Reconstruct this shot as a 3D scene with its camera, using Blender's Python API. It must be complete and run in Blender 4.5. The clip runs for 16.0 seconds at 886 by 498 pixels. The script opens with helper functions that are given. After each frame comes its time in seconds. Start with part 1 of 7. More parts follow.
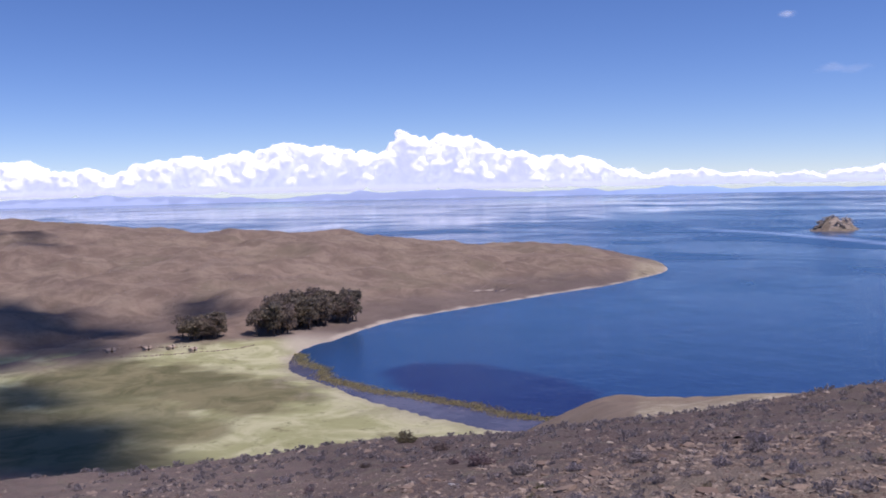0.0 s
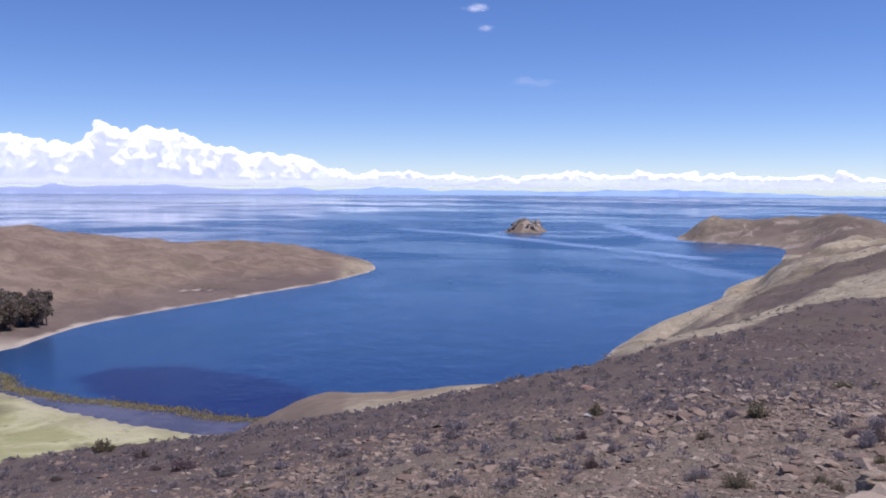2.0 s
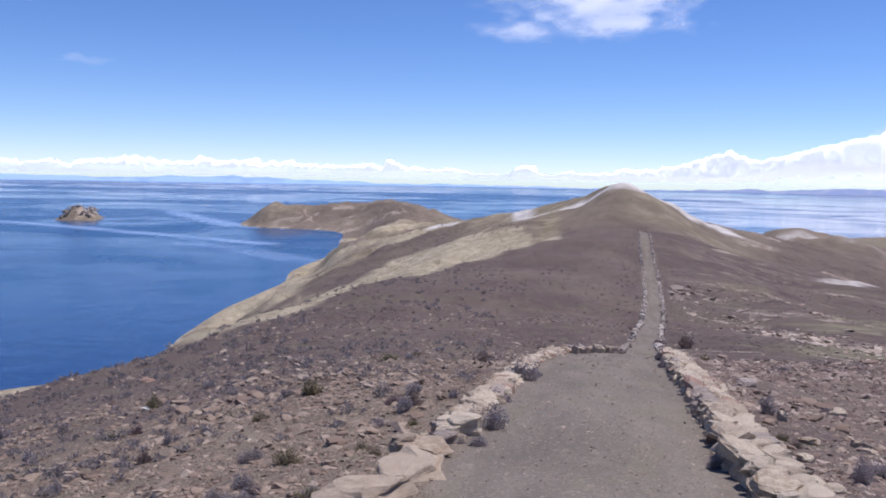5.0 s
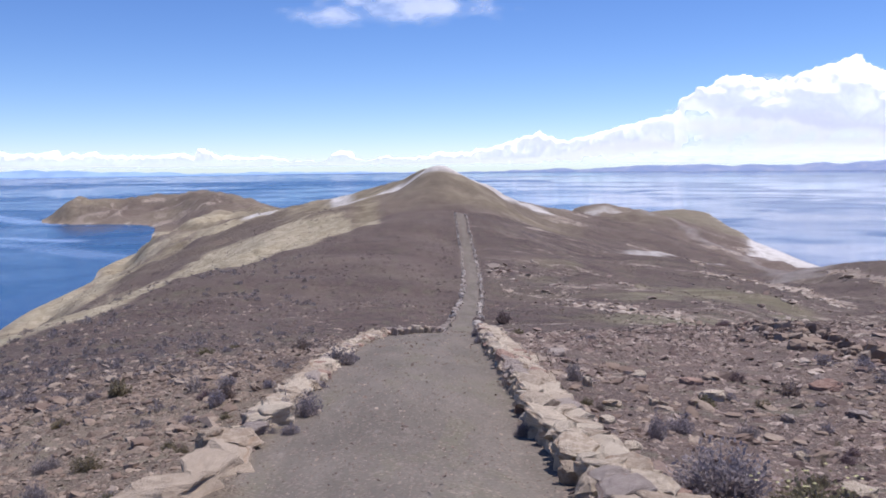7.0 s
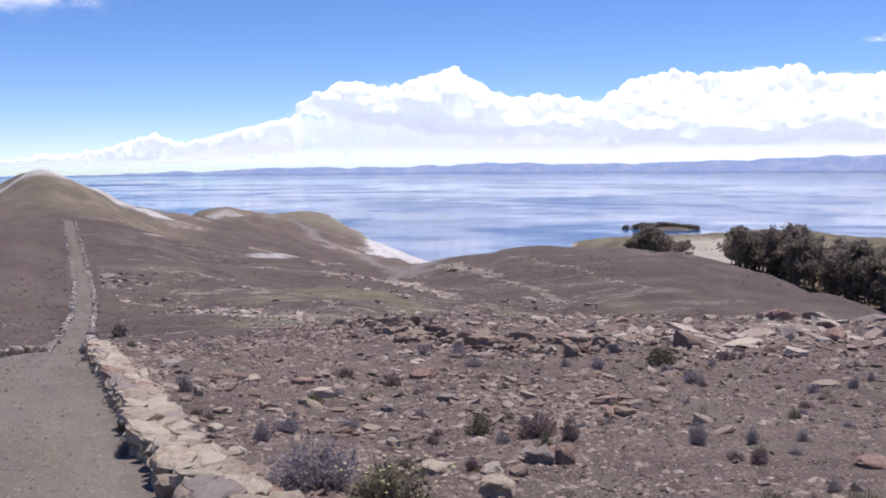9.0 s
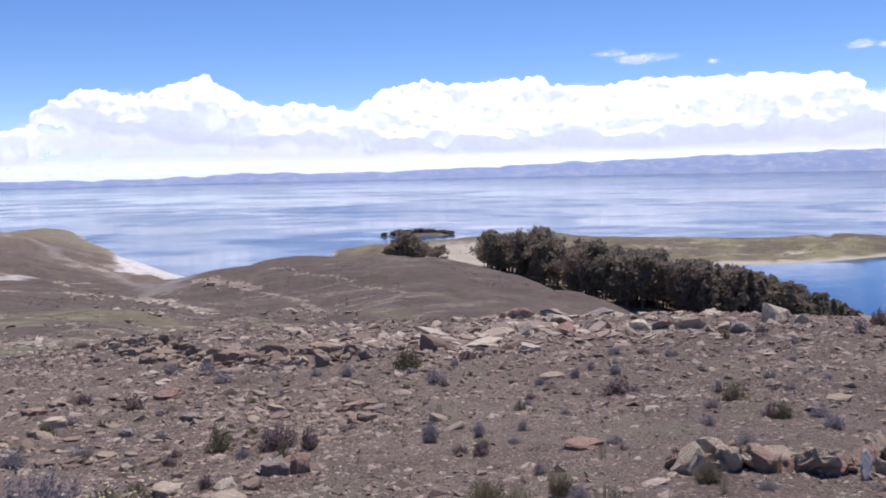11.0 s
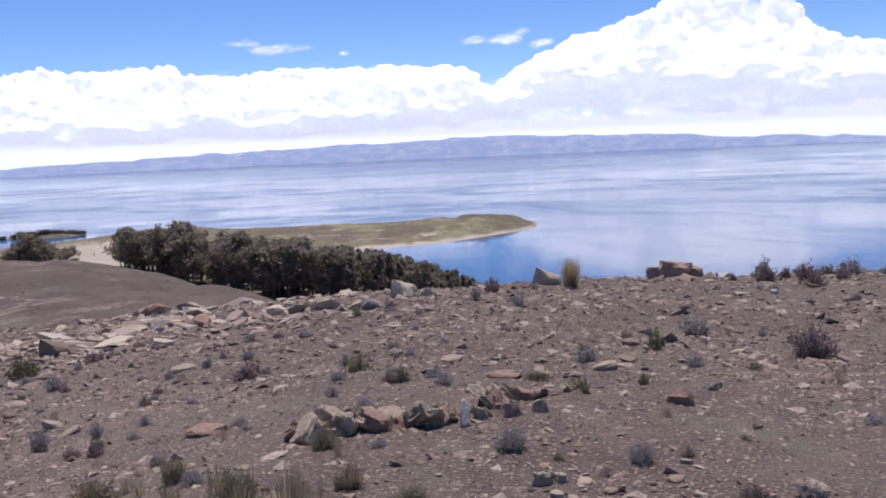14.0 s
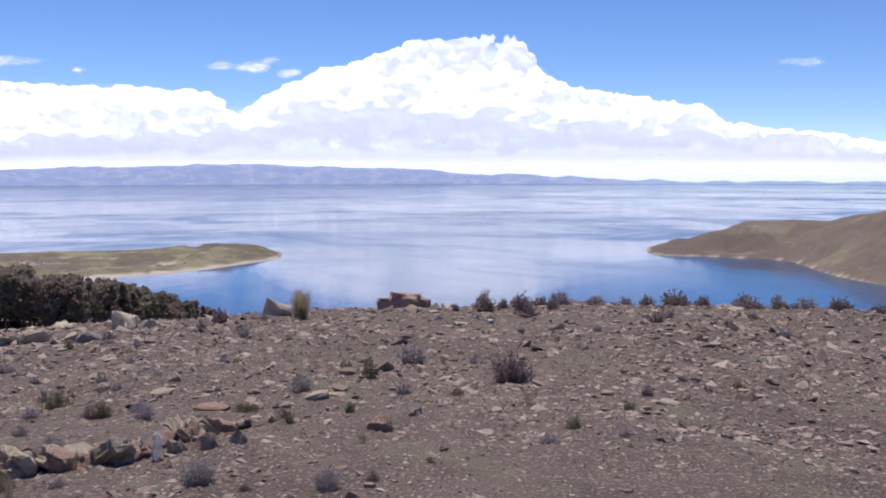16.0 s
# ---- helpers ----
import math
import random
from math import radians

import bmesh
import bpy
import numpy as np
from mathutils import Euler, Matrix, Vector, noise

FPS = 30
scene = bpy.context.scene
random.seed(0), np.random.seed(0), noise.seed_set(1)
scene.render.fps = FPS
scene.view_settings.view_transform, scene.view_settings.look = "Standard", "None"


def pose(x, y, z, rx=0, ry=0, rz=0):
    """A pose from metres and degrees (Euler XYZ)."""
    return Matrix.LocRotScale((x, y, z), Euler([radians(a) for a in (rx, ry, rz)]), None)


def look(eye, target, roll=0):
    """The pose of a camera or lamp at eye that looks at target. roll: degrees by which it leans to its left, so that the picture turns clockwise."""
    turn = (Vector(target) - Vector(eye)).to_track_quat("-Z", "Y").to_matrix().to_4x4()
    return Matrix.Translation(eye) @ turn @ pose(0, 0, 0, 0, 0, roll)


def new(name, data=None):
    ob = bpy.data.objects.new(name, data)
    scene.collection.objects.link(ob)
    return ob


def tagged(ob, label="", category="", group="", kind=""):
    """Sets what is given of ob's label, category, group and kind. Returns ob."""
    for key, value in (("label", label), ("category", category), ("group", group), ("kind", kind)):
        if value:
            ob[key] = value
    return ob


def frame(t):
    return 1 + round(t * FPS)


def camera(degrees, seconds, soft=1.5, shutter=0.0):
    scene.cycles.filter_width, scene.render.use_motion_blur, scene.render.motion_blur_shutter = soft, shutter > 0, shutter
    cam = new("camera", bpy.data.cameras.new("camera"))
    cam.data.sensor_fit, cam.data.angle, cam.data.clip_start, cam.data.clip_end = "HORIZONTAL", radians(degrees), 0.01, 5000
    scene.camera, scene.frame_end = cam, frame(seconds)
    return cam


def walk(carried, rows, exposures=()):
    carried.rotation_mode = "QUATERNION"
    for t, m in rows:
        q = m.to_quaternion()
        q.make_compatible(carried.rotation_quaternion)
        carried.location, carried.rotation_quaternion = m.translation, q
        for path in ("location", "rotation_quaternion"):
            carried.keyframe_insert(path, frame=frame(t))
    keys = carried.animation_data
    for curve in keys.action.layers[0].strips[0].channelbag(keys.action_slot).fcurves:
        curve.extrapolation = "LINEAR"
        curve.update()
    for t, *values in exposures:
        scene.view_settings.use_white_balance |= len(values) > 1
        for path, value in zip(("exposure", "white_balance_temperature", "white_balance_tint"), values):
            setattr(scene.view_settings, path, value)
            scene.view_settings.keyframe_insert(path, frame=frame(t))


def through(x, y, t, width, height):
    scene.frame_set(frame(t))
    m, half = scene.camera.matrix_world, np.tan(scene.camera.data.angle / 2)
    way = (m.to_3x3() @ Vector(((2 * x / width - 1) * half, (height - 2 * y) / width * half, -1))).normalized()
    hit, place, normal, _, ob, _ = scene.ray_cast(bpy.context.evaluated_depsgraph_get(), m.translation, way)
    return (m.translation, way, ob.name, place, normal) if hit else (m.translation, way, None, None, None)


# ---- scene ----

# ---- camera: a slow hand-held turn on the ridge ----
cam = camera(51.17, 16.0, soft=1.8)
# seconds, x, y, z, heading (clockwise from +y), tilt, lean
TURN = [
    (0.0, -0.58, 0.03, 69.95, -51.47, -3.97, -1.23), (0.5, -0.57, 0.01, 69.97, -47.51, -3.73, -0.46),
    (1.0, -0.54, 0.00, 69.96, -42.92, -4.25, -0.26), (1.5, -0.51, -0.02, 69.96, -39.07, -4.21, 0.50),
    (2.0, -0.42, -0.07, 69.95, -33.62, -4.17, 0.33), (2.5, -0.36, -0.14, 70.00, -29.90, -4.30, -0.49),
    (3.0, -0.34, -0.11, 69.99, -25.33, -4.83, -0.20), (3.5, -0.33, -0.12, 69.98, -21.23, -5.09, 1.27),
    (4.0, -0.33, -0.02, 69.95, -16.73, -5.20, 1.40), (4.5, -0.29, -0.02, 69.96, -11.72, -5.02, 1.27),
    (4.7, -0.27, -0.03, 69.96, -9.80, -4.85, 1.31), (6.8, -0.15, 0.05, 69.93, 3.73, -4.50, -1.04),
    (7.0, -0.09, 0.06, 69.92, 4.07, -5.53, -0.51), (7.5, 0.03, -0.02, 69.92, 10.54, -6.29, -0.24),
    (8.0, 0.08, -0.19, 69.95, 16.69, -6.79, 3.36), (8.2, 0.12, -0.21, 69.95, 19.69, -6.32, 2.21),
    (10.3, 0.02, -0.56, 70.13, 33.65, -5.33, 1.38), (10.5, 0.02, -0.63, 70.12, 35.48, -5.27, 1.35),
    (11.0, 0.21, -0.59, 70.06, 41.98, -5.19, -1.22), (11.5, 0.28, -0.57, 70.04, 46.15, -4.79, 1.59),
    (12.0, 0.24, -0.62, 70.02, 50.20, -5.87, 1.19), (12.5, 0.24, -0.61, 70.00, 55.82, -6.83, 1.81),
    (13.0, 0.18, -0.64, 70.00, 59.32, -6.71, 1.76), (13.5, 0.29, -0.69, 69.97, 62.37, -6.82, -1.25),
    (14.0, 0.40, -0.80, 69.94, 63.79, -6.43, -2.38), (14.5, 0.41, -0.91, 69.93, 65.24, -7.06, -1.61),
    (15.0, 0.43, -1.01, 69.92, 69.00, -6.89, 0.21), (15.5, 0.46, -1.08, 69.93, 74.38, -5.61, -0.40),
    (16.0, 0.41, -1.18, 69.94, 79.55, -4.85, -0.08)]


def heading(az, el=0.0):
    a, e = radians(az), radians(el)
    return Vector((math.sin(a) * math.cos(e), math.cos(a) * math.cos(e), math.sin(e)))


walk(cam, [(t, look((x, y, z), Vector((x, y, z)) + heading(h, tilt), lean)) for t, x, y, z, h, tilt, lean in TURN],
     exposures=[(0.0, -0.2, 6150, 27), (3.0, -0.05, 6050, 22), (8.0, 0.05, 6150, 18), (16.0, 0.03, 6350, 17)])

# ---- light: midday sun on the far side of the ridge, clear high sky ----
SUN_AZ, SUN_EL = 62.0, 66.0
world = bpy.data.worlds.new("sky")
scene.world = world
world.use_nodes = True
wn = world.node_tree.nodes
sky = wn.new("ShaderNodeTexSky")
sky.sky_type, sky.sun_disc = "NISHITA", False
sky.sun_elevation, sky.sun_rotation = radians(SUN_EL), radians(SUN_AZ)
sky.altitude, sky.air_density, sky.dust_density, sky.ozone_density = 3800, 1.0, 0.1, 4.0
depth = wn.new("ShaderNodeHueSaturation")
depth.inputs["Saturation"].default_value = 1.14
depth.inputs["Hue"].default_value = 0.507
world.node_tree.links.new(sky.outputs[0], depth.inputs["Color"])
world.node_tree.links.new(depth.outputs[0], wn["Background"].inputs[0])
wn["Background"].inputs[1].default_value = 0.126
sun = new("sun", bpy.data.lights.new("sun", "SUN"))
sun.data.energy, sun.data.angle, sun.data.color = 4.0, radians(0.5), (1.0, 0.95, 0.88)
sun.matrix_world = look(heading(SUN_AZ, SUN_EL) * 300, (0, 0, 0))

# ---- materials ----
class Nodes:
    """Short hand for building node materials."""

    def __init__(self, name):
        self.m = bpy.data.materials.new(name)
        self.m.use_nodes = True
        self.t = self.m.node_tree
        self.b = self.t.nodes["Principled BSDF"]
        self.out = self.t.nodes["Material Output"]
        self.co = self.t.nodes.new("ShaderNodeTexCoord").outputs["Object"]

    def put(self, socket, value):
        if isinstance(value, bpy.types.NodeSocket):
            self.t.links.new(value, socket)
        elif isinstance(value, tuple) and len(value) == 3 and socket.type == "RGBA":
            socket.default_value = (*value, 1)
        else:
            socket.default_value = value

    def noise(self, scale, detail=4.0, rough=0.55, co=None, warp=0.0):
        n = self.t.nodes.new("ShaderNodeTexNoise")
        self.put(n.inputs["Vector"], co or self.co)
        n.inputs["Scale"].default_value, n.inputs["Detail"].default_value = scale, detail
        n.inputs["Roughness"].default_value, n.inputs["Distortion"].default_value = rough, warp
        return n.outputs["Fac"]

    def cells(self, scale, what="Distance", co=None, feature="F1"):
        n = self.t.nodes.new("ShaderNodeTexVoronoi")
        n.feature = feature
        self.put(n.inputs["Vector"], co or self.co)
        n.inputs["Scale"].default_value = scale
        return n.outputs[what]

    def scaled(self, v, co=None):
        n = self.t.nodes.new("ShaderNodeMapping")
        self.put(n.inputs["Vector"], co or self.co)
        n.inputs["Scale"].default_value = v
        return n.outputs[0]

    def ramp(self, fac, a, b, lo=0.0, hi=1.0):
        n = self.t.nodes.new("ShaderNodeMapRange")
        n.interpolation_type = "SMOOTHSTEP"
        self.put(n.inputs[0], fac)
        for i, v in enumerate((a, b, lo, hi)):
            n.inputs[1 + i].default_value = v
        return n.outputs[0]

    def mix(self, fac, a, b, mode="MIX"):
        n = self.t.nodes.new("ShaderNodeMix")
        n.data_type, n.blend_type = "RGBA", mode
        self.put(n.inputs[0], fac)
        self.put(n.inputs[6], a)
        self.put(n.inputs[7], b)
        return n.outputs[2]

    def math(self, op, a, b=0.5):
        n = self.t.nodes.new("ShaderNodeMath")
        n.operation = op
        self.put(n.inputs[0], a)
        self.put(n.inputs[1], b)
        return n.outputs[0]

    def attr(self, name):
        n = self.t.nodes.new("ShaderNodeAttribute")
        n.attribute_name = name
        return n.outputs["Fac"]

    def random(self):
        return self.t.nodes.new("ShaderNodeObjectInfo").outputs["Random"]

    def island(self):
        return self.t.nodes.new("ShaderNodeNewGeometry").outputs["Random Per Island"]

    def bump(self, h, dist=0.05, strength=0.6):
        n = self.t.nodes.new("ShaderNodeBump")
        self.put(n.inputs["Height"], h)
        n.inputs["Distance"].default_value, n.inputs["Strength"].default_value = dist, strength
        self.t.links.new(n.outputs[0], self.b.inputs["Normal"])

    def done(self, color, rough=0.9, spec=0.3):
        self.put(self.b.inputs["Base Color"], color)
        self.put(self.b.inputs["Roughness"], rough)
        self.b.inputs["Specular IOR Level"].default_value = spec
        return self.m


def earth_material():
    n = Nodes("dry_hillside")
    big, mid = n.noise(0.035, 5), n.noise(0.35, 5)
    fine, grit = n.noise(3.5, 6, 0.65), n.noise(38, 4, 0.7)
    base = n.mix(n.ramp(mid, 0.35, 0.68), (0.125, 0.094, 0.080), (0.205, 0.156, 0.130))
    base = n.mix(n.ramp(fine, 0.42, 0.68, 0, 0.6), base, (0.31, 0.24, 0.18))
    base = n.mix(n.ramp(big, 0.35, 0.7, 0, 0.45), base, (0.185, 0.132, 0.115))
    # darker ground on the slopes, with low shrubs in clumps
    clumps = n.math("MULTIPLY", n.ramp(n.noise(0.55, 6, 0.7), 0.44, 0.60), n.attr("scrub"))
    base = n.mix(n.math("MULTIPLY", n.attr("scrub"), 0.85), base, n.mix(n.ramp(n.noise(0.09, 6, 0.65), 0.4, 0.65), (0.075, 0.054, 0.052), (0.135, 0.098, 0.083)))
    base = n.mix(n.math("MULTIPLY", clumps, 0.45), base, (0.062, 0.047, 0.048))
    bald = n.math("MULTIPLY", n.ramp(n.noise(0.055, 7, 0.7, warp=0.8), 0.53, 0.66), n.attr("scrub"))
    base = n.mix(n.math("MULTIPLY", bald, 0.46), base, (0.235, 0.182, 0.142))
    murk = n.math("MULTIPLY", n.ramp(n.noise(0.11, 6, 0.7, warp=0.6), 0.54, 0.66), n.attr("scrub"))
    base = n.mix(n.math("MULTIPLY", murk, 0.5), base, (0.068, 0.050, 0.052))
    turf = n.math("MULTIPLY", n.ramp(n.noise(0.042, 6, 0.68, warp=1.0), 0.50, 0.64), n.attr("scrub"))
    base = n.mix(n.math("MULTIPLY", turf, 0.42), base, (0.165, 0.145, 0.092))
    # gravel
    chip = n.math("MULTIPLY", n.ramp(n.cells(24), 0.50, 0.30), n.ramp(n.noise(2.2, 5, 0.65), 0.30, 0.52))
    tone = n.mix(n.cells(24, "Color"), (0.14, 0.095, 0.08), (0.46, 0.37, 0.285))
    base = n.mix(n.math("MULTIPLY", chip, 0.85), base, tone)
    base = n.mix(n.math("MULTIPLY", n.ramp(n.cells(9), 0.30, 0.18), n.ramp(n.noise(0.7, 4), 0.40, 0.56, 0, 0.65)), base, n.mix(n.cells(9, "Color"), (0.20, 0.14, 0.12), (0.46, 0.38, 0.31)))
    base = n.mix(n.ramp(grit, 0.36, 0.66, 0.0, 0.32), base, (0.10, 0.075, 0.065))
    base = n.mix(n.ramp(n.noise(0.9, 5, 0.6, warp=0.5), 0.52, 0.66, 0.0, 0.5), base, (0.185, 0.175, 0.115))
    base = n.mix(n.ramp(n.noise(1.6, 5, 0.6, warp=0.7), 0.56, 0.70, 0.0, 0.45), base, (0.25, 0.165, 0.14))
    base = n.mix(n.ramp(n.noise(90, 3, 0.7), 0.58, 0.72, 0.0, 0.45), base, (0.42, 0.34, 0.27))
    # bleached grass
    straw = n.mix(n.ramp(n.noise(0.12, 6, 0.65), 0.35, 0.7), (0.232, 0.188, 0.122), (0.40, 0.338, 0.228))
    straw = n.mix(n.ramp(n.noise(0.06, 7, 0.7, warp=1.0), 0.52, 0.66, 0, 0.6), straw, (0.15, 0.115, 0.085))
    base = n.mix(n.attr("straw"), base, straw)
    rusty = n.mix(n.ramp(n.noise(0.05, 7, 0.7, warp=0.6), 0.36, 0.66), (0.185, 0.128, 0.096), (0.335, 0.25, 0.182))
    rusty = n.mix(n.ramp(n.noise(0.018, 5, 0.6, warp=0.8), 0.50, 0.68, 0, 0.5), rusty, (0.20, 0.165, 0.105))
    rusty = n.mix(n.ramp(n.noise(0.22, 5, 0.75), 0.56, 0.66, 0, 0.55), rusty, (0.13, 0.105, 0.075))
    base = n.mix(n.attr("rust"), base, rusty)
    pale = n.mix(n.ramp(n.noise(0.25, 7, 0.7, warp=0.6), 0.35, 0.68), (0.41, 0.342, 0.228), (0.62, 0.532, 0.375))
    # wet meadow
    meadow = n.mix(n.ramp(n.noise(0.045, 6, 0.62, warp=0.8), 0.40, 0.62), (0.37, 0.365, 0.175), (0.56, 0.54, 0.31))
    meadow = n.mix(n.ramp(n.noise(0.07, 7, 0.72), 0.56, 0.68, 0, 0.7), meadow, (0.17, 0.15, 0.075))
    meadow = n.mix(n.ramp(n.noise(0.24, 7, 0.75), 0.57, 0.66, 0, 0.65), meadow, (0.17, 0.18, 0.075))
    fallow_and_shade = n.mix(n.ramp(n.noise(0.06, 7, 0.7, warp=0.8), 0.38, 0.62), (0.135, 0.128, 0.06), (0.24, 0.212, 0.11))
    meadow = n.mix(n.attr("fallow_and_shade"), meadow, fallow_and_shade)
    base = n.mix(n.attr("grass"), base, meadow)
    # bare rock bands and debris
    stone = n.mix(n.ramp(n.noise(0.8, 6, 0.7), 0.35, 0.65), (0.25, 0.195, 0.155), (0.46, 0.385, 0.305))
    bare = n.math("ADD", n.attr("rock"), n.math("MULTIPLY", n.math("SUBTRACT", n.noise(0.45, 7, 0.75), 0.5), 1.5))
    base = n.mix(n.ramp(bare, 0.40, 0.58), base, stone)
    turned = n.t.nodes.new("ShaderNodeMapping")
    n.put(turned.inputs["Vector"], n.co)
    turned.inputs["Rotation"].default_value = (0, 0, radians(-22))
    turned.inputs["Scale"].default_value = (0.03, 0.30, 0.1)
    strata = n.noise(1.0, 6, 0.62, co=turned.outputs[0], warp=0.5)
    ledge = n.math("MULTIPLY", n.ramp(strata, 0.565, 0.61), n.ramp(n.noise(0.5, 6, 0.75), 0.44, 0.56))
    base = n.mix(n.math("MULTIPLY", ledge, n.attr("bands")), base, stone)
    gloom = n.math("MULTIPLY", n.ramp(strata, 0.47, 0.40), n.attr("bands"))
    base = n.mix(n.math("MULTIPLY", gloom, 0.4), base, (0.10, 0.075, 0.07))
    beach = n.mix(n.ramp(fine, 0.3, 0.7), (0.42, 0.35, 0.27), (0.60, 0.53, 0.42))
    # trodden trail
    worn = n.scaled((1.0, 0.16, 1.0))
    trod = n.mix(n.ramp(n.noise(1.3, 6, 0.65, co=worn), 0.35, 0.68), (0.160, 0.140, 0.110), (0.245, 0.213, 0.168))
    trod = n.mix(n.ramp(n.noise(1.1, 7, 0.7, co=worn, warp=0.8), 0.50, 0.66, 0, 0.6), trod, (0.20, 0.185, 0.115))
    trod = n.mix(n.ramp(n.noise(6.0, 6, 0.75, co=n.scaled((1.0, 0.3, 1.0))), 0.55, 0.70, 0, 0.5), trod, (0.40, 0.35, 0.29))
    trod = n.mix(n.math("MULTIPLY", chip, 0.6), trod, tone)
    trod = n.mix(n.ramp(grit, 0.36, 0.66, 0.0, 0.4), trod, (0.12, 0.095, 0.082))
    base = n.mix(n.attr("trail"), base, trod)
    # open sand, bleached turf and chalky rock carry no gravel
    pale = n.mix(n.ramp(n.noise(0.5, 6, 0.72, warp=0.8), 0.50, 0.64, 0, 0.55), pale, (0.24, 0.20, 0.115))
    pale = n.mix(n.ramp(n.noise(0.10, 7, 0.72, warp=1.2), 0.48, 0.63, 0, 0.5), pale, (0.28, 0.245, 0.155))
    pale = n.mix(n.ramp(n.noise(0.30, 6, 0.75), 0.56, 0.66, 0, 0.4), pale, (0.19, 0.165, 0.115))
    base = n.mix(n.attr("bleach"), base, pale)
    base = n.mix(n.attr("chalk"), base, n.mix(n.ramp(n.noise(0.2, 6, 0.7), 0.35, 0.65), (0.52, 0.47, 0.41), (0.78, 0.74, 0.68)))
    base = n.mix(n.attr("sand"), base, beach)
    h = n.math("ADD", n.math("MULTIPLY", fine, 0.6), n.math("ADD", n.math("MULTIPLY", grit, 0.25), n.math("MULTIPLY", chip, 0.35)))
    n.bump(h, 0.09, 0.8)
    n.put(n.b.inputs["Normal"].links[0].from_node.inputs["Strength"], n.ramp(n.attr("trail"), 0.0, 1.0, 0.8, 0.03))
    return n.done(base, 0.95, 0.15)


def water_material():
    n = Nodes("lake_water")
    streak = n.attr("ruffle")
    patch = n.noise(0.004, 5, 0.6, warp=1.5)
    deep = n.mix(n.ramp(patch, 0.35, 0.65), (0.012, 0.060, 0.168), (0.024, 0.090, 0.205))
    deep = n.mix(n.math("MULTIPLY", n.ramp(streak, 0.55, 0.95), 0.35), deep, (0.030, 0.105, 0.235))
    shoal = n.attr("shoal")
    # darker mix for the patch off the reeds and the inner bay
    deep = n.mix(n.attr("dark_water"), deep, (0.007, 0.010, 0.080))
    deep = n.mix(shoal, deep, n.mix(n.ramp(n.noise(0.06, 5), 0.4, 0.62), (0.10, 0.080, 0.085), (0.16, 0.132, 0.135)))
    # pale sheen of the slicks, mixed straight into the water colour
    slick_sheen = n.math("MULTIPLY", n.attr("slick_sheen"), n.ramp(n.noise(0.012, 5, 0.6), 0.25, 0.5, 0.3, 1.0))
    deep = n.mix(slick_sheen, deep, (0.26, 0.37, 0.56))
    rough = n.math("ADD", n.ramp(streak, 0.2, 0.85, 0.07, 0.16), n.ramp(patch, 0.4, 0.65, 0.0, 0.08))
    waves = n.math("ADD", n.noise(0.35, 5, 0.6), n.math("MULTIPLY", n.noise(0.05, 3), 2.0))
    n.bump(waves, 0.5, 0.08)
    bump = n.b.inputs["Normal"].links[0].from_node
    calm = n.attr("calm")
    n.put(bump.inputs["Strength"], n.ramp(calm, 0.0, 1.0, 0.25, 0.05))
    rough = n.math("ADD", rough, n.ramp(calm, 0.0, 1.0, 0.10, 0.0))
    n.b.inputs["IOR"].default_value = 1.33
    return n.done(deep, rough, 0.5)


def rock_material(name, dark, light, stain, scale=1.0):
    n = Nodes(name)
    tone = n.mix(n.random(), dark, light)
    tone = n.mix(n.ramp(n.noise(5 * scale, 6, 0.7), 0.38, 0.66), tone, light)
    tone = n.mix(n.ramp(n.noise(2.2 * scale, 5, 0.6, warp=0.6), 0.52, 0.68, 0, 0.7), tone, stain)
    tone = n.mix(n.ramp(n.noise(26 * scale, 4, 0.75), 0.56, 0.74, 0, 0.4), tone, (0.11, 0.088, 0.075))
    n.bump(n.math("ADD", n.noise(9 * scale, 6, 0.7), n.noise(50 * scale, 3)), 0.035, 0.7)
    return n.done(tone, 0.92, 0.2)


def scatter_material(name, tones):
    """Small stones in one heap: each its own tone."""
    n = Nodes(name)
    k = n.island()
    tone = n.mix(n.ramp(k, 0.0, 0.5), tones[0], tones[1])
    tone = n.mix(n.ramp(k, 0.55, 0.9), tone, tones[2])
    tone = n.mix(n.ramp(n.noise(25, 4), 0.4, 0.7, 0, 0.5), tone, tones[0])
    return n.done(tone, 0.92, 0.2)


def leaf_material(name, a, b, c, through=0.25):
    n = Nodes(name)
    tone = n.mix(n.ramp(n.island(), 0.1, 0.9), a, b)
    tone = n.mix(n.ramp(n.random(), 0.2, 1.0, 0, 0.6), tone, c)
    n.done(tone, 0.75, 0.2)
    tr = n.t.nodes.new("ShaderNodeBsdfTranslucent")
    mx = n.t.nodes.new("ShaderNodeMixShader")
    n.put(tr.inputs[0], tone)
    mx.inputs[0].default_value = through
    n.t.links.new(n.b.outputs[0], mx.inputs[1])
    n.t.links.new(tr.outputs[0], mx.inputs[2])
    n.t.links.new(mx.outputs[0], n.out.inputs[0])
    return n.m


def plain_material(name, a, b, scale=3.0, rough=0.9):
    n = Nodes(name)
    tone = n.mix(n.ramp(n.noise(scale, 6, 0.65), 0.35, 0.68), a, b)
    n.bump(n.noise(scale * 6, 4), 0.02, 0.5)
    return n.done(tone, rough, 0.2)


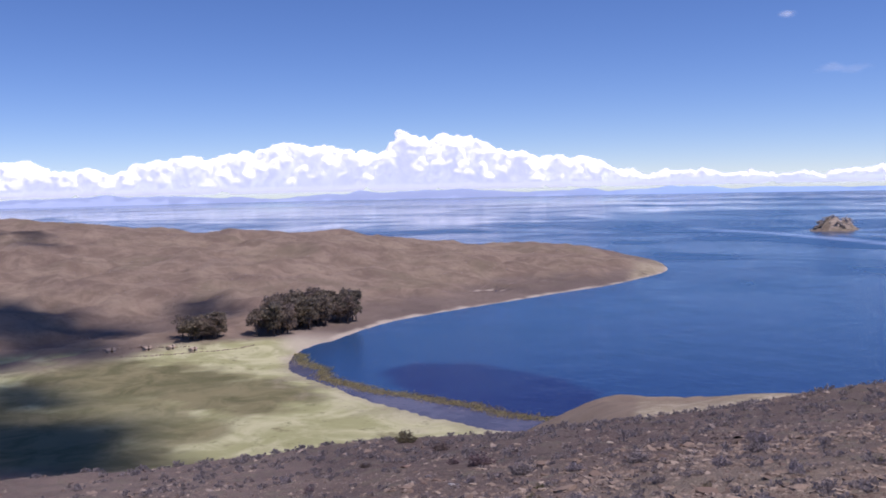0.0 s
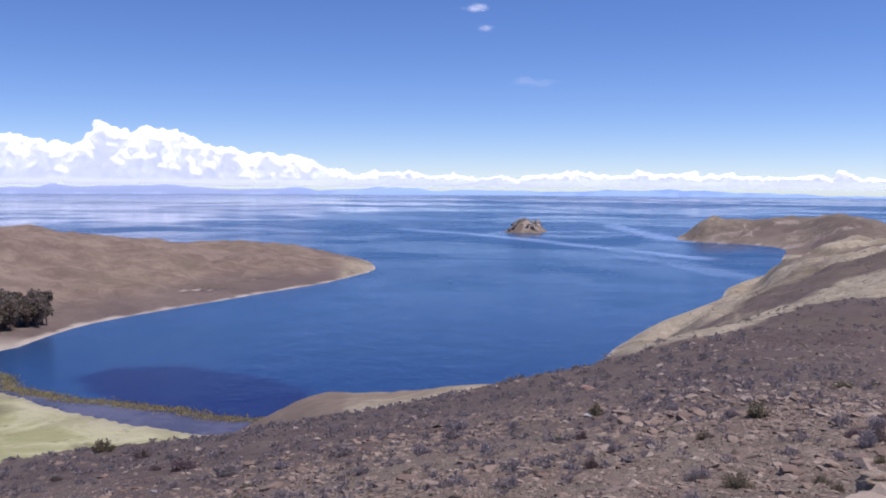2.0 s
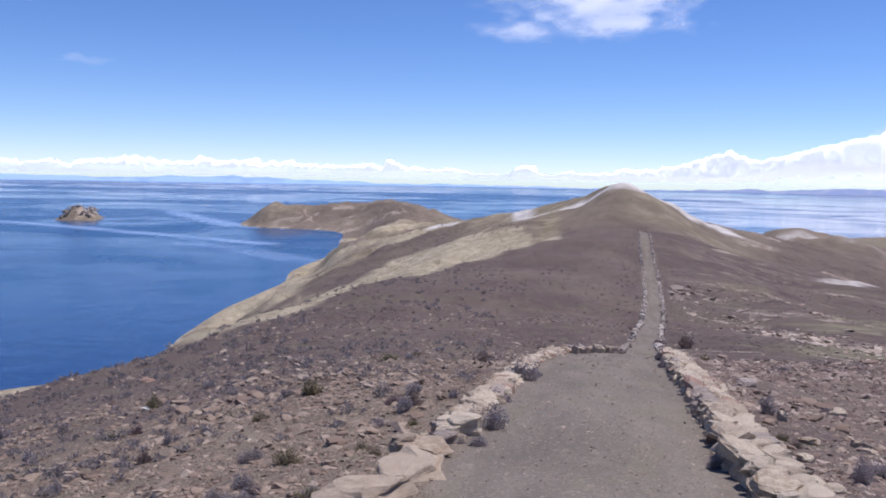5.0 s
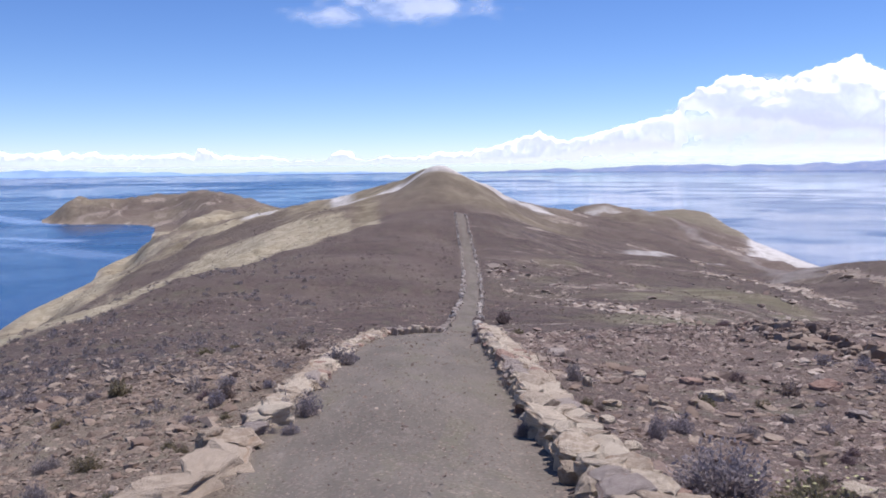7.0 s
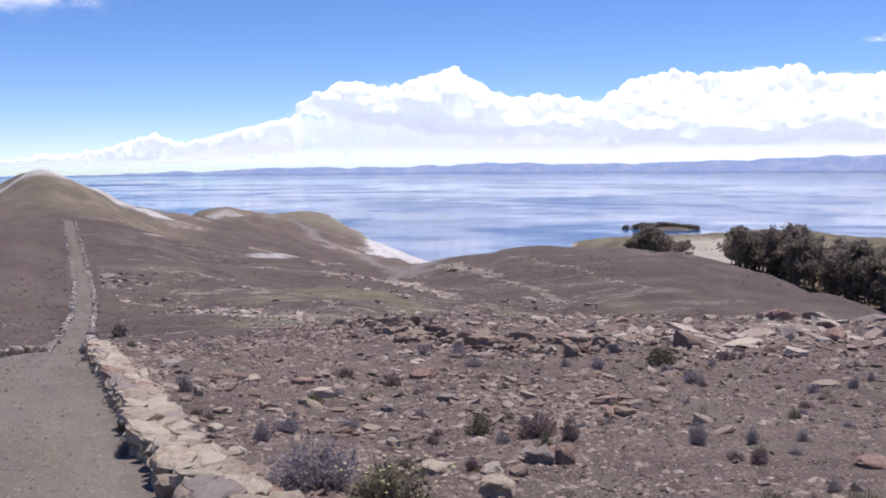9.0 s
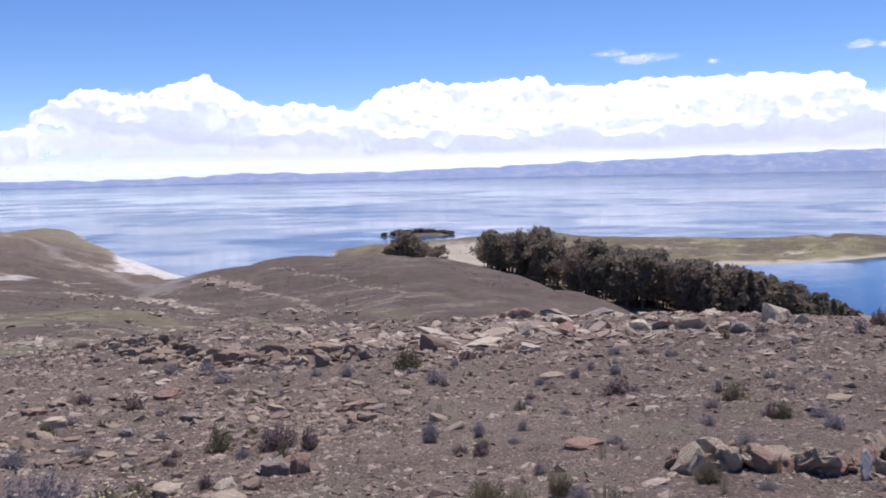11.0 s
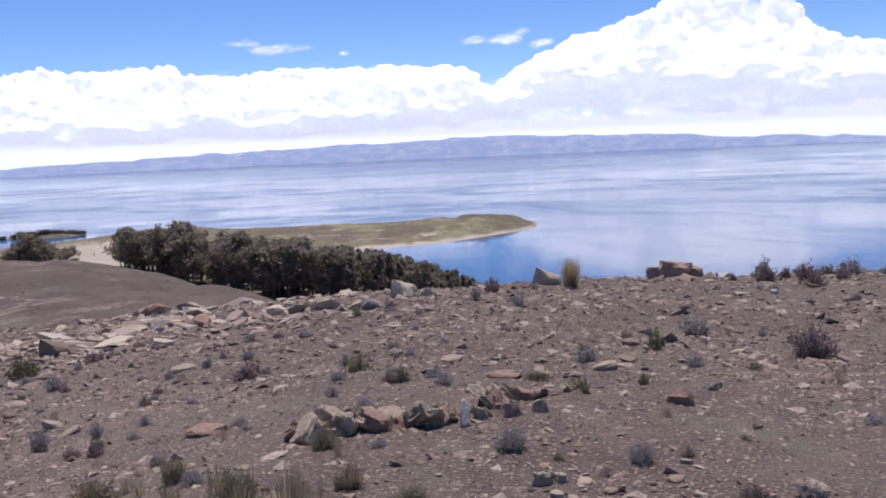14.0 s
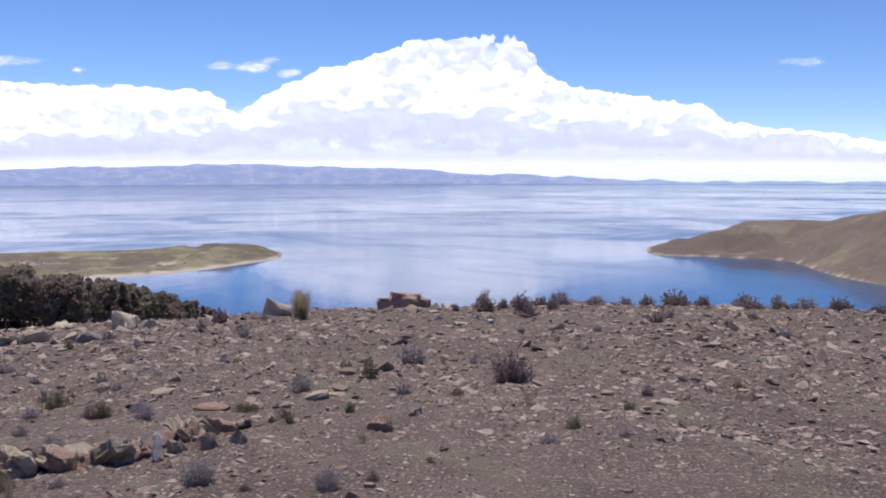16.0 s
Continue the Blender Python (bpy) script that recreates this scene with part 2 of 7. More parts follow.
def cloud_material(name, glow=0.62):
    n = Nodes(name)
    tr = n.t.nodes.new("ShaderNodeBsdfTranslucent")
    df = n.t.nodes.new("ShaderNodeBsdfDiffuse")
    em = n.t.nodes.new("ShaderNodeEmission")
    clear = n.t.nodes.new("ShaderNodeBsdfTransparent")
    m1, m2, add = n.t.nodes.new("ShaderNodeMixShader"), n.t.nodes.new("ShaderNodeMixShader"), n.t.nodes.new("ShaderNodeAddShader")
    for s in (tr, df):
        n.put(s.inputs[0], (0.9, 0.9, 0.9))
    # clouds glow of themselves, whitened beyond what sun and sky give
    n.put(em.inputs[0], (0.90, 0.91, 0.97))
    em.inputs[1].default_value = glow
    m1.inputs[0].default_value = 0.12
    n.t.links.new(df.outputs[0], m1.inputs[1])
    n.t.links.new(tr.outputs[0], m1.inputs[2])
    n.t.links.new(m1.outputs[0], add.inputs[0])
    n.t.links.new(em.outputs[0], add.inputs[1])
    n.put(m2.inputs[0], n.attr("cover"))
    n.t.links.new(clear.outputs[0], m2.inputs[1])
    n.t.links.new(add.outputs[0], m2.inputs[2])
    n.t.links.new(m2.outputs[0], n.out.inputs[0])
    return n.m


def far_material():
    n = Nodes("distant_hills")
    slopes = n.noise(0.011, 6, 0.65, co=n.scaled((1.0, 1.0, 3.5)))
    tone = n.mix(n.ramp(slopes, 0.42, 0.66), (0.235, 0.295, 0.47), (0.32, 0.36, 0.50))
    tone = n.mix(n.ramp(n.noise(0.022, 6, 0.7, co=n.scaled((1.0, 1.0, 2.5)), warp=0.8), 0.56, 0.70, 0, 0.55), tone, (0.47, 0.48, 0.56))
    # aerial haze painted into the hills' colour, pale lilac and then sky blue
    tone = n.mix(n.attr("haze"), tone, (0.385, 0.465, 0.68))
    tone = n.mix(n.attr("blue_haze"), tone, (0.28, 0.43, 0.73))
    # sunlit colour kept dark; emission carries the hazy tone
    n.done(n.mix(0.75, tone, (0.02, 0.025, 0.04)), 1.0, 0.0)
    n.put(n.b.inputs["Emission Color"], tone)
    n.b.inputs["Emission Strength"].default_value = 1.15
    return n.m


EARTH, WATER, FAR = earth_material(), water_material(), far_material()
PALE_ROCK = rock_material("pale_sandstone", (0.42, 0.32, 0.225), (0.68, 0.575, 0.43), (0.47, 0.31, 0.19))
TAN_ROCK = rock_material("ochre_sandstone", (0.35, 0.265, 0.185), (0.55, 0.445, 0.33), (0.40, 0.265, 0.165))
GREY_ROCK = rock_material("grey_stone", (0.26, 0.205, 0.175), (0.44, 0.365, 0.305), (0.30, 0.205, 0.16))
RED_ROCK = rock_material("rusty_stone", (0.33, 0.195, 0.145), (0.47, 0.325, 0.245), (0.27, 0.165, 0.13))
WHITE_ROCK = rock_material("white_quartz", (0.52, 0.48, 0.44), (0.68, 0.64, 0.58), (0.40, 0.34, 0.28))
GRAVEL = scatter_material("loose_gravel", ((0.14, 0.10, 0.082), (0.285, 0.215, 0.165), (0.46, 0.37, 0.285)))
SCRUB_LEAF = leaf_material("tola_scrub", (0.23, 0.195, 0.195), (0.40, 0.345, 0.345), (0.33, 0.285, 0.235), 0.5)
GREY_LEAF = leaf_material("grey_green_leaves", (0.255, 0.22, 0.225), (0.43, 0.38, 0.38), (0.33, 0.285, 0.25), 0.4)
BROWN_LEAF = leaf_material("dark_russet_leaves", (0.18, 0.128, 0.125), (0.31, 0.22, 0.21), (0.25, 0.21, 0.155), 0.45)
GREEN_LEAF = leaf_material("dull_green_leaves", (0.16, 0.142, 0.082), (0.285, 0.25, 0.142), (0.26, 0.205, 0.13), 0.4)
SLOPE_LEAF = leaf_material("purple_brown_scrub", (0.15, 0.115, 0.115), (0.26, 0.20, 0.19), (0.22, 0.19, 0.14), 0.4)
STRAW_LEAF = leaf_material("dry_grass_blades", (0.36, 0.265, 0.135), (0.56, 0.43, 0.24), (0.34, 0.25, 0.13), 0.45)
DULL_GRASS = leaf_material("withered_grass", (0.25, 0.20, 0.135), (0.40, 0.335, 0.235), (0.27, 0.235, 0.15), 0.45)
TWIG = plain_material("grey_twigs", (0.26, 0.22, 0.22), (0.42, 0.37, 0.36), 8)
TREE_LEAF = leaf_material("eucalyptus_leaves", (0.20, 0.175, 0.135), (0.36, 0.305, 0.215), (0.31, 0.235, 0.20), 0.5)
PINE_LEAF = leaf_material("pine_needles", (0.20, 0.175, 0.13), (0.36, 0.31, 0.205), (0.31, 0.25, 0.19), 0.5)
BARK = plain_material("pale_bark", (0.13, 0.10, 0.08), (0.27, 0.22, 0.18), 2)
REEDS = leaf_material("olive_reeds", (0.34, 0.28, 0.12), (0.52, 0.44, 0.21), (0.42, 0.34, 0.17), 0.5)
ADOBE = plain_material("adobe_wall", (0.46, 0.36, 0.27), (0.62, 0.52, 0.41), 0.8)
LIME = plain_material("whitewashed_wall", (0.62, 0.58, 0.52), (0.78, 0.75, 0.70), 0.8)
THATCH = plain_material("grey_thatch", (0.36, 0.27, 0.20), (0.50, 0.40, 0.31), 1.5)
DOOR_WOOD = plain_material("dark_door_wood", (0.05, 0.035, 0.025), (0.10, 0.07, 0.05), 4)
PETAL = plain_material("pale_yellow_petals", (0.60, 0.56, 0.25), (0.75, 0.72, 0.45), 9)
CLOUD = cloud_material("cloud_vapour")

# ---- the lie of the land: shores, crests and slopes (x, y, height over the lake) ----
EYE_Z, FOOT = 70.0, 1.45
PEN_SHORE = [(-450, 574, 0.4), (-420, 491, 0), (-412, 428, 0), (-404, 371, 0), (-398, 323, 0), (-390, 278, 0), (-376, 247, 0), (-360, 222, 0), (-354, 203, 0)]
PEN_CREST = [(-907, 210, 49.0), (-895, 256, 45.4), (-855, 283, 40.3), (-806, 302, 42.0), (-769, 338, 35.2), (-744, 369, 35.8), (-723, 408, 34.1), (-703, 442, 33.0), (-678, 462, 28.2), (-655, 494, 22.7), (-620, 537, 18.5), (-576, 570, 16.8), (-534, 582, 15.2), (-497, 582, 10.3), (-464, 577, 3.2)]
PEN_BACK = [(-1179, 273, -8), (-1163, 332, -8), (-1111, 369, -8), (-1048, 392, -8), (-967, 480, -8), (-914, 575, -8), (-852, 642, -8), (-807, 698, -8), (-749, 741, -8), (-695, 757, -8), (-646, 756, -8), (-560, 720, -8), (-440, 610, -8)]
PEN_FOOT = [(-346, 77, 2.0), (-351, 97, 2.5), (-356, 120, 2.5), (-356, 149, 2.0), (-364, 176, 2.0), (-369, 201, 2.5)]
FIELD_SHORE = [(-346, 190, 0.5), (-332, 179, 0.3), (-313, 173, 0), (-290, 170, 0), (-267, 168, 0), (-245, 167, 0), (-225, 168, 0), (-208, 170, 0), (-195, 171, 0), (-183, 175, 0)]
FIELD = [(-276, 61, 1.5), (-285, 87, 1.5), (-305, 122, 1.5), (-321, 150, 1.0), (-237, 86, 1.6), (-251, 126, 1.0), (-229, 142, 0.8), (-203, 143, 0.8), (-217, 100, 1.6), (-212, 123, 1.2)]
BAY = [(-322, 184, -0.5), (-296, 178, -0.5), (-262, 175, -0.6), (-225, 177, -0.6), (-436, 588, -3.5), (-424, 560, -3), (-416, 520, -2.5), (-322, 193, -0.6), (-290, 200, -2), (-220, 210, -3), (-330, 300, -7), (-300, 400, -8), (-330, 560, -8), (-200, 300, -8), (-220, 600, -8), (-500, 900, -8), (-175, 195, -2)]
SPUR = [(-138, 131, 18.2), (-129, 133, 23.1), (-119, 135, 27.9), (-106, 139, 29.6), (-97, 140, 30.2), (-89, 139, 32.7), (-79, 140, 34.3)]
SPUR_FOOT = [(-168, 168, 0), (-150, 185, -2), (-125, 200, -3), (-110, 215, -3), (-110, 260, -3)]
NEAR_BREAK = [(-93, 20, 42.4), (-92, 27, 42.0), (-89, 35, 41.8), (-86, 43, 42.2), (-81, 50, 42.5), (-72, 54, 44.0), (-65, 56, 45.6), (-56, 58, 47.5), (-48, 58, 49.6), (-40, 58, 52.2), (-35, 61, 54.2), (-31, 63, 55.5)]
BREAK_FOOT = [(-170, 40, 12), (-165, 70, 11), (-150, 92, 11), (-115, 100, 22), (-90, 98, 33)]
DARK_EDGE = [(-36, 66, 53.4), (-35, 78, 53.9), (-34, 89, 53.5), (-33, 105, 52.4), (-32, 121, 51.5), (-27, 137, 51.9), (-21, 159, 52.7), (-13, 180, 53.9), (-3, 205, 55.5), (2, 215, 56.1)]
DARK_FOOT = [(-72, 165, 32), (-66, 205, 30), (-58, 240, 34), (-40, 255, 42)]
TAN_EDGE = [(-140, 342, 3.2), (-143, 374, 4.5), (-147, 415, 6.0), (-150, 498, 7.6), (-153, 570, 9.9), (-160, 645, 14.0), (-150, 622, 25.5), (-109, 549, 35.9), (-76, 514, 42.3), (-55, 497, 45.3), (-35, 469, 49.5), (-17, 430, 52.3), (-2, 400, 58.0), (11, 366, 63.2), (20, 339, 68.4)]
SHOULDER = [(-15, 365, 51.8), (-5.5, 348, 55.2), (7, 345, 59.3), (14, 340, 62.6)]
TAN_MID = [(-99, 315, 22.4), (-72, 322, 32.9), (-43, 317, 44.4), (-24, 319, 50.8), (-12, 310, 54.5)]
TAN_SHORE = [(-165, 345, -4), (-175, 420, -4), (-178, 500, -4), (-182, 570, -4), (-192, 660, -4), (-190, 740, -4)]
CAPE_SHORE = [(-376, 1106, -2), (-398, 1124, -6), (-325, 1077, 0), (-279, 1064, 0), (-250, 1040, 0), (-215, 900, 0), (-190, 800, 0)]
CAPE = [(-377, 1117, 15.0), (-379, 1125, 26.0), (-381, 1138, 29.0), (-381, 1180, 28.0), (-380, 1221, 25.4), (-332, 1236, 26.5), (-290, 1226, 31.5), (-247, 1205, 36.5), (-203, 1132, 37.5), (-173, 1036, 32), (-107, 793, 33.0), (-68, 616, 39.4)]
CAPE_BACK = [(-410, 1180, -5), (-440, 1330, -8), (-330, 1420, -8), (-200, 1420, -8), (-60, 1150, -8), (0, 900, -8), (30, 700, -6)]
ISLET = [(-648, 1140, 0), (-589, 1087, 0), (-654, 1271, 0)]
SUMMIT = [(20.8, 339, 69.0), (28.4, 343, 65.2), (40, 358, 59.9), (55, 386, 53.1), (72, 424, 46.6)]
SUMMIT_BACK = [(70, 520, 15), (100, 600, -4), (40, 480, 35), (20, 560, 20)]
HILL_A = [(147, 705, 30.1), (175, 719, 33.9), (201, 733, 31.7), (263, 861, 20.5), (362, 1092, 8.3), (387, 1104, 8.1)]
HILL_A_SHORE = [(398, 1099, 0), (351, 900, 0), (314, 756, 0), (297, 662, 0), (281, 576, 0)]
HILL_A_BACK = [(120, 720, 2), (140, 860, -6), (250, 1050, -6), (360, 1250, -8), (470, 1150, -8), (420, 900, -8), (370, 740, -8), (350, 640, -8), (330, 540, -7)]
PATH_GROUND = [(0.1, 5.4, 67.96), (0.3, 10.0, 67.31), (0.9, 19.0, 65.93), (1.2, 24.5, 65.15), (1.6, 28.5, 64.60), (3.0, 38, 62.3), (4.0, 44.9, 61.2), (7, 70, 58.3), (11, 109, 55.7), (14, 149, 56.1), (17, 187, 59.3)]
FACE_RIGHT = [(40, 196, 50.3), (47, 174, 49.1), (104, 313, 38.1), (91, 211, 40.1), (57, 325, 47.6), (130, 483, 33.3), (155, 390, 27.5), (19, 93, 55.9), (30, 74, 56.6), (240, 500, 8), (245, 430, 6)]
MID_CREST = [(115, 233, 41.4), (120, 219, 43.9), (127, 209, 46.0), (140, 195, 47.1), (151, 186, 46.9), (159, 173, 45.6), (158, 160, 44.7), (156, 141, 43.0), (148, 118, 41.5), (146, 105, 40.3)]
MID_FACE = [(68, 133, 47.5), (87, 122, 47.0), (92, 106, 47.0), (94, 90, 46.5), (39, 102, 53.5), (72, 207, 45.9)]
MID_BACK = [(180, 330, 25), (215, 300, 30), (250, 370, 18), (240, 240, 33), (190, 400, 8)]
PEN2_SHORE = [(739, 274, 0), (663, 270, 0), (611, 283, 0), (570, 303, 0), (535, 328, 0), (470, 300, 0), (430, 230, 0)]
PEN2_CREST = [(560, 586, 7), (600, 581, 10), (620, 566, 10), (620, 520, 8), (610, 463, 8), (640, 450, 9), (650, 405, 8), (715, 360, 9), (742, 305, 8.4), (722, 283, 6)]
PEN2_BACK = [(560, 700, -5), (640, 680, -6), (720, 620, -6), (740, 530, -6), (790, 430, -6), (810, 330, -6), (790, 265, -6), (680, 235, -6), (600, 240, -6), (520, 270, -6)]
HEAD_LEFT = [(425, 595, 0), (440, 600, 7.0), (455, 592, 9.0), (470, 575, 9.0), (470, 519, 10.0), (400, 430, 15), (282, 311, 26.9)]
HEAD_LEFT_SHORE = [(390, 590, -5), (330, 480, -5), (440, 680, -6), (500, 660, -5)]
FOREST_FLOOR = [(198, 205, 38.7), (196, 185, 37.3), (192, 160, 34.9), (189, 139, 32.9), (196, 121, 31.4), (224, 111, 26.0), (248, 107, 22.0), (300, 180, 20), (350, 250, 12), (400, 330, 8), (320, 110, 8)]
BAY_RIGHT = [(450, 150, -6), (550, 150, -8), (500, 0, -8), (650, 50, -8), (370, 60, -5), (420, -120, -5)]
HEAD_SHORE = [(808, -29, 0), (777, -75, 0), (747, -134, 0), (678, -142, 0), (597, -164, 0), (520, -190, 0)]
HEAD_CREST = [(829, -56, 9.9), (854, -106, 22.6), (837, -151, 25.8), (801, -179, 29.3), (753, -204, 39.2), (700, -260, 45)]
HEAD_BACK = [(840, -15, -6), (930, -40, -6), (1000, -120, -6), (1000, -300, -6)]
NEAR_SKY = [(17.3, 35.6, 63.26), (20.3, 31.7, 63.44), (23.4, 28.2, 63.73), (27.0, 23.5, 63.98), (28.8, 19.6, 64.10), (29.3, 15.0, 64.73), (27.2, 10.0, 65.40), (26.5, 5.6, 65.90), (26.7, 5.1, 65.84), (27.4, 0.2, 66.02), (28.2, -4.7, 65.89), (29.4, -9.0, 65.77)]
NEAR_FALL = [(40, 75, 53), (50, 62, 52.5), (60, 50, 51.5), (62, 36, 51), (62, 20, 50), (62, 5, 49.5), (62, -12, 49), (64, -30, 49), (130, 20, 32), (130, -40, 32), (250, 20, 8), (250, -60, 8)]
BEHIND = [(0, -100, 64), (60, -200, 50), (-80, -120, 50), (-200, -60, 20), (0, -400, 60), (0, -900, 40), (400, -500, 20), (-400, -400, 10), (-700, -100, 40), (0, -1500, 30), (900, -900, 10), (-900, -700, 20)]
OPEN_WATER = [(-700, 1500, -8), (-950, 1000, -8), (-1400, 600, -8), (-1500, 200, -8), (0, 1600, -8), (500, 1500, -8), (800, 1200, -8), (900, 800, -8), (1100, 500, -8), (1200, 100, -8), (1400, -300, -8), (250, 1500, -8), (-600, 850, -8)]


def fall(line, reach, dip):
    """The ground behind a crest line: further out by the factor reach and dipping away from the line of sight."""
    out = []
    for x, y, z in line:
        r = math.hypot(x, y)
        out.append((x * reach, y * reach, EYE_Z + ((z - EYE_Z) / r - dip) * r * reach))
    return out


# gradient of the near ground by heading
NEAR_SLOPE = [(-80, 0.29), (-51, 0.27), (-26, 0.19), (-8, 0.145), (5, 0.135), (20, 0.16), (35, 0.16), (48, 0.14), (60, 0.125), (85, 0.11), (110, 0.11), (150, 0.10), (180, 0.08), (215, 0.15), (250, 0.22)]

LINES = [PEN_SHORE, PEN_CREST, PEN_BACK, PEN_FOOT, FIELD_SHORE, FIELD, BAY, SPUR, SPUR_FOOT, NEAR_BREAK, BREAK_FOOT, DARK_EDGE,
         DARK_FOOT, TAN_EDGE, SHOULDER, TAN_MID, TAN_SHORE, CAPE_SHORE, CAPE, CAPE_BACK, SUMMIT, SUMMIT_BACK, HILL_A, HILL_A_SHORE,
         HILL_A_BACK, PATH_GROUND, FACE_RIGHT, MID_CREST, MID_FACE, MID_BACK, PEN2_SHORE, PEN2_CREST, PEN2_BACK, HEAD_LEFT,
         HEAD_LEFT_SHORE, FOREST_FLOOR, BAY_RIGHT, HEAD_SHORE, HEAD_CREST, HEAD_BACK, NEAR_SKY, NEAR_FALL, BEHIND, OPEN_WATER,
         fall(SPUR, 1.12, 0.02), fall(NEAR_BREAK, 1.2, 0.02), fall(DARK_EDGE, 1.16, 0.02), fall(MID_CREST, 1.1, 0.012),
         fall(NEAR_SKY, 1.25, 0.03), fall(CAPE[2:8], 1.06, 0.006), fall(SUMMIT, 1.08, 0.015), fall(HILL_A[:3], 1.06, 0.006)]


def to_uv(x, y):
    """Heading and log distance from the standpoint, scaled for the interpolation."""
    return np.degrees(np.arctan2(x, y)) / 9.0, np.log(np.maximum(np.hypot(x, y), 0.5)) / 0.32


def kernel(du, dv):
    return np.sqrt(du * du + dv * dv + 0.03)


def solve_land():
    p = np.array([q for line in LINES for q in line], float)
    x, y, z = p.T
    r = np.hypot(x, y)
    g = (z - (EYE_Z - FOOT)) / r
    u, v = to_uv(x, y)
    na, ns = np.array(NEAR_SLOPE, float).T
    for rr in (0.7, 2.0, 4.5, 9.0, 15.0):
        u = np.append(u, na / 9.0)
        v = np.append(v, np.full(len(na), math.log(rr) / 0.32))
        g = np.append(g, -ns)
    # the headings close on themselves
    m1, m2 = u > 90 / 9.0, u < -90 / 9.0
    u = np.concatenate([u, u[m1] - 40, u[m2] + 40])
    v = np.concatenate([v, v[m1], v[m2]])
    g = np.concatenate([g, g[m1], g[m2]])
    a = kernel(u[:, None] - u[None], v[:, None] - v[None]) - np.eye(len(u)) * 0.01
    mean = g.mean()
    return u, v, np.linalg.solve(a, g - mean), mean


LAND_U, LAND_V, LAND_W, LAND_G = solve_land()


def hash2(ix, iy, seed):
    h = (ix * 374761393 + iy * 668265263 + seed * 974634777) & 0x7FFFFFFF
    h = ((h ^ (h >> 13)) * 1274126177) & 0x7FFFFFFF
    return ((h ^ (h >> 16)) & 0xFFFF) / 65535.0 * 2 - 1


def value_noise(x, y, seed=0):
    ix, iy = np.floor(x).astype(np.int64), np.floor(y).astype(np.int64)
    fx, fy = x - ix, y - iy
    fx, fy = fx * fx * (3 - 2 * fx), fy * fy * (3 - 2 * fy)
    a, b = hash2(ix, iy, seed), hash2(ix + 1, iy, seed)
    c, d = hash2(ix, iy + 1, seed), hash2(ix + 1, iy + 1, seed)
    return (a * (1 - fx) + b * fx) * (1 - fy) + (c * (1 - fx) + d * fx) * fy


def fbm(x, y, octaves=5, seed=0, gain=0.5):
    total, amp = np.zeros_like(x), 1.0
    for k in range(octaves):
        total = total + amp * value_noise(x, y, seed + k)
        x, y, amp = x * 2.03 + 17.1, y * 2.03 - 9.7, amp * gain
    return total


PATH_LEFT = np.array([(-40.0, -1.3), (0.0, -1.2), (7.0, -1.17), (10.0, -1.12), (12.0, -0.95), (17.0, -0.80), (24.0, -0.50), (28.0, 0.2), (30.5, 1.1), (38.0, 2.2), (48.0, 3.3), (64.7, 5.4), (96.0, 9.0), (116.3, 10.9), (149.0, 13.4), (188.0, 15.9)])
PATH_RIGHT = np.array([(-40.0, 1.0), (0.0, 1.1), (6.1, 1.22), (9.1, 1.38), (12.4, 1.68), (17.5, 2.09), (25.0, 2.63), (38.0, 4.1), (56.2, 5.9), (82.8, 9.1), (110.4, 12.1), (144.2, 14.9), (187.0, 17.7)])


def path_inside(x, y):
    """How far inside the trail's edges a point lies (negative: outside)."""
    d = np.minimum(x - np.interp(y, *PATH_LEFT.T), np.interp(y, *PATH_RIGHT.T) - x)
    return np.where(y > 188, np.minimum(d, 188 - y), d)


def smooth(a, b, x):
    t = np.clip((x - a) / (b - a), 0, 1)
    return t * t * (3 - 2 * t)


def islet_height(x, y):
    """The bare rock islet in the strait and the low wooded one beyond the neck."""
    dx, dy = x + 629, y - 1156
    along, across = dx * 0.93 + dy * 0.37, -dx * 0.37 + dy * 0.93
    body = smooth(-30, 0, along) * smooth(27, 16, along) * np.clip(1 - (across / 36) ** 4, 0, 1)
    rock = 13.0 * body ** 0.8 - 1 + 8 * fbm(x / 9, y / 9, 4, 77, 0.6) * smooth(0.05, 0.5, body)
    dx, dy = x - 606, y - 708
    d = np.hypot((dx * 0.75 - dy * 0.66) / 42, (dx * 0.66 + dy * 0.75) / 14)
    return np.maximum(rock, 4.5 * (1 - d ** 2) - 1)


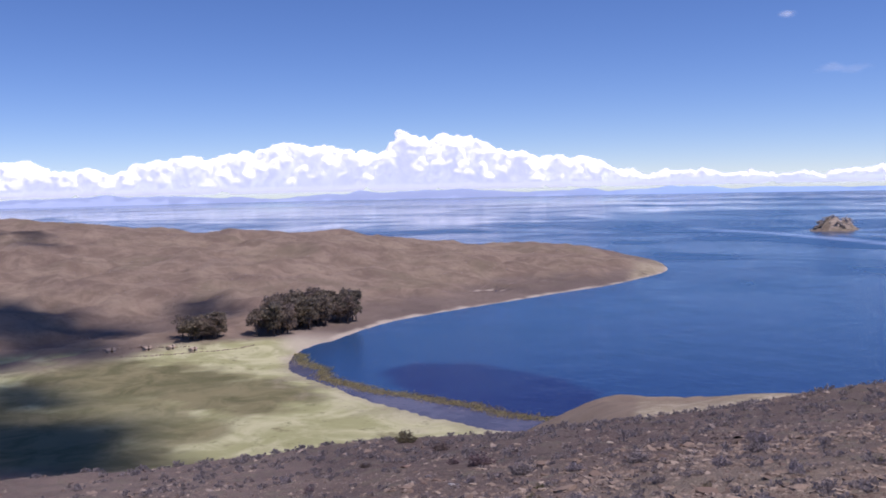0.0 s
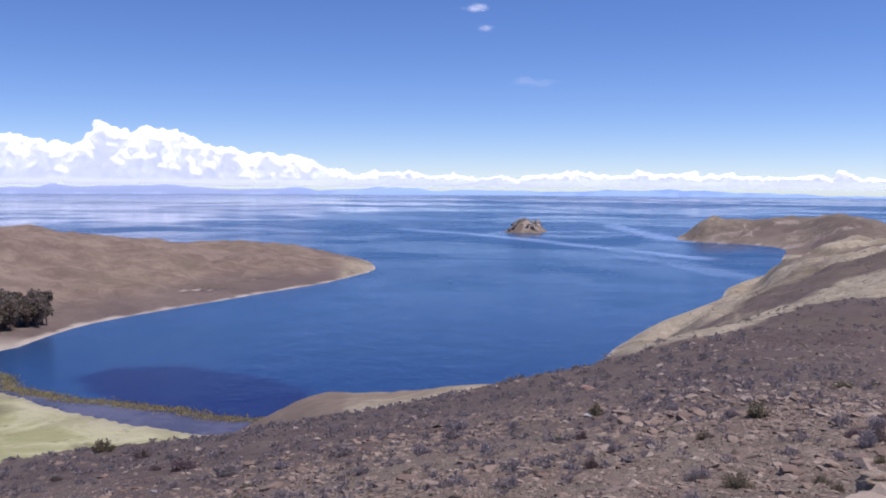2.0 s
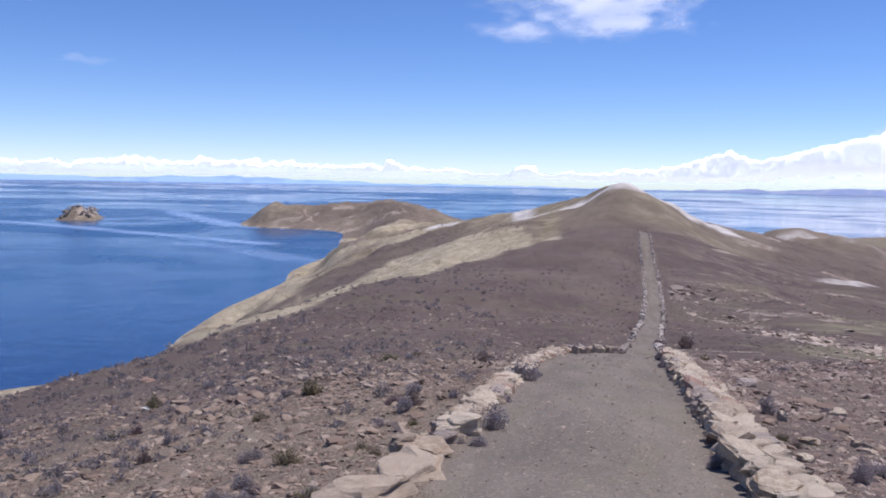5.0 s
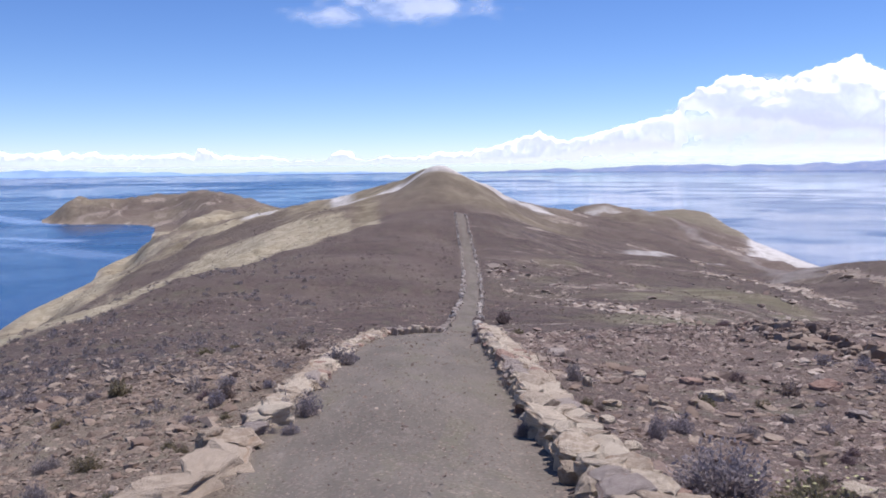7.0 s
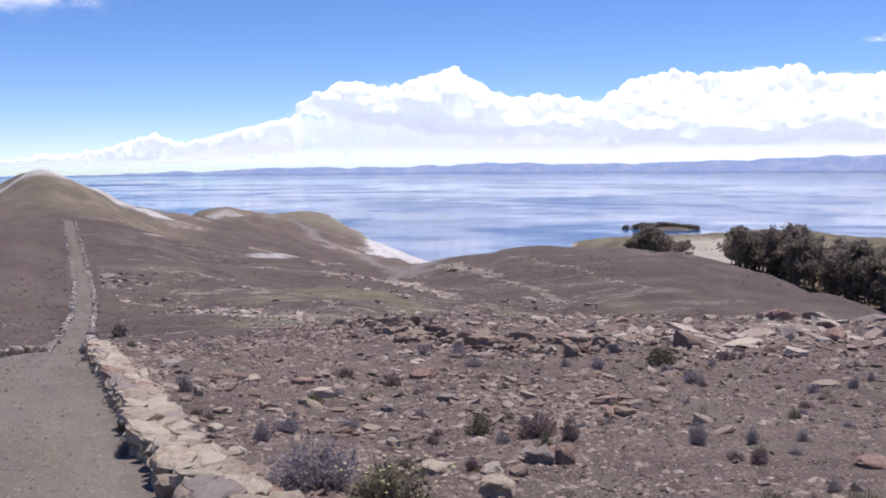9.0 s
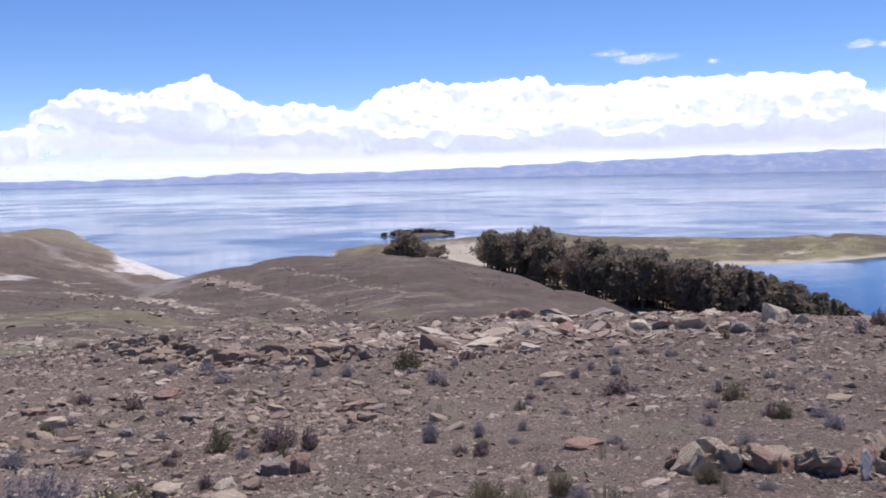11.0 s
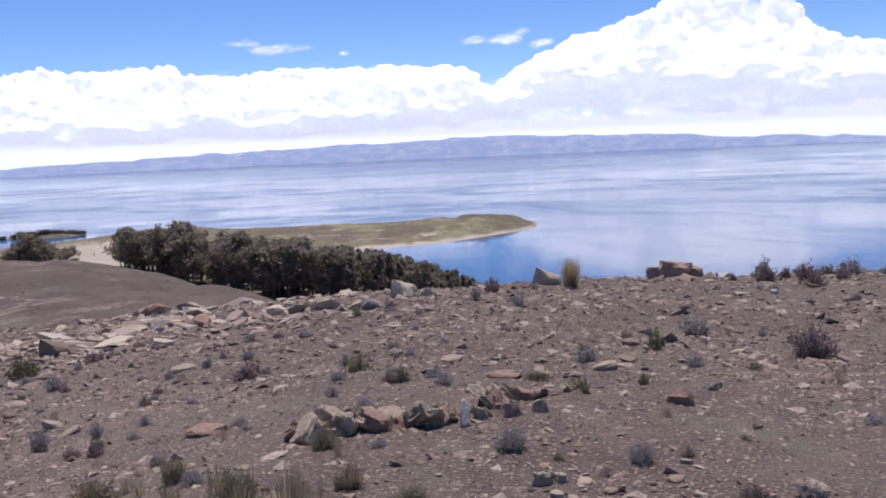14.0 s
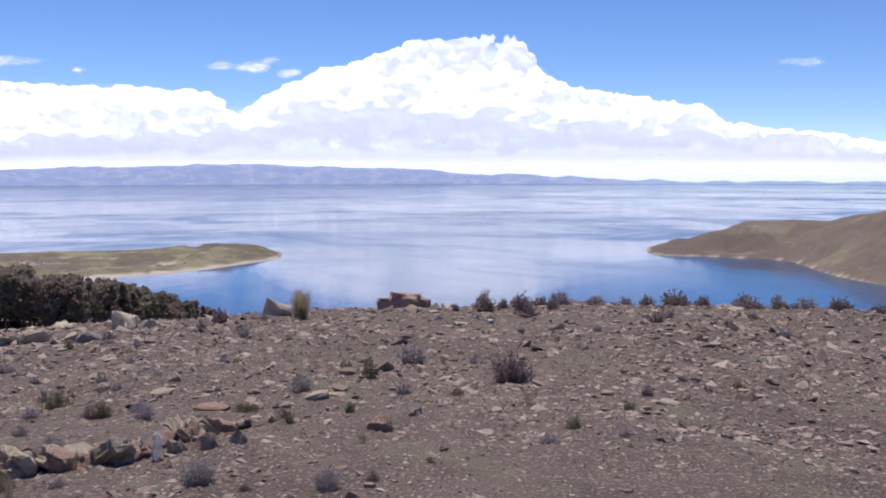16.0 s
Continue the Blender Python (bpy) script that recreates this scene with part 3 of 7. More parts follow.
def height(x, y, rough=True):
    x, y = np.asarray(x, float), np.asarray(y, float)
    shape = x.shape
    x, y = x.ravel(), y.ravel()
    z = np.empty_like(x)
    for k in range(0, len(x), 20000):
        s = slice(k, k + 20000)
        u, v = to_uv(x[s], y[s])
        g = kernel(u[:, None] - LAND_U, v[:, None] - LAND_V) @ LAND_W + LAND_G
        z[s] = EYE_Z - FOOT + g * np.hypot(x[s], y[s])
    z = np.maximum(z, -9 + 0 * z)
    if rough:
        r = np.hypot(x, y)
        trail = smooth(-0.1, -0.7, path_inside(x, y))
        dry = smooth(1.5, 8.0, z)
        small = fbm(x / 1.7, y / 1.7, 4, 3) * 0.07 * trail * smooth(1, 4, r)
        mid = fbm(x / 14, y / 14, 4, 11) * np.minimum(0.010 * r, 0.9) * smooth(15, 60, r) * dry * (0.2 + 0.8 * trail)
        big = fbm(x / 75, y / 75, 4, 23) * np.minimum(0.006 * np.maximum(r - 150, 0), 3.0) * (1 - 0.75 * np.exp(-((x - 8) ** 2 + (y - 360) ** 2) / 90 ** 2)) * dry
        gully = -np.abs(fbm(x / 48, y / 48, 3, 31)) * np.minimum(0.012 * np.maximum(r - 180, 0), 4.5) * (1 - 0.7 * np.exp(-((x - 8) ** 2 + (y - 360) ** 2) / 90 ** 2)) * dry
        crag = np.abs(fbm(x / 55, y / 55, 4, 37)) * 9.0 * smooth(480, 620, r) * smooth(1.5, 1.9, y / np.maximum(-x, 1.0)) * (x < -20) * smooth(300, 420, y) * smooth(4, 14, z)
        rills = -np.abs(fbm(x / 24, y / 24, 4, 39, 0.6)) * np.minimum(0.007 * np.maximum(r - 140, 0), 2.6) * (1 - 0.7 * np.exp(-((x - 8) ** 2 + (y - 360) ** 2) / 60 ** 2)) * dry
        z = z + small + mid + big + gully + rills - crag
    z = np.maximum(z, islet_height(x, y))
    return z.reshape(shape)


def ground_z(x, y):
    return float(height(np.array([x]), np.array([y]))[0])


def grid_mesh(name, verts, rows, cols, closed=False):
    """A mesh over a rows x cols net of points."""
    n = cols if closed else cols - 1
    i, j = np.meshgrid(np.arange(rows - 1), np.arange(n), indexing="ij")
    a, b = i * cols + j, i * cols + (j + 1) % cols
    quads = np.stack([a, b, b + cols, a + cols], -1).reshape(-1, 4)
    me = bpy.data.meshes.new(name)
    me.vertices.add(len(verts))
    me.vertices.foreach_set("co", np.asarray(verts, np.float32).ravel())
    me.loops.add(quads.size)
    me.loops.foreach_set("vertex_index", quads.ravel().astype(np.int32))
    me.polygons.add(len(quads))
    me.polygons.foreach_set("loop_start", np.arange(0, quads.size, 4, dtype=np.int32))
    me.polygons.foreach_set("use_smooth", np.ones(len(quads), bool))
    me.update(calc_edges=True)
    return me


def mask(me, name, values):
    me.attributes.new(name, "FLOAT", "POINT").data.foreach_set("value", np.asarray(values, np.float32))

# ---- ground ----
az = np.concatenate([np.arange(-180, -80, 2.0), np.arange(-80, 112, 0.36), np.arange(112, 180, 2.0)])
rr = np.exp(np.concatenate([np.log([0.001, 0.15, 0.3, 0.45]), np.arange(math.log(0.6), math.log(250), 0.0172), np.arange(math.log(250), math.log(1800), 0.009)]))
A, R = np.meshgrid(np.radians(az), rr)
X, Y = R * np.sin(A), R * np.cos(A)
Z = height(X, Y)
inside = path_inside(X, Y)
Z = Z - 0.06 * smooth(-0.2, 0.3, inside) * smooth(80, 20, R)
me = grid_mesh("ground", np.stack([X, Y, Z], -1).reshape(-1, 3), len(rr), len(az), True)
DEG = np.degrees(A)
edge_az = np.degrees(np.arctan2(*np.array(DARK_EDGE).T[:2]))
edge_r = np.hypot(*np.array(DARK_EDGE).T[:2])
order = np.argsort(edge_az)
EDGE = np.interp(DEG, edge_az[order], edge_r[order])
patchy = fbm(X / 60, Y / 60, 5, 41)
fine_patch = fbm(X / 9, Y / 9, 4, 43)


def zone(lo_az, hi_az, lo_r, hi_r, soft_az=1.5, soft_r=0.04):
    lr = np.log(R)
    return (smooth(lo_az - soft_az, lo_az + soft_az, DEG) * smooth(hi_az + soft_az, hi_az - soft_az, DEG)
            * smooth(math.log(lo_r) - soft_r, math.log(lo_r) + soft_r, lr) * smooth(math.log(hi_r) + soft_r, math.log(hi_r) - soft_r, lr))


dry = smooth(0.2, 1.0, Z)
# where the dark scrub ends, and the outer rims of the pale strip and of the hollow behind it
START = np.where(DEG < -24, EDGE, np.interp(DEG, (-24, -21.9, -18.1, -16.3, -14.2, -12.6, -10.9, -9.2, -6.2, -3.7, -0.9, 0.2), (82, 78, 80, 87, 100, 111, 130, 140, 148, 156, 172, 182)))
beyond = smooth(0.985, 1.02, R / START) * zone(-40, 0.1, 60, 760, 0.4)
STRIP = np.interp(DEG, (-24, -19.1, -16.1, -12.7, -11.3, -10.3, -7.5, -4.2, -2.0, 0.3), (150, 220, 318, 305, 316, 340, 326, 303, 290, 184)) * (1 + 0.025 * fine_patch)
RIM = np.interp(DEG, (-17, -15.1, -13.4, -9.3, -7.2, -5.5, -3), (370, 416, 453, 458, 454, 428, 400)) * (1 + 0.04 * patchy)
hollow = zone(-16, -1.5, 200, 520, 0.8) * smooth(0.98, 1.03, R / STRIP) * smooth(1.03, 0.96, R / RIM)
bleach = beyond * smooth(1.03, 0.98, R / STRIP) * (0.95 + 0.2 * np.minimum(patchy, 0))
bleach = np.maximum(bleach, zone(-52, -27.5, 118, 300, 0.6) * 0.08)
bleach = np.maximum(bleach, beyond * zone(-40, -3.5, 60, 800, 1.0) * smooth(0.98, 1.04, R / STRIP) * (1 - hollow) * smooth(-0.5, 0.3, fbm(X / 35, Y / 35, 5, 47)) * 0.8)
chalk = zone(22.4, 26.6, 590, 840, 0.3) * smooth(9, 6.5, Z + 2.5 * fine_patch) * smooth(-0.6, 0.0, Z)
straw = np.clip(zone(-110, -37, 330, 1400) * (0.45 + 0.3 * patchy + 0.22 * fbm(X / 22, Y / 22, 4, 45)) * smooth(2.5, 6, Z), 0, 1)
straw = np.maximum(straw, zone(-52, -27.5, 118, 300, 0.6) * 0.42)
straw = np.maximum(straw, beyond * smooth(0.75, 0.15, patchy + 0.3 * fine_patch) * (1 - 0.85 * hollow))
straw = np.maximum(straw, zone(-40, -4, 760, 1500) * (0.45 + 0.3 * patchy))
straw = np.maximum(straw, zone(-44, -3, 3.5, 19, 4, 0.3) * (0.36 + 0.1 * fine_patch))
straw = np.maximum(straw, zone(6, 22, 520, 800) * 0.35 * smooth(20, 30, Z))
hill_scrub = zone(9, 21, 560, 900) * smooth(-0.5, 0.4, fbm(X / 30, Y / 30, 4, 83)) * 0.75
straw = np.maximum(straw, zone(46, 62, 225, 300) * 0.45)
straw = np.maximum(straw, zone(-6, 12, 290, 440) * (0.58 + 0.45 * patchy))
straw = np.maximum(straw, zone(100, 125, 500, 1200) * 0.15)
grass = zone(-85, -46, 160, 420, 2, 0.02) * smooth(3.6, 2.4, Z) * smooth(-0.4, 0.3, Z)
mottle = smooth(-0.15, 0.3, fbm(X / 19, Y / 19, 5, 67, 0.6))
grass = np.maximum(grass, zone(41, 74, 500, 1000) * (0.66 - 0.5 * mottle))
fallow_and_shade = smooth(-0.5, 0.15, fbm(DEG / 1.6, np.log(R) * 7, 5, 49)) * zone(34, 74, 480, 1000) * 0.4 + zone(34, 74, 480, 1000) * 0.55
grass = np.maximum(grass, zone(34, 43, 520, 900) * 0.45)
grass = np.maximum(grass, zone(12, 32, 800, 1300) * 0.18)
grass = np.maximum(grass, zone(96, 125, 500, 1200) * 0.2 * smooth(0.1, 0.5, fbm(X / 28, Y / 28, 5, 75)))
grass = np.maximum(grass, zone(10, 40, 60, 150) * 0.25 * smooth(0.1, 0.6, fine_patch))
sand = smooth(0.5, 0.2, Z + 0.25 * fine_patch) * smooth(-0.5, 0.0, Z) * (R > 250) * (1 - 0.75 * zone(-85, -48, 160, 380))
sand = np.maximum(sand, zone(-61.5, -57.5, 396, 432, 1) * smooth(4.0, 2.0, Z) * 0.8)
sand = np.maximum(sand, zone(55, 74, 560, 800) * smooth(1.5, 0.9, Z + 0.4 * fine_patch) * smooth(-0.5, 0.0, Z))
sand = np.maximum(sand, zone(41.0, 45.6, 238, 760, 0.6) * 0.9)
bands = zone(7, 27, 34, 320, 3, 0.2) + zone(27, 46, 34, 300, 3, 0.2) * 0.55
rock = zone(33, 60, 21, 33, 2, 0.08) * smooth(-0.3, 0.5, fbm(X / 3, Y / 3, 4, 59)) * 0.75
rock = np.maximum(rock, smooth(0.0, 0.8, fine_patch) * zone(-24, -8, 300, 760) * (1 - hollow) * beyond * 0.45)
rock = np.maximum(rock, smooth(0.3, 0.75, fbm(X / 22, Y / 22, 4, 57)) * zone(10, 24, 300, 700) * 0.55)
rock = np.maximum(rock, smooth(0.0, 0.6, fbm(X / 18, Z / 3, 4, 65)) * zone(-40, -8, 1000, 1300) * 0.6)
cape = zone(-24, -8, 990, 1320, 1)
rock = np.maximum(rock, cape * smooth(1.0, 3.0, Z) * smooth(15, 7, Z + 5 * fbm(X / 20, Y / 20, 4, 79)) * 0.35)
islet = smooth(52, 44, np.hypot(X + 629, Y - 1156))
rock = np.maximum(rock, islet * smooth(-0.1, 0.3, fbm(X / 30 + Z / 3, Z / 2.5, 3, 63)) * 0.8)


def line_mask(points, width):
    best = np.full(X.shape, 1e9)
    for (ax, ay), (bx, by) in zip(points[:-1], points[1:]):
        dx, dy = bx - ax, by - ay
        t = np.clip(((X - ax) * dx + (Y - ay) * dy) / (dx * dx + dy * dy), 0, 1)
        best = np.minimum(best, np.hypot(X - ax - t * dx, Y - ay - t * dy))
    return smooth(width, width * 0.5, best + fine_patch * width * 0.25)


fallow_and_shade = np.maximum(fallow_and_shade, line_mask([(-345, 110), (-318, 128), (-286, 136)], 36.0) * 0.95)
fallow_and_shade = np.maximum(fallow_and_shade, line_mask([(-330, 88), (-290, 102), (-255, 98)], 26.0) * 0.8)
# olive-brown painted in where cloud shadow lies on the meadow's near corner
fallow_and_shade = np.maximum(fallow_and_shade, line_mask([(-310, 62), (-268, 70), (-236, 74)], 30.0) * 0.95)
# pale rock sheets, ledges and debris on the slopes beyond the hollow
for pts, wide, much in (([(72, 201), (89, 218), (73, 157), (70, 133)], 2.6, 0.7), ([(110, 217), (94, 159)], 2.6, 0.65), ([(91, 150), (86.5, 125)], 2.2, 0.55),
                        ([(111, 181), (106, 146), (104.5, 126)], 1.8, 0.5), ([(14.5, 99), (17.5, 92), (20.3, 78), (21, 60), (18, 42)], 2.6, 0.36), ([(45, 266), (53, 268)], 4.0, 0.8), ([(88, 226), (93, 271)], 3.0, 0.6)):
    rock = np.maximum(rock, line_mask(pts, wide) * much)
rock = np.maximum(rock, zone(6, 36, 30, 150, 2, 0.2) * smooth(0.1, 0.75, fbm(X / 7, Y / 11, 5, 69)) * 0.5)
# worn white tracks along the ridge beyond the summit and down its flank
tracks = np.maximum(line_mask([(-76, 510), (-55, 490), (-33, 462), (-17, 425), (-14, 372), (-14.5, 350), (-5.5, 348), (7, 342), (14, 336), (20, 332)], 5.5),
                    line_mask([(22, 330), (32, 338), (46, 349), (63, 360)], 8.0) * 0.9)
tracks = np.maximum(tracks, line_mask([(100, 213), (209, 508), (219, 651), (203, 700)], 7.0) * 0.22)
tracks = np.maximum(tracks, line_mask([(155, 666), (197, 678)], 9.0) * 0.5)
tracks = np.maximum(tracks, line_mask([(95, 215), (120, 228), (150, 255)], 4.0) * 0.3)
tracks = np.maximum(tracks, line_mask([(73, 258), (84, 266), (99, 270)], 6.5) * 0.8 * smooth(-0.5, 0.2, fbm(X / 8, Y / 8, 4, 85)))
chalk = np.maximum(chalk, tracks * 0.95)
scrub = zone(-60, 3, 19, 400, 3, 0.35) * smooth(1.02, 0.985, R / START) * (0.75 + 0.35 * patchy)
scrub = np.maximum(scrub, zone(3, 34, 26, 420, 3, 0.3) * (0.92 + 0.2 * patchy))
scrub = np.maximum(scrub, zone(24, 60, 32, 300, 4, 0.25) * 1.0)
scrub = np.maximum(scrub, zone(-30, 6, 215, 420) * smooth(0.2, 0.6, patchy) * 0.7)
scrub = np.maximum(scrub, zone(-1.5, 9, 190, 290, 1.0) * 0.8)
scrub = np.maximum(scrub, zone(90, 125, 500, 1200) * 0.75)
scrub = np.maximum(scrub, zone(60, 125, 32, 300) * 0.5)
scrub = np.maximum(scrub, hollow * 0.85 * smooth(-0.9, -0.2, patchy))
scrub = np.maximum(np.maximum(scrub, islet * 0.9), hill_scrub)
scrub = np.maximum(scrub, cape * smooth(8, 15, Z + 5 * patchy) * 0.75)
scrub = np.maximum(scrub, zone(-110, -37, 330, 1400) * smooth(-0.1, 0.5, fbm(X / 34, Y / 34, 5, 73)) * 0.7)
scrub = np.maximum(scrub, zone(-40, -6, 800, 1400) * smooth(-0.1, 0.5, fbm(X / 34, Y / 34, 5, 73)) * 0.6)
scrub = np.maximum(scrub, zone(4, 42, 3.0, 16, 4, 0.25) * (0.3 + 0.25 * fine_patch))
# dark face of the far hollow
scrub = np.maximum(scrub, line_mask([(108, 405), (118, 384), (129, 356)], 42.0) * 0.9)
# near ground darker round the eastern brow, most of all to the right
scrub = np.maximum(scrub, zone(55, 125, 2.5, 32, 8) * (0.52 + 0.2 * fine_patch))
scrub = np.maximum(scrub, zone(88, 130, 2.5, 40, 10) * (0.8 + 0.2 * fine_patch))
scrub = np.maximum(scrub, zone(34, 74, 480, 1000) * (0.25 + 0.6 * mottle))
# headland tip darker above its beach
scrub = np.maximum(scrub, zone(66.5, 74, 640, 1000, 0.6) * smooth(1.6, 2.6, Z) * 0.8)
rock = np.maximum(rock, zone(50, 74, 480, 1000) * smooth(0.25, 0.6, fbm(X / 10, Y / 16, 4, 87)) * 0.55)
trail = smooth(-0.12, 0.12, inside + 0.12 * fbm(X / 0.5, Y / 0.5, 3, 61) * smooth(60, 10, R)) * smooth(200, 180, Y)
trail = np.where(Y < -60, 0, trail)
sand = sand * (1 - np.clip(chalk, 0, 1))
rust = np.maximum(zone(-112, -36, 330, 1400) * 0.72 * smooth(1.5, 5, Z), zone(-52, -27, 112, 300, 0.8) * 0.55)
MASKS = {}
for key, val in (("straw", straw), ("grass", grass), ("sand", sand), ("rock", rock), ("scrub", np.clip(scrub, 0, 1) * (1 - trail)), ("trail", trail), ("bands", bands), ("bleach", bleach * dry), ("chalk", chalk), ("fallow_and_shade", fallow_and_shade), ("rust", rust * (1 - np.clip(sand, 0, 1)))):
    MASKS[key] = np.clip(val, 0, 1).ravel()
    mask(me, key, MASKS[key])
# the trodden trail is a piece of its own, cut out of the hillside
quads = np.empty(len(me.loops), np.int32)
me.loops.foreach_get("vertex_index", quads)
quads = quads.reshape(-1, 4)
on_trail = (MASKS["trail"][quads].mean(1) > 0.5) & (np.abs(Y.ravel()[quads[:, 0]] - 94) < 97)
points = np.stack([X, Y, Z], -1).reshape(-1, 3)


def cut_out(name, faces):
    used, inv = np.unique(faces, return_inverse=True)
    m = bpy.data.meshes.new(name)
    m.vertices.add(len(used))
    m.vertices.foreach_set("co", points[used].astype(np.float32).ravel())
    m.loops.add(faces.size)
    m.loops.foreach_set("vertex_index", inv.ravel().astype(np.int32))
    m.polygons.add(len(faces))
    m.polygons.foreach_set("loop_start", np.arange(0, faces.size, 4, dtype=np.int32))
    m.polygons.foreach_set("use_smooth", np.ones(len(faces), bool))
    m.update(calc_edges=True)
    for key, val in MASKS.items():
        mask(m, key, val[used])
    m.materials.append(EARTH)
    return new(name, m)


tagged(cut_out("ground", quads[~on_trail]), "dry stony hillside with sparse scrub above the lake", "ground", kind="structure")
tagged(cut_out("path", quads[on_trail]), "trodden earth trail running along the ridge", "path", kind="structure")
bpy.data.meshes.remove(me)

# ---- lake ----
wr = np.concatenate([np.linspace(100, 480, 80), np.arange(492, 1500, 14.0), np.geomspace(1520, 4980, 90)])
wa = np.radians(np.concatenate([np.arange(-180, -84, 2.0), np.arange(-84, 112, 0.5), np.arange(112, 180, 2.0)]))
WA, WR = np.meshgrid(wa, wr)
WX, WY = WR * np.sin(WA), WR * np.cos(WA)
me = grid_mesh("lake", np.stack([WX, WY, 0 * WR], -1).reshape(-1, 3), len(wr), len(wa), True)
REED_LINE = [(-348, 192), (-330, 186), (-314, 182), (-290, 178), (-264, 177), (-226, 183), (-195, 189), (-186, 191)]
bar_y = np.interp(WX, [p[0] for p in REED_LINE], [p[1] for p in REED_LINE])
shoal = smooth(3, -3, WY - bar_y) * (WX < -170) * (WX > -370) * (WY < 260)
calm = np.maximum(smooth(-6, 16, np.degrees(WA)) * smooth(128, 112, np.degrees(WA)), smooth(-24, -40, np.degrees(WA)) * smooth(1100, 2000, WR))
calm = np.maximum(calm, 0.42 * smooth(700, 1900, WR))
mask(me, "calm", calm.ravel())
# cat's paws: long bands of ruffled water lying across the view
wind = fbm(np.degrees(WA) * 0.11 + 0.6 * fbm(WX / 400, WY / 400, 3, 155), np.log(WR) * 9 + 0.02 * np.degrees(WA), 5, 157)
mask(me, "ruffle", (0.3 + (smooth(-0.55, 0.65, wind) - 0.3) * smooth(350, 1300, WR)).ravel())


def drawn(points, width):
    best = np.full(WX.shape, 1e9)
    for (ax, ay), (bx, by) in zip(points[:-1], points[1:]):
        dx, dy = bx - ax, by - ay
        t = np.clip(((WX - ax) * dx + (WY - ay) * dy) / (dx * dx + dy * dy), 0, 1)
        best = np.minimum(best, np.hypot(WX - ax - t * dx, WY - ay - t * dy))
    return smooth(width, width * 0.3, best + 0.25 * width * fbm(WX / 60, WY / 60, 4, 151))


# dark patch off the reeds, darker inner bay, and slicks trailing across the strait
dark_water = smooth(1.12, 0.92, np.hypot((WX + 236) / 54, (WY - 207 + 0.1 * (WX + 236)) / 29) + 0.1 * fbm(WX / 15, WY / 15, 4, 153))
# western bay, darker towards the standpoint
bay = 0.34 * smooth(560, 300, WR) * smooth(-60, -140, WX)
mask(me, "dark_water", np.maximum(dark_water, bay).ravel())
# lines along which that sheen is painted
slick_sheen = drawn([(-795, 1093), (-659, 1058), (-546, 1001), (-431, 930), (-367, 902), (-274, 847)], 20)
slick_sheen = np.maximum(slick_sheen, drawn([(-622, 1444), (-543, 1309), (-419, 1137), (-366, 1082)], 28) * 0.9)
slick_sheen = np.maximum(slick_sheen, drawn([(-570, 1060), (-524, 1090), (-484, 1166)], 20) * 0.7)
slick_sheen = np.maximum(slick_sheen, drawn([(-342, 823), (-284, 793), (-193, 689)], 22) * 0.5)
mask(me, "slick_sheen", slick_sheen.ravel())
mask(me, "shoal", shoal.ravel() * 0.8)
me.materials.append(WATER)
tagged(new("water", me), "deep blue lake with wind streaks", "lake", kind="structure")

# ---- far shores ----
RANGE = [(-100, -0.45), (-76.9, -0.41), (-74, -0.35), (-71.6, -0.22), (-67.8, -0.41), (-64.5, -0.55), (-61.2, -0.58), (-57.8, -0.43), (-56.4, -0.29), (-54.3, -0.41), (-50.8, -0.31), (-47.3, -0.48), (-43.9, -0.45), (-40.5, -0.52), (-37.8, -0.40), (-33.9, -0.60), (-30.8, -0.62), (-27.8, -0.60), (-24.2, -0.52), (-22.1, -0.46), (-20.0, -0.48), (-17.9, -0.47), (-14.9, -0.60), (-10.2, -0.74), (8.1, -0.74), (11.6, -0.66), (15, -0.57), (18.3, -0.50), (21.5, -0.46), (26.2, -0.42), (28.2, -0.33)]
RANGE += [(30.6, -0.22), (35.7, -0.28), (40.9, -0.26), (46.1, -0.08), (49, 0.08), (52.9, 0.09), (57.9, 0.18), (62.5, 0.31), (67.7, 0.39), (72.8, 0.23), (77.9, 0.0), (82.7, -0.22), (87.3, -0.40), (90.4, -0.57), (97, -0.70), (110, -0.6), (140, -0.4), (180, -0.3), (260, -0.45)]


def far_range():
    a = np.arange(-100, 260, 0.12)
    top = np.interp(a, *np.array(RANGE).T) - 0.07 * smooth(24, 34, a) * smooth(64, 50, a) + 0.075 * fbm(a * 0.8, a * 0, 5, 71) + 0.02
    crest = EYE_Z + np.tan(np.radians(np.maximum(top, -0.78))) * 4940
    rows = []
    for k, (r, s) in enumerate(((4866, -0.02), (4876, 0.08), (4890, 0.35), (4908, 0.62), (4924, 0.85), (4940, 1.0), (4955, 0.6))):
        wob = 3 * fbm(a * 1.6 + 5 * k, a * 0 + k, 4, 81) * (0 < s < 1)
        rad = np.radians(a)
        rows.append(np.stack([(r + wob) * np.sin(rad), (r + wob) * np.cos(rad), crest * s + wob * 0.1 - 0.3], -1))
    m = grid_mesh("far_shore", np.concatenate(rows), len(rows), len(a))
    # how strongly haze is painted over the range, by heading
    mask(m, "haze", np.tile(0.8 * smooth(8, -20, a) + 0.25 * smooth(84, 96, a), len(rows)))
    mask(m, "blue_haze", np.tile(0.85 * smooth(-48, -34, a) * smooth(8, -6, a), len(rows)))
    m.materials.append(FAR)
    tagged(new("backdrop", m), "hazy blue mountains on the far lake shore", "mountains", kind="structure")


far_range()

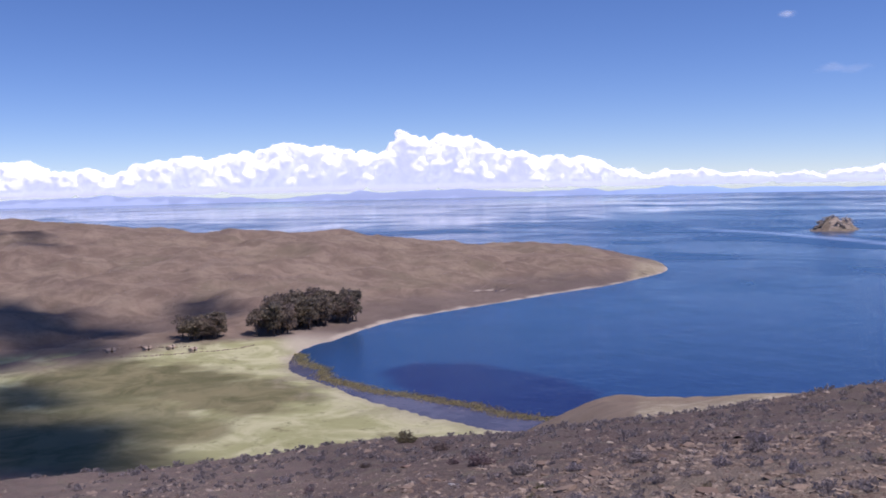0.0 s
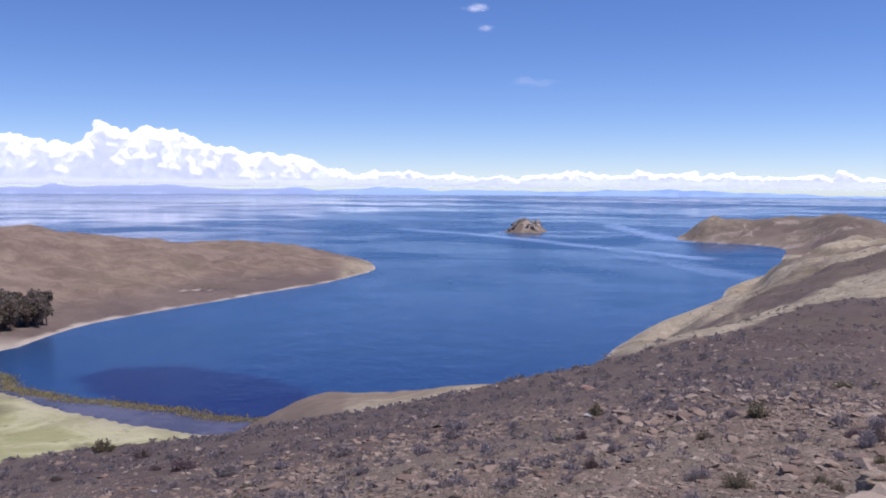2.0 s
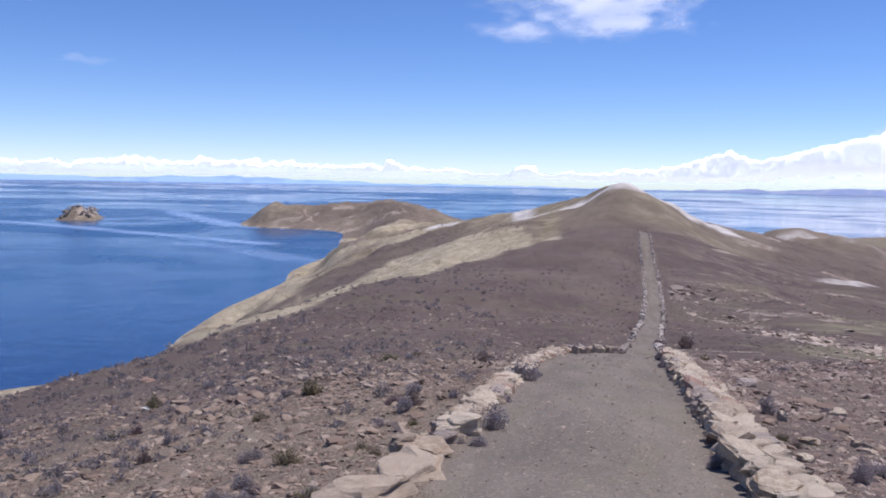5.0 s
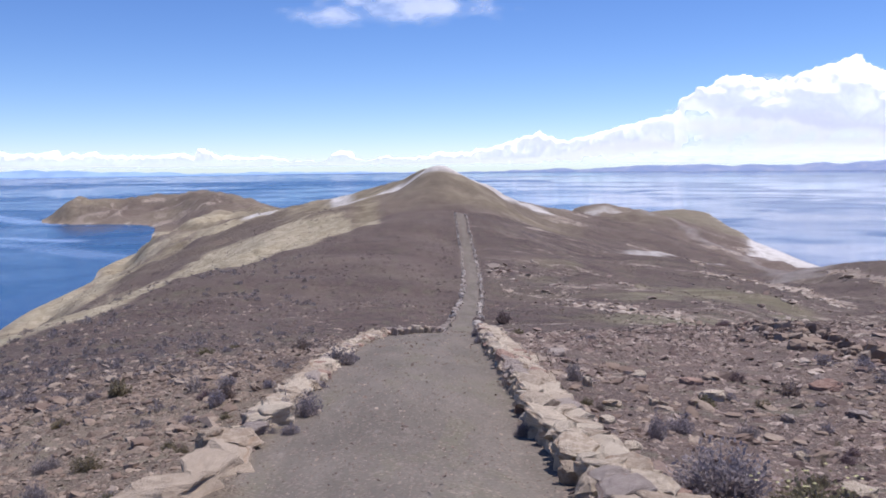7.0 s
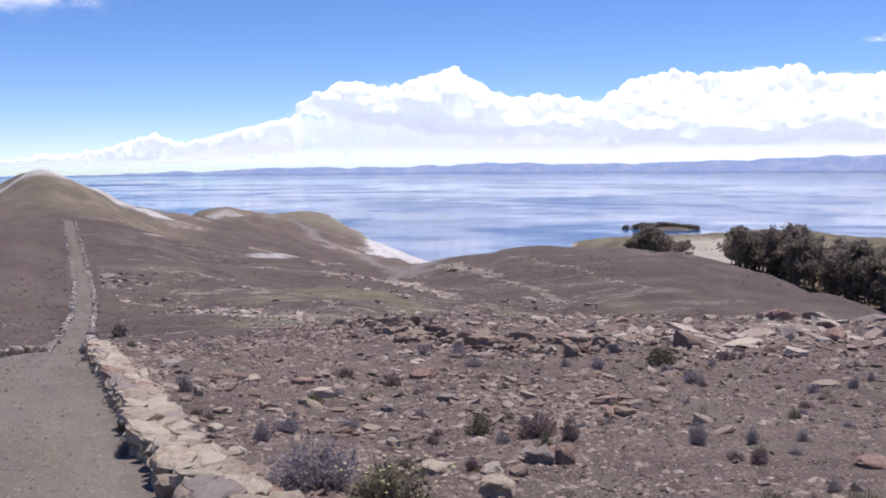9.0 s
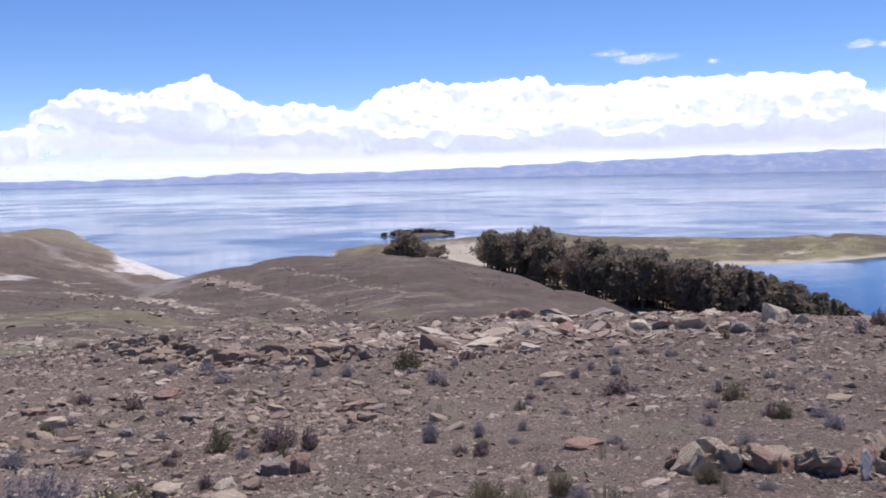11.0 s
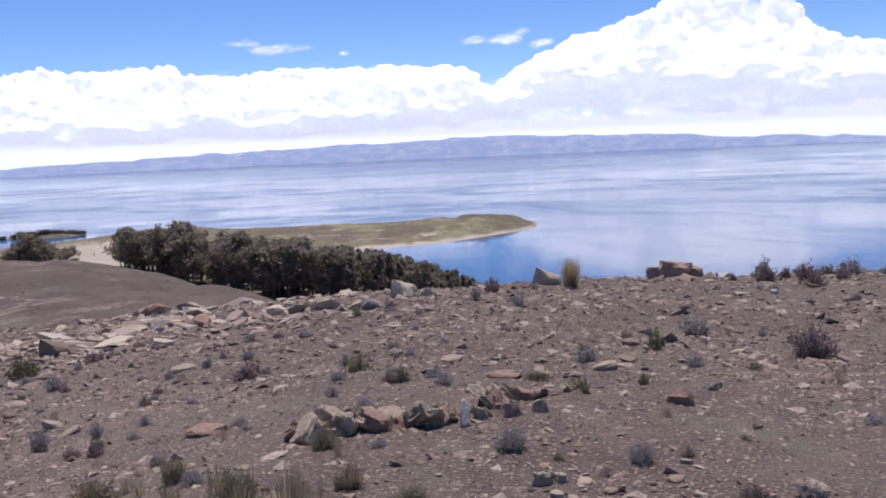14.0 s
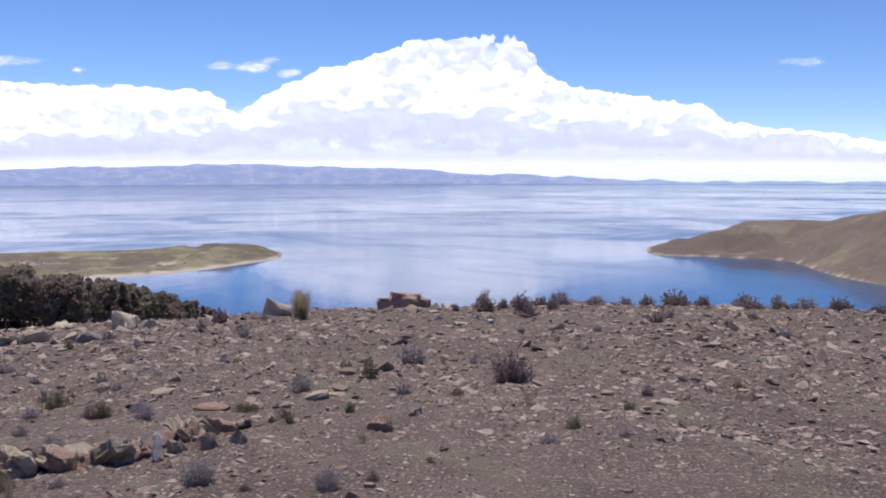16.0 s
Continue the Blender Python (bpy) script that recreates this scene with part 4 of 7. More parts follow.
# ---- clouds ----
TOPS = [(-100, 1.5), (-76.8, 1.7), (-75.5, 1.9), (-73.9, 1.2), (-72.1, 1.4), (-70.9, 0.9), (-69.6, 1.6), (-67.4, 1.9), (-64.4, 2.1), (-62.8, 2.2), (-61.7, 2.8), (-60.1, 2.6), (-58.4, 2.6), (-56.3, 2.2), (-55.3, 1.9), (-54.2, 3.5), (-52.5, 3.0), (-51.9, 2.7), (-51.1, 3.3), (-48.6, 2.7), (-47.6, 2.1), (-45.2, 1.7), (-42.5, 1.6), (-41.1, 0.9), (-39.8, 0.8), (-38.8, 0.4), (-35.8, 0.65), (-34.5, 0.4), (-32.3, 0.3), (-30.2, 0.35), (-28.7, 0.2), (-25.6, 0.75), (-23.5, 0.4), (-20.8, 0.55), (-17.3, 0.5), (-13.8, 0.35), (-11.1, 0.4), (-10.4, 0.9), (-9.4, 0.3), (-5.5, 0.2), (-3.2, 0.0), (-2.2, 0.6), (-1.0, 0.1)]
TOPS += [(2.6, 0.15), (5.7, 0.5), (8.1, 1.0), (10, 1.7), (11.1, 1.1), (13.3, 1.4), (15.3, 2.1), (18.2, 2.6), (18.4, 3.4), (19.5, 4.2), (21.4, 4.8), (23.9, 4.4), (25.4, 5.0), (28.1, 5.7), (29.4, 4.5), (31.1, 3.8), (33.7, 4.0), (36.5, 3.4), (38.6, 4.8), (40.6, 5.2), (42.7, 5.0), (47.5, 5.3), (49.6, 4.7), (53, 4.7), (54.2, 5.1), (56.5, 4.9), (59.9, 5.0), (61, 5.1), (65.3, 4.7), (66.5, 4.0), (67.2, 3.2), (67.8, 3.8), (70.5, 5.5), (73.2, 6.5), (76, 7.2)]
TOPS += [(78.2, 8.1), (80.1, 8.0), (81.8, 8.3), (83.7, 8.2), (84.9, 7.3), (85.6, 5.9), (87.3, 5.1), (91, 4.5), (95.3, 3.8), (96.6, 2.8), (100, 2.3), (102.4, 2.1), (105, 1.5), (115, 2.0)]
# small fair-weather clouds: heading, elevation, half width, half height, density
WISPS = [(-31.9, 10.4, 1.0, 0.35, 0.7), (-31.0, 9.3, 0.7, 0.3, 0.7), (-28.2, 6.1, 1.4, 0.28, 0.18), (1.8, 10.3, 5.2, 1.5, 1.0), (-2.6, 8.7, 2.4, 0.6, 0.75), (3.2, 9.1, 3.6, 0.9, 0.95), (53.6, 6.1, 2.2, 0.30, 0.75), (52.6, 6.35, 1.3, 0.25, 0.8), (58.2, 5.75, 0.5, 0.22, 1.0), (66.1, 6.2, 0.7, 0.25, 0.5), (68.3, 6.0, 1.0, 0.4, 0.8), (69.3, 6.6, 0.8, 0.25, 0.5), (70.3, 5.9, 1.0, 0.3, 0.7), (100.7, 6.1, 1.2, 0.2, 0.35)]


# where the heaped part of the bank begins, over a shaded underside
BASES = [(-100, -0.2), (9, -0.2), (13, 0.4), (18, 0.6), (18.6, 3.0), (21, 2.6), (26, 2.0), (32, 1.5), (38, 1.3), (52, 1.1), (66, 1.3), (69, 2.0), (76, 2.3), (84, 2.0), (90, 1.5), (97, 1.0), (115, 0.5)]


def cloud_bank():
    step = 0.07
    a = np.arange(-100, 116, step)
    e = np.arange(-0.6, 12.5, step)
    ga, ge = np.meshgrid(a, e)
    east = smooth(9, 19, ga)
    wa_ = ga + 0.10 * fbm(ga * 2.6, ge * 2.6, 4, 91)
    we_ = ge + 0.09 * fbm(ga * 2.6 + 40, ge * 2.6, 4, 95)
    relief = np.full(ga.shape, -1.0)
    rng = np.random.default_rng(5)
    tops, bases = np.array(TOPS), np.array(BASES)

    def puff(cx, cy, rad, off):
        i0, i1 = np.searchsorted(e, (cy - rad - 0.3, cy + rad + 0.3))
        j0, j1 = np.searchsorted(a, (cx - rad - 0.3, cx + rad + 0.3))
        w = (slice(i0, i1), slice(j0, j1))
        d2 = ((wa_[w] - cx) ** 2 + (we_[w] - cy) ** 2) / rad ** 2
        relief[w] = np.maximum(relief[w], np.where(d2 < 1, off + rad * np.sqrt(np.maximum(1 - d2, 0)), -1))

    def here(cx, cy):
        return max(relief[min(max(int((cy + 0.6) / step), 0), len(e) - 1), min(max(int((cx + 100) / step), 0), len(a) - 1)], 0.0)

    # great lobes, then the knobs along the upper rim, then ever smaller heads on their faces
    x = -100.0
    while x < 115.5:
        top, base = np.interp(x, *tops.T), np.interp(x, *bases.T)
        if x < 12 and top > 0.5:
            top *= 1.04 - 0.34 * (0.5 + 0.5 * math.cos(x * 4.3 + 2.2 * math.sin(x * 0.9))) ** 2
        if x < 6 and top <= 0.8:
            top = top * rng.uniform(0.5, 1.25) + 0.25 * max(0.0, math.sin(x * 1.9 + 1.5 * math.sin(x * 0.7)))
        tall = max(top - base, 0.2)
        for _ in range(2 if tall > 1.5 else 1):
            rad = min(0.42 * tall, 1.25) * rng.uniform(0.6, 1.1)
            puff(x, rng.uniform(min(base + 0.5 * rad, top - rad), top - rad), rad, rng.uniform(0, 0.35))
        rad = rng.uniform(0.18, 0.62) * min(1, 0.35 + tall / 2.2)
        puff(x, top - rad - abs(rng.normal(0, 0.22)) * min(1, tall / 3), rad, rng.uniform(0, 0.15))
        x += rng.uniform(0.22, 0.46)
    for count, lo, hi, spread in ((1500, 0.3, 0.6, 1.0), (2400, 0.13, 0.3, 0.8), (3000, 0.07, 0.14, 0.4)):
        for _ in range(count):
            cx = rng.uniform(-99, 115)
            top, base = np.interp(cx, *tops.T), np.interp(cx, *bases.T)
            rad = rng.uniform(lo, hi) * min(1, 0.4 + (top - base) / 2)
            cy = top - rad * 0.9 - abs(rng.normal(0, 0.5)) * spread * (top - base)
            if cy > base - 0.2:
                was = here(cx, cy)
                if was > 0.05 or cy > top - 2.2 * rad:
                    puff(cx, cy, rad, was - 0.45 * rad)
    # a low row of small bright heads over the far shore
    for _ in range(330):
        cx = 29 + 85 * rng.random()
        rad = rng.uniform(0.08, 0.24)
        puff(cx, rng.uniform(0.3, 0.55) + 0.5 * rad, rad, rng.uniform(0.0, 0.2))
    # heads hanging in front of the underside
    for _ in range(520):
        cx = rng.uniform(12, 112)
        base, rad = np.interp(cx, *bases.T), rng.uniform(0.12, 0.42)
        puff(cx, rng.uniform(0.4, max(base + 0.5, 0.8)), rad, rng.uniform(-0.1, 0.1))
    for _ in range(3):
        pad = np.pad(relief, 1, mode="edge")
        relief = (pad[:-2, 1:-1] + pad[2:, 1:-1] + pad[1:-1, :-2] + pad[1:-1, 2:] + 3 * relief) / 7
    # the eastern bank is older: its faces have melted into one another
    melted = relief
    for _ in range(36):
        pad = np.pad(melted, 1, mode="edge")
        melted = (pad[:-2, 1:-1] + pad[2:, 1:-1] + pad[1:-1, :-2] + pad[1:-1, 2:] + melted) / 5
    below = east * smooth(0.2, 1.6, np.interp(ga, *tops.T) - ge) * 0.85
    detail = fbm(ga * 5, ge * 5, 4, 97)
    cover = smooth(-0.15, 0.22, relief + 0.07 * detail)
    relief = relief + (melted - relief) * below
    base_here = np.interp(ga, *bases.T)
    # flat hazy foot of the bank
    top_here = np.interp(ga, *tops.T)
    foot = smooth(-0.55, -0.2, ge) * smooth(np.minimum(0.9, top_here) + 0.15, np.minimum(0.9, top_here) - 0.5, ge)
    cover = np.maximum(cover * smooth(-0.45 + 0.3 * east, -0.15 + 0.4 * east, ge), foot * (0.15 + 0.45 * east) * (1.0 + 0.2 * fbm(ga * 0.9, ge * 5, 4, 99)))
    # the shaded underside, torn towards its rim
    low = np.interp(ga[0], a, np.convolve(np.interp(a, *tops.T), np.ones(70) / 70, mode="same"))[None, :]
    ragged = fbm(ga * 0.55, ge * 1.1, 5, 103)
    under = smooth(0.9, -0.5, (ge - np.maximum(low - 0.9, 0.3)) / 0.9 + 0.4 * ragged) * smooth(8, 20, ga + 3 * ragged) * smooth(-0.3, 0.3, ge)
    cover = np.maximum(cover, under * (0.86 + 0.22 * ragged))
    for ca, ce, wa2, he, dens in WISPS:
        d = np.hypot((ga - ca) / wa2, (ge - ce) / he)
        soft = 0.35 if wa2 > 1.9 and ce > 8 else 0.0
        torn = 1.05 - d + (0.55 - soft * 0.5) * fbm(ga * 0.9, ge * 1.9, 5, 107, 0.45)
        cover = np.maximum(cover, smooth(-soft, 1.0 + soft, torn) * dens * (d < 2.2))
    cover = np.clip(cover, 0, 1)
    # the heads stand forward; above them the bank draws back, below them the underside hangs over
    brow = np.maximum(base_here, 0.9) + 0.8 * fbm(ga * 0.35, ge * 0.3, 4, 113)
    over = 0.5 * np.log1p(np.exp(np.clip((ge - brow) / 0.5, -30, 30)))
    lean = (300 * smooth(-0.2, 1.7, ge / np.maximum(brow, 0.3)) - 88 * over + 150 * smooth(0.2, 1.0, ge)) * east
    depth = np.maximum(relief, 0) * (78 - 26 * east) + 1.6 * detail * (1 - 0.7 * below) + 16 * fbm(ga * 0.42, ge * 0.5, 3, 109) + lean + (30 * fbm(ga * 0.33, ge * 0.8, 3, 117) + 9 * ragged) * east
    rad = 4985 - np.clip(depth, 0, 760) * smooth(-0.35 + 0.6 * east, 0.15 + 0.6 * east, ge)
    ra, re = np.radians(ga), np.radians(ge)
    v = np.stack([rad * np.sin(ra) * np.cos(re), rad * np.cos(ra) * np.cos(re), EYE_Z + rad * np.sin(re)], -1).reshape(-1, 3)
    keep = (cover[:-1, :-1] + cover[1:, 1:] + cover[:-1, 1:] + cover[1:, :-1]) > 0.01
    i, j = np.nonzero(keep)
    n = len(a)
    quads = np.stack([i * n + j, i * n + j + 1, (i + 1) * n + j + 1, (i + 1) * n + j], -1)
    used, inv = np.unique(quads, return_inverse=True)
    quads = inv.reshape(quads.shape)
    m = bpy.data.meshes.new("clouds")
    m.vertices.add(len(used))
    m.vertices.foreach_set("co", v[used].astype(np.float32).ravel())
    m.loops.add(quads.size)
    m.loops.foreach_set("vertex_index", quads.ravel().astype(np.int32))
    m.polygons.add(len(quads))
    m.polygons.foreach_set("loop_start", np.arange(0, quads.size, 4, dtype=np.int32))
    m.polygons.foreach_set("use_smooth", np.ones(len(quads), bool))
    m.update(calc_edges=True)
    mask(m, "cover", cover.ravel()[used])
    m.materials.append(CLOUD)
    tagged(new("sky_clouds", m), "bank of white cumulus clouds along the horizon", "clouds", kind="structure")


cloud_bank()

# ---- helpers for things ----
rnd = random.Random(11)
nrg = np.random.default_rng(17)


def mesh_from(name, verts, faces, material, flat=True):
    m = bpy.data.meshes.new(name)
    m.from_pydata(verts if isinstance(verts, np.ndarray) else [tuple(v) for v in verts], [], faces)
    m.materials.append(material)
    if not flat:
        m.polygons.foreach_set("use_smooth", np.ones(len(m.polygons), bool))
    m.update()
    return m


def part(name, mesh, parent, m=None, label=""):
    ob = new(name, mesh)
    ob.parent = parent
    if m is not None:
        ob.matrix_basis = m
    return tagged(ob, label)


def placed(x, y, z, turn=0.0, scale=(1, 1, 1), tilt=(0.0, 0.0)):
    return Matrix.LocRotScale((x, y, z), Euler((tilt[0], tilt[1], turn)), scale)


def rock_shape(seed, flat=0.6, cuts=9, level=2):
    """An angular broken stone of about unit size: a ball cut by random planes."""
    g = random.Random(seed)
    bm = bmesh.new()
    bmesh.ops.create_icosphere(bm, subdivisions=level, radius=0.62)
    planes = []
    for _ in range(cuts):
        n = Vector((g.gauss(0, 1), g.gauss(0, 1), g.gauss(0, 0.8))).normalized()
        planes.append((n, g.uniform(0.15, 0.42)))
    if seed % 3:
        planes += [(Vector((g.gauss(0, 0.2), g.gauss(0, 0.2), 1)).normalized(), g.uniform(0.24, 0.36)), (Vector((0, 0, -1)), g.uniform(0.26, 0.36))]
    for v in bm.verts:
        for n, d in planes:
            over = v.co.dot(n) - d
            if over > 0:
                v.co -= n * over
        v.co += noise.noise_vector(v.co * 3.1 + Vector((seed, 0, 0))) * 0.035 + noise.noise_vector(v.co * 8 + Vector((0, seed, 0))) * 0.018
        v.co.z *= flat
    bmesh.ops.remove_doubles(bm, verts=bm.verts, dist=0.02)
    vs = [v.co.copy() for v in bm.verts]
    bm.verts.index_update()
    fs = [[v.index for v in f.verts] for f in bm.faces]
    bm.free()
    lo = Vector([min(v[k] for v in vs) for k in range(3)])
    hi = Vector([max(v[k] for v in vs) for k in range(3)])
    vs = [Vector(((v[k] - lo[k]) / (hi[k] - lo[k]) - 0.5) for k in range(3)) for v in vs]
    # broader at the foot than at the top
    return [Vector((v.x * (1.0 - 0.14 * v.z), v.y * (1.0 - 0.14 * v.z), v.z)) for v in vs], fs


def spike_shape(seed):
    """A jagged splinter of broken rock: a few slanting faces meeting in a ridge."""
    g = random.Random(seed)
    n = 7
    ring = [(6.283 * (k + g.uniform(-0.3, 0.3)) / n, g.uniform(0.34, 0.52)) for k in range(n)]
    v = [Vector((math.cos(a) * q, math.sin(a) * q, -0.5)) for a, q in ring]
    v += [Vector((math.cos(a) * q * g.uniform(0.6, 0.95), math.sin(a) * q * g.uniform(0.6, 0.95), g.uniform(-0.2, 0.25))) for a, q in ring]
    v += [Vector((-0.2 + g.gauss(0, 0.08), g.gauss(0, 0.1), g.uniform(0.3, 0.5))), Vector((0.18 + g.gauss(0, 0.08), g.gauss(0, 0.1), g.uniform(0.25, 0.5)))]
    f = [(k, (k + 1) % n, n + (k + 1) % n, n + k) for k in range(n)]
    for k in range(n):
        a, b = n + k, n + (k + 1) % n
        f.append((a, b, 2 * n + (1 if (v[a].x + v[b].x) > 0 else 0)))
        if (v[a].x + v[b].x > 0) != (v[b].x + v[n + (k + 2) % n].x > 0):
            f.append((b, 2 * n + 1, 2 * n) if v[a].x + v[b].x <= 0 else (b, 2 * n, 2 * n + 1))
    return v, f


SHAPES = [rock_shape(100 + k, level=3) for k in range(16)]
CRUMBS = [rock_shape(300 + k, level=1, cuts=5) for k in range(10)]


def shard_shape(seed):
    """The part of a thin broken chip that stands out of the soil."""
    g = random.Random(seed)
    v = [Vector((g.uniform(0.35, 0.55), g.gauss(0, 0.1), 0)), Vector((g.gauss(0, 0.12), g.uniform(0.35, 0.5), g.gauss(0, 0.1))), Vector((-g.uniform(0.35, 0.55), g.gauss(0, 0.1), 0)),
         Vector((g.gauss(0, 0.12), -g.uniform(0.35, 0.5), g.gauss(0, 0.1))), Vector((g.gauss(0, 0.2), g.gauss(0, 0.2), 0.5)), Vector((0, 0, -0.5))]
    return [Vector((p.x, p.y, p.z - 0.22)) for p in v[:4]] + [v[4]], [(k, (k + 1) % 4, 4) for k in range(4)]


SHARDS = [shard_shape(500 + k) for k in range(12)]


def slab_shape(seed):
    """A split slab: an uneven polygon with sheer sides, chipped rims and a nearly flat top."""
    g = random.Random(seed)
    n = g.choice((6, 7, 7, 8))
    ring = [(6.2832 * (k + g.uniform(-0.28, 0.28)) / n, g.uniform(0.45, 0.55)) for k in range(n)]
    tip, lean = g.uniform(-0.12, 0.12), g.uniform(-0.12, 0.12)
    v = []
    for z, q, j in ((-0.5, 0.9, 0.03), (-0.2, 1.0, 0.045), (0.18, 0.96, 0.05), (0.40, 0.80, 0.06)):
        v += [Vector((math.cos(a) * r * q + g.gauss(0, j), math.sin(a) * r * q + g.gauss(0, j), z + g.gauss(0, j) + (z > 0) * (tip * math.cos(a) + lean * math.sin(a)))) for a, r in ring]
    v.append(Vector((g.gauss(0, 0.1), g.gauss(0, 0.1), 0.47)))
    f = [(i * n + k, i * n + (k + 1) % n, (i + 1) * n + (k + 1) % n, (i + 1) * n + k) for i in range(3) for k in range(n)]
    f += [(3 * n + k, 3 * n + (k + 1) % n, 4 * n) for k in range(n)] + [tuple(range(n - 1, -1, -1))]
    return v, f


SLAB_SHAPES = [slab_shape(1200 + k) for k in range(14)]


def hewn(shape, seed):
    """The same slab with broken faces and worn, chipped rims."""
    bm = bmesh.new()
    vs = [bm.verts.new(v) for v in shape[0]]
    for f in shape[1]:
        bm.faces.new([vs[k] for k in f])
    bmesh.ops.subdivide_edges(bm, edges=bm.edges[:], cuts=2, use_grid_fill=True)
    bmesh.ops.triangulate(bm, faces=bm.faces[:])
    bm.verts.index_update()
    for v in bm.verts:
        v.co += noise.noise_vector(v.co * 2.6 + Vector((seed, 0, 0))) * 0.07 + noise.noise_vector(v.co * 7 + Vector((0, seed, 0))) * 0.035
    out = [v.co.copy() for v in bm.verts], [[v.index for v in f.verts] for f in bm.faces]
    bm.free()
    return out


SPIKES = [hewn(spike_shape(900 + k), 60 + k) for k in range(8)]
STONE_KINDS = (("pale", PALE_ROCK), ("grey", GREY_ROCK), ("red", RED_ROCK), ("white", WHITE_ROCK), ("tan", TAN_ROCK))
HEWN = [hewn(q, 40 + k) for k, q in enumerate(SLAB_SHAPES)]
SLABS = {key: [mesh_from("stone", *q, mat) for q in HEWN] for key, mat in STONE_KINDS}
ROCKS = {key: [mesh_from("stone", *s, mat) for s in SHAPES] for key, mat in
         (("pale", PALE_ROCK), ("grey", GREY_ROCK), ("red", RED_ROCK), ("white", WHITE_ROCK))}

BLOCKS = {key: [m for k, m in enumerate(ROCKS[key]) if (100 + k) % 3] for key in ROCKS}
SPLINTERS = {key: [mesh_from("stone", *s, mat) for s in SPIKES] for key, mat in STONE_KINDS}

# ---- dry stone edgings of the trail ----


def edge_point(line, y):
    return float(np.interp(y, line[:, 0], line[:, 1]))


def edging(name, line, out, label, rows, y0, y1):
    """Stones set along one side of the trail: each row is (offset outwards, lift, length, depth, height)."""
    thing = tagged(new(name), label, "stone edging")
    thing.location = (edge_point(line, 6.0), 6.0, ground_z(edge_point(line, 6.0), 6.0))
    spots = []
    for off, lift, ln, dp, ht in rows:
        y = y0 + rnd.uniform(0, 0.3)
        while y < y1:
            k = rnd.choice((0.5, 0.7, 0.85, 1.0, 1.2, 1.55))
            size = (ln * k, dp * rnd.uniform(0.8, 1.2), ht * rnd.uniform(0.75, 1.3))
            slope = edge_point(line, y + 0.3) - edge_point(line, y - 0.3)
            run = math.hypot(slope, 0.6)
            step = size[0] * 0.92 * 0.6 / run
            yy = y + step / 2
            x = edge_point(line, yy) + out * (off + rnd.uniform(-0.05, 0.05)) * 0.6 / run * 1.0
            spots.append((x, yy, lift, size, math.atan2(0.6, slope)))
            y += step
    z = height(np.array([s[0] for s in spots]), np.array([s[1] for s in spots]))
    base = thing.location
    for (x, y, lift, size, ang), zz in zip(spots, z):
        kind = rnd.choices(("pale", "tan", "grey", "red"), (0.50, 0.26, 0.14, 0.10))[0]
        m = placed(x - base.x, y - base.y, zz - 0.05 + lift + size[2] * 0.45 - base.z, ang + rnd.gauss(0, 0.3), size,
                   (rnd.gauss(0, 0.09), rnd.gauss(0, 0.09)))
        part("stone", rnd.choice(SLABS[kind] if rnd.random() < 0.75 else BLOCKS.get(kind, SLABS[kind])), thing, m)
    return thing


left_edging = edging("stone_edging", PATH_LEFT, -1, "low row of pale sandstone blocks edging the trail",
                     [(0.16, 0.0, 0.44, 0.36, 0.17), (0.46, -0.03, 0.36, 0.30, 0.13), (0.24, 0.10, 0.46, 0.38, 0.09)], 9.4, 32)
# broad slabs at its near end: x, y, length, depth, height, lift, turn
for x, y, ln, dp, ht, lift, turn, kind in ((-1.62, 6.55, 0.78, 0.62, 0.24, -0.03, 0.3, "tan"), (-1.42, 7.42, 0.8, 0.6, 0.20, -0.02, 1.4, "tan"), (-1.46, 8.35, 0.66, 0.56, 0.16, 0.06, 1.1, "tan"),
                                           (-1.62, 8.25, 0.26, 0.2, 0.10, 0.20, 0.6, "tan"), (-1.34, 9.2, 0.3, 0.26, 0.14, 0.0, 0.4, "grey"), (-1.2, 9.75, 0.46, 0.34, 0.24, 0.0, 0.2, "pale"), (-1.75, 5.6, 0.7, 0.5, 0.2, -0.03, 0.2, "tan")):
    base = left_edging.location
    part("stone", rnd.choice(SLABS[kind]), left_edging, placed(x - base.x, y - base.y, ground_z(x, y) + lift + ht * 0.42 - base.z, turn, (ln, dp, ht), (rnd.gauss(0, 0.06), rnd.gauss(0, 0.06))))
# the row closes over the brow, where the trail bends away
for k in range(17):
    q = k / 16
    x, y = -0.75 + 2.6 * q + rnd.gauss(0, 0.05), 27.4 + 2.2 * q + rnd.gauss(0, 0.1)
    size = (rnd.uniform(0.2, 0.36), rnd.uniform(0.2, 0.3), rnd.uniform(0.16, 0.3))
    part("stone", rnd.choice(SLABS[rnd.choice(("pale", "tan", "grey"))]), left_edging,
         placed(x - left_edging.location.x, y - left_edging.location.y, ground_z(x, y) + size[2] * 0.35 - left_edging.location.z, rnd.uniform(0, 3), size, (rnd.gauss(0, 0.1), rnd.gauss(0, 0.1))))
edging("stone_edging", PATH_RIGHT, 1, "knee-high dry stone wall of pale slabs beside the trail",
       [(0.10, 0.0, 0.26, 0.24, 0.19), (0.34, 0.02, 0.32, 0.28, 0.18), (0.16, 0.15, 0.40, 0.34, 0.13), (0.40, 0.16, 0.44, 0.36, 0.12), (0.60, 0.03, 0.28, 0.26, 0.14)], 0.6, 29)


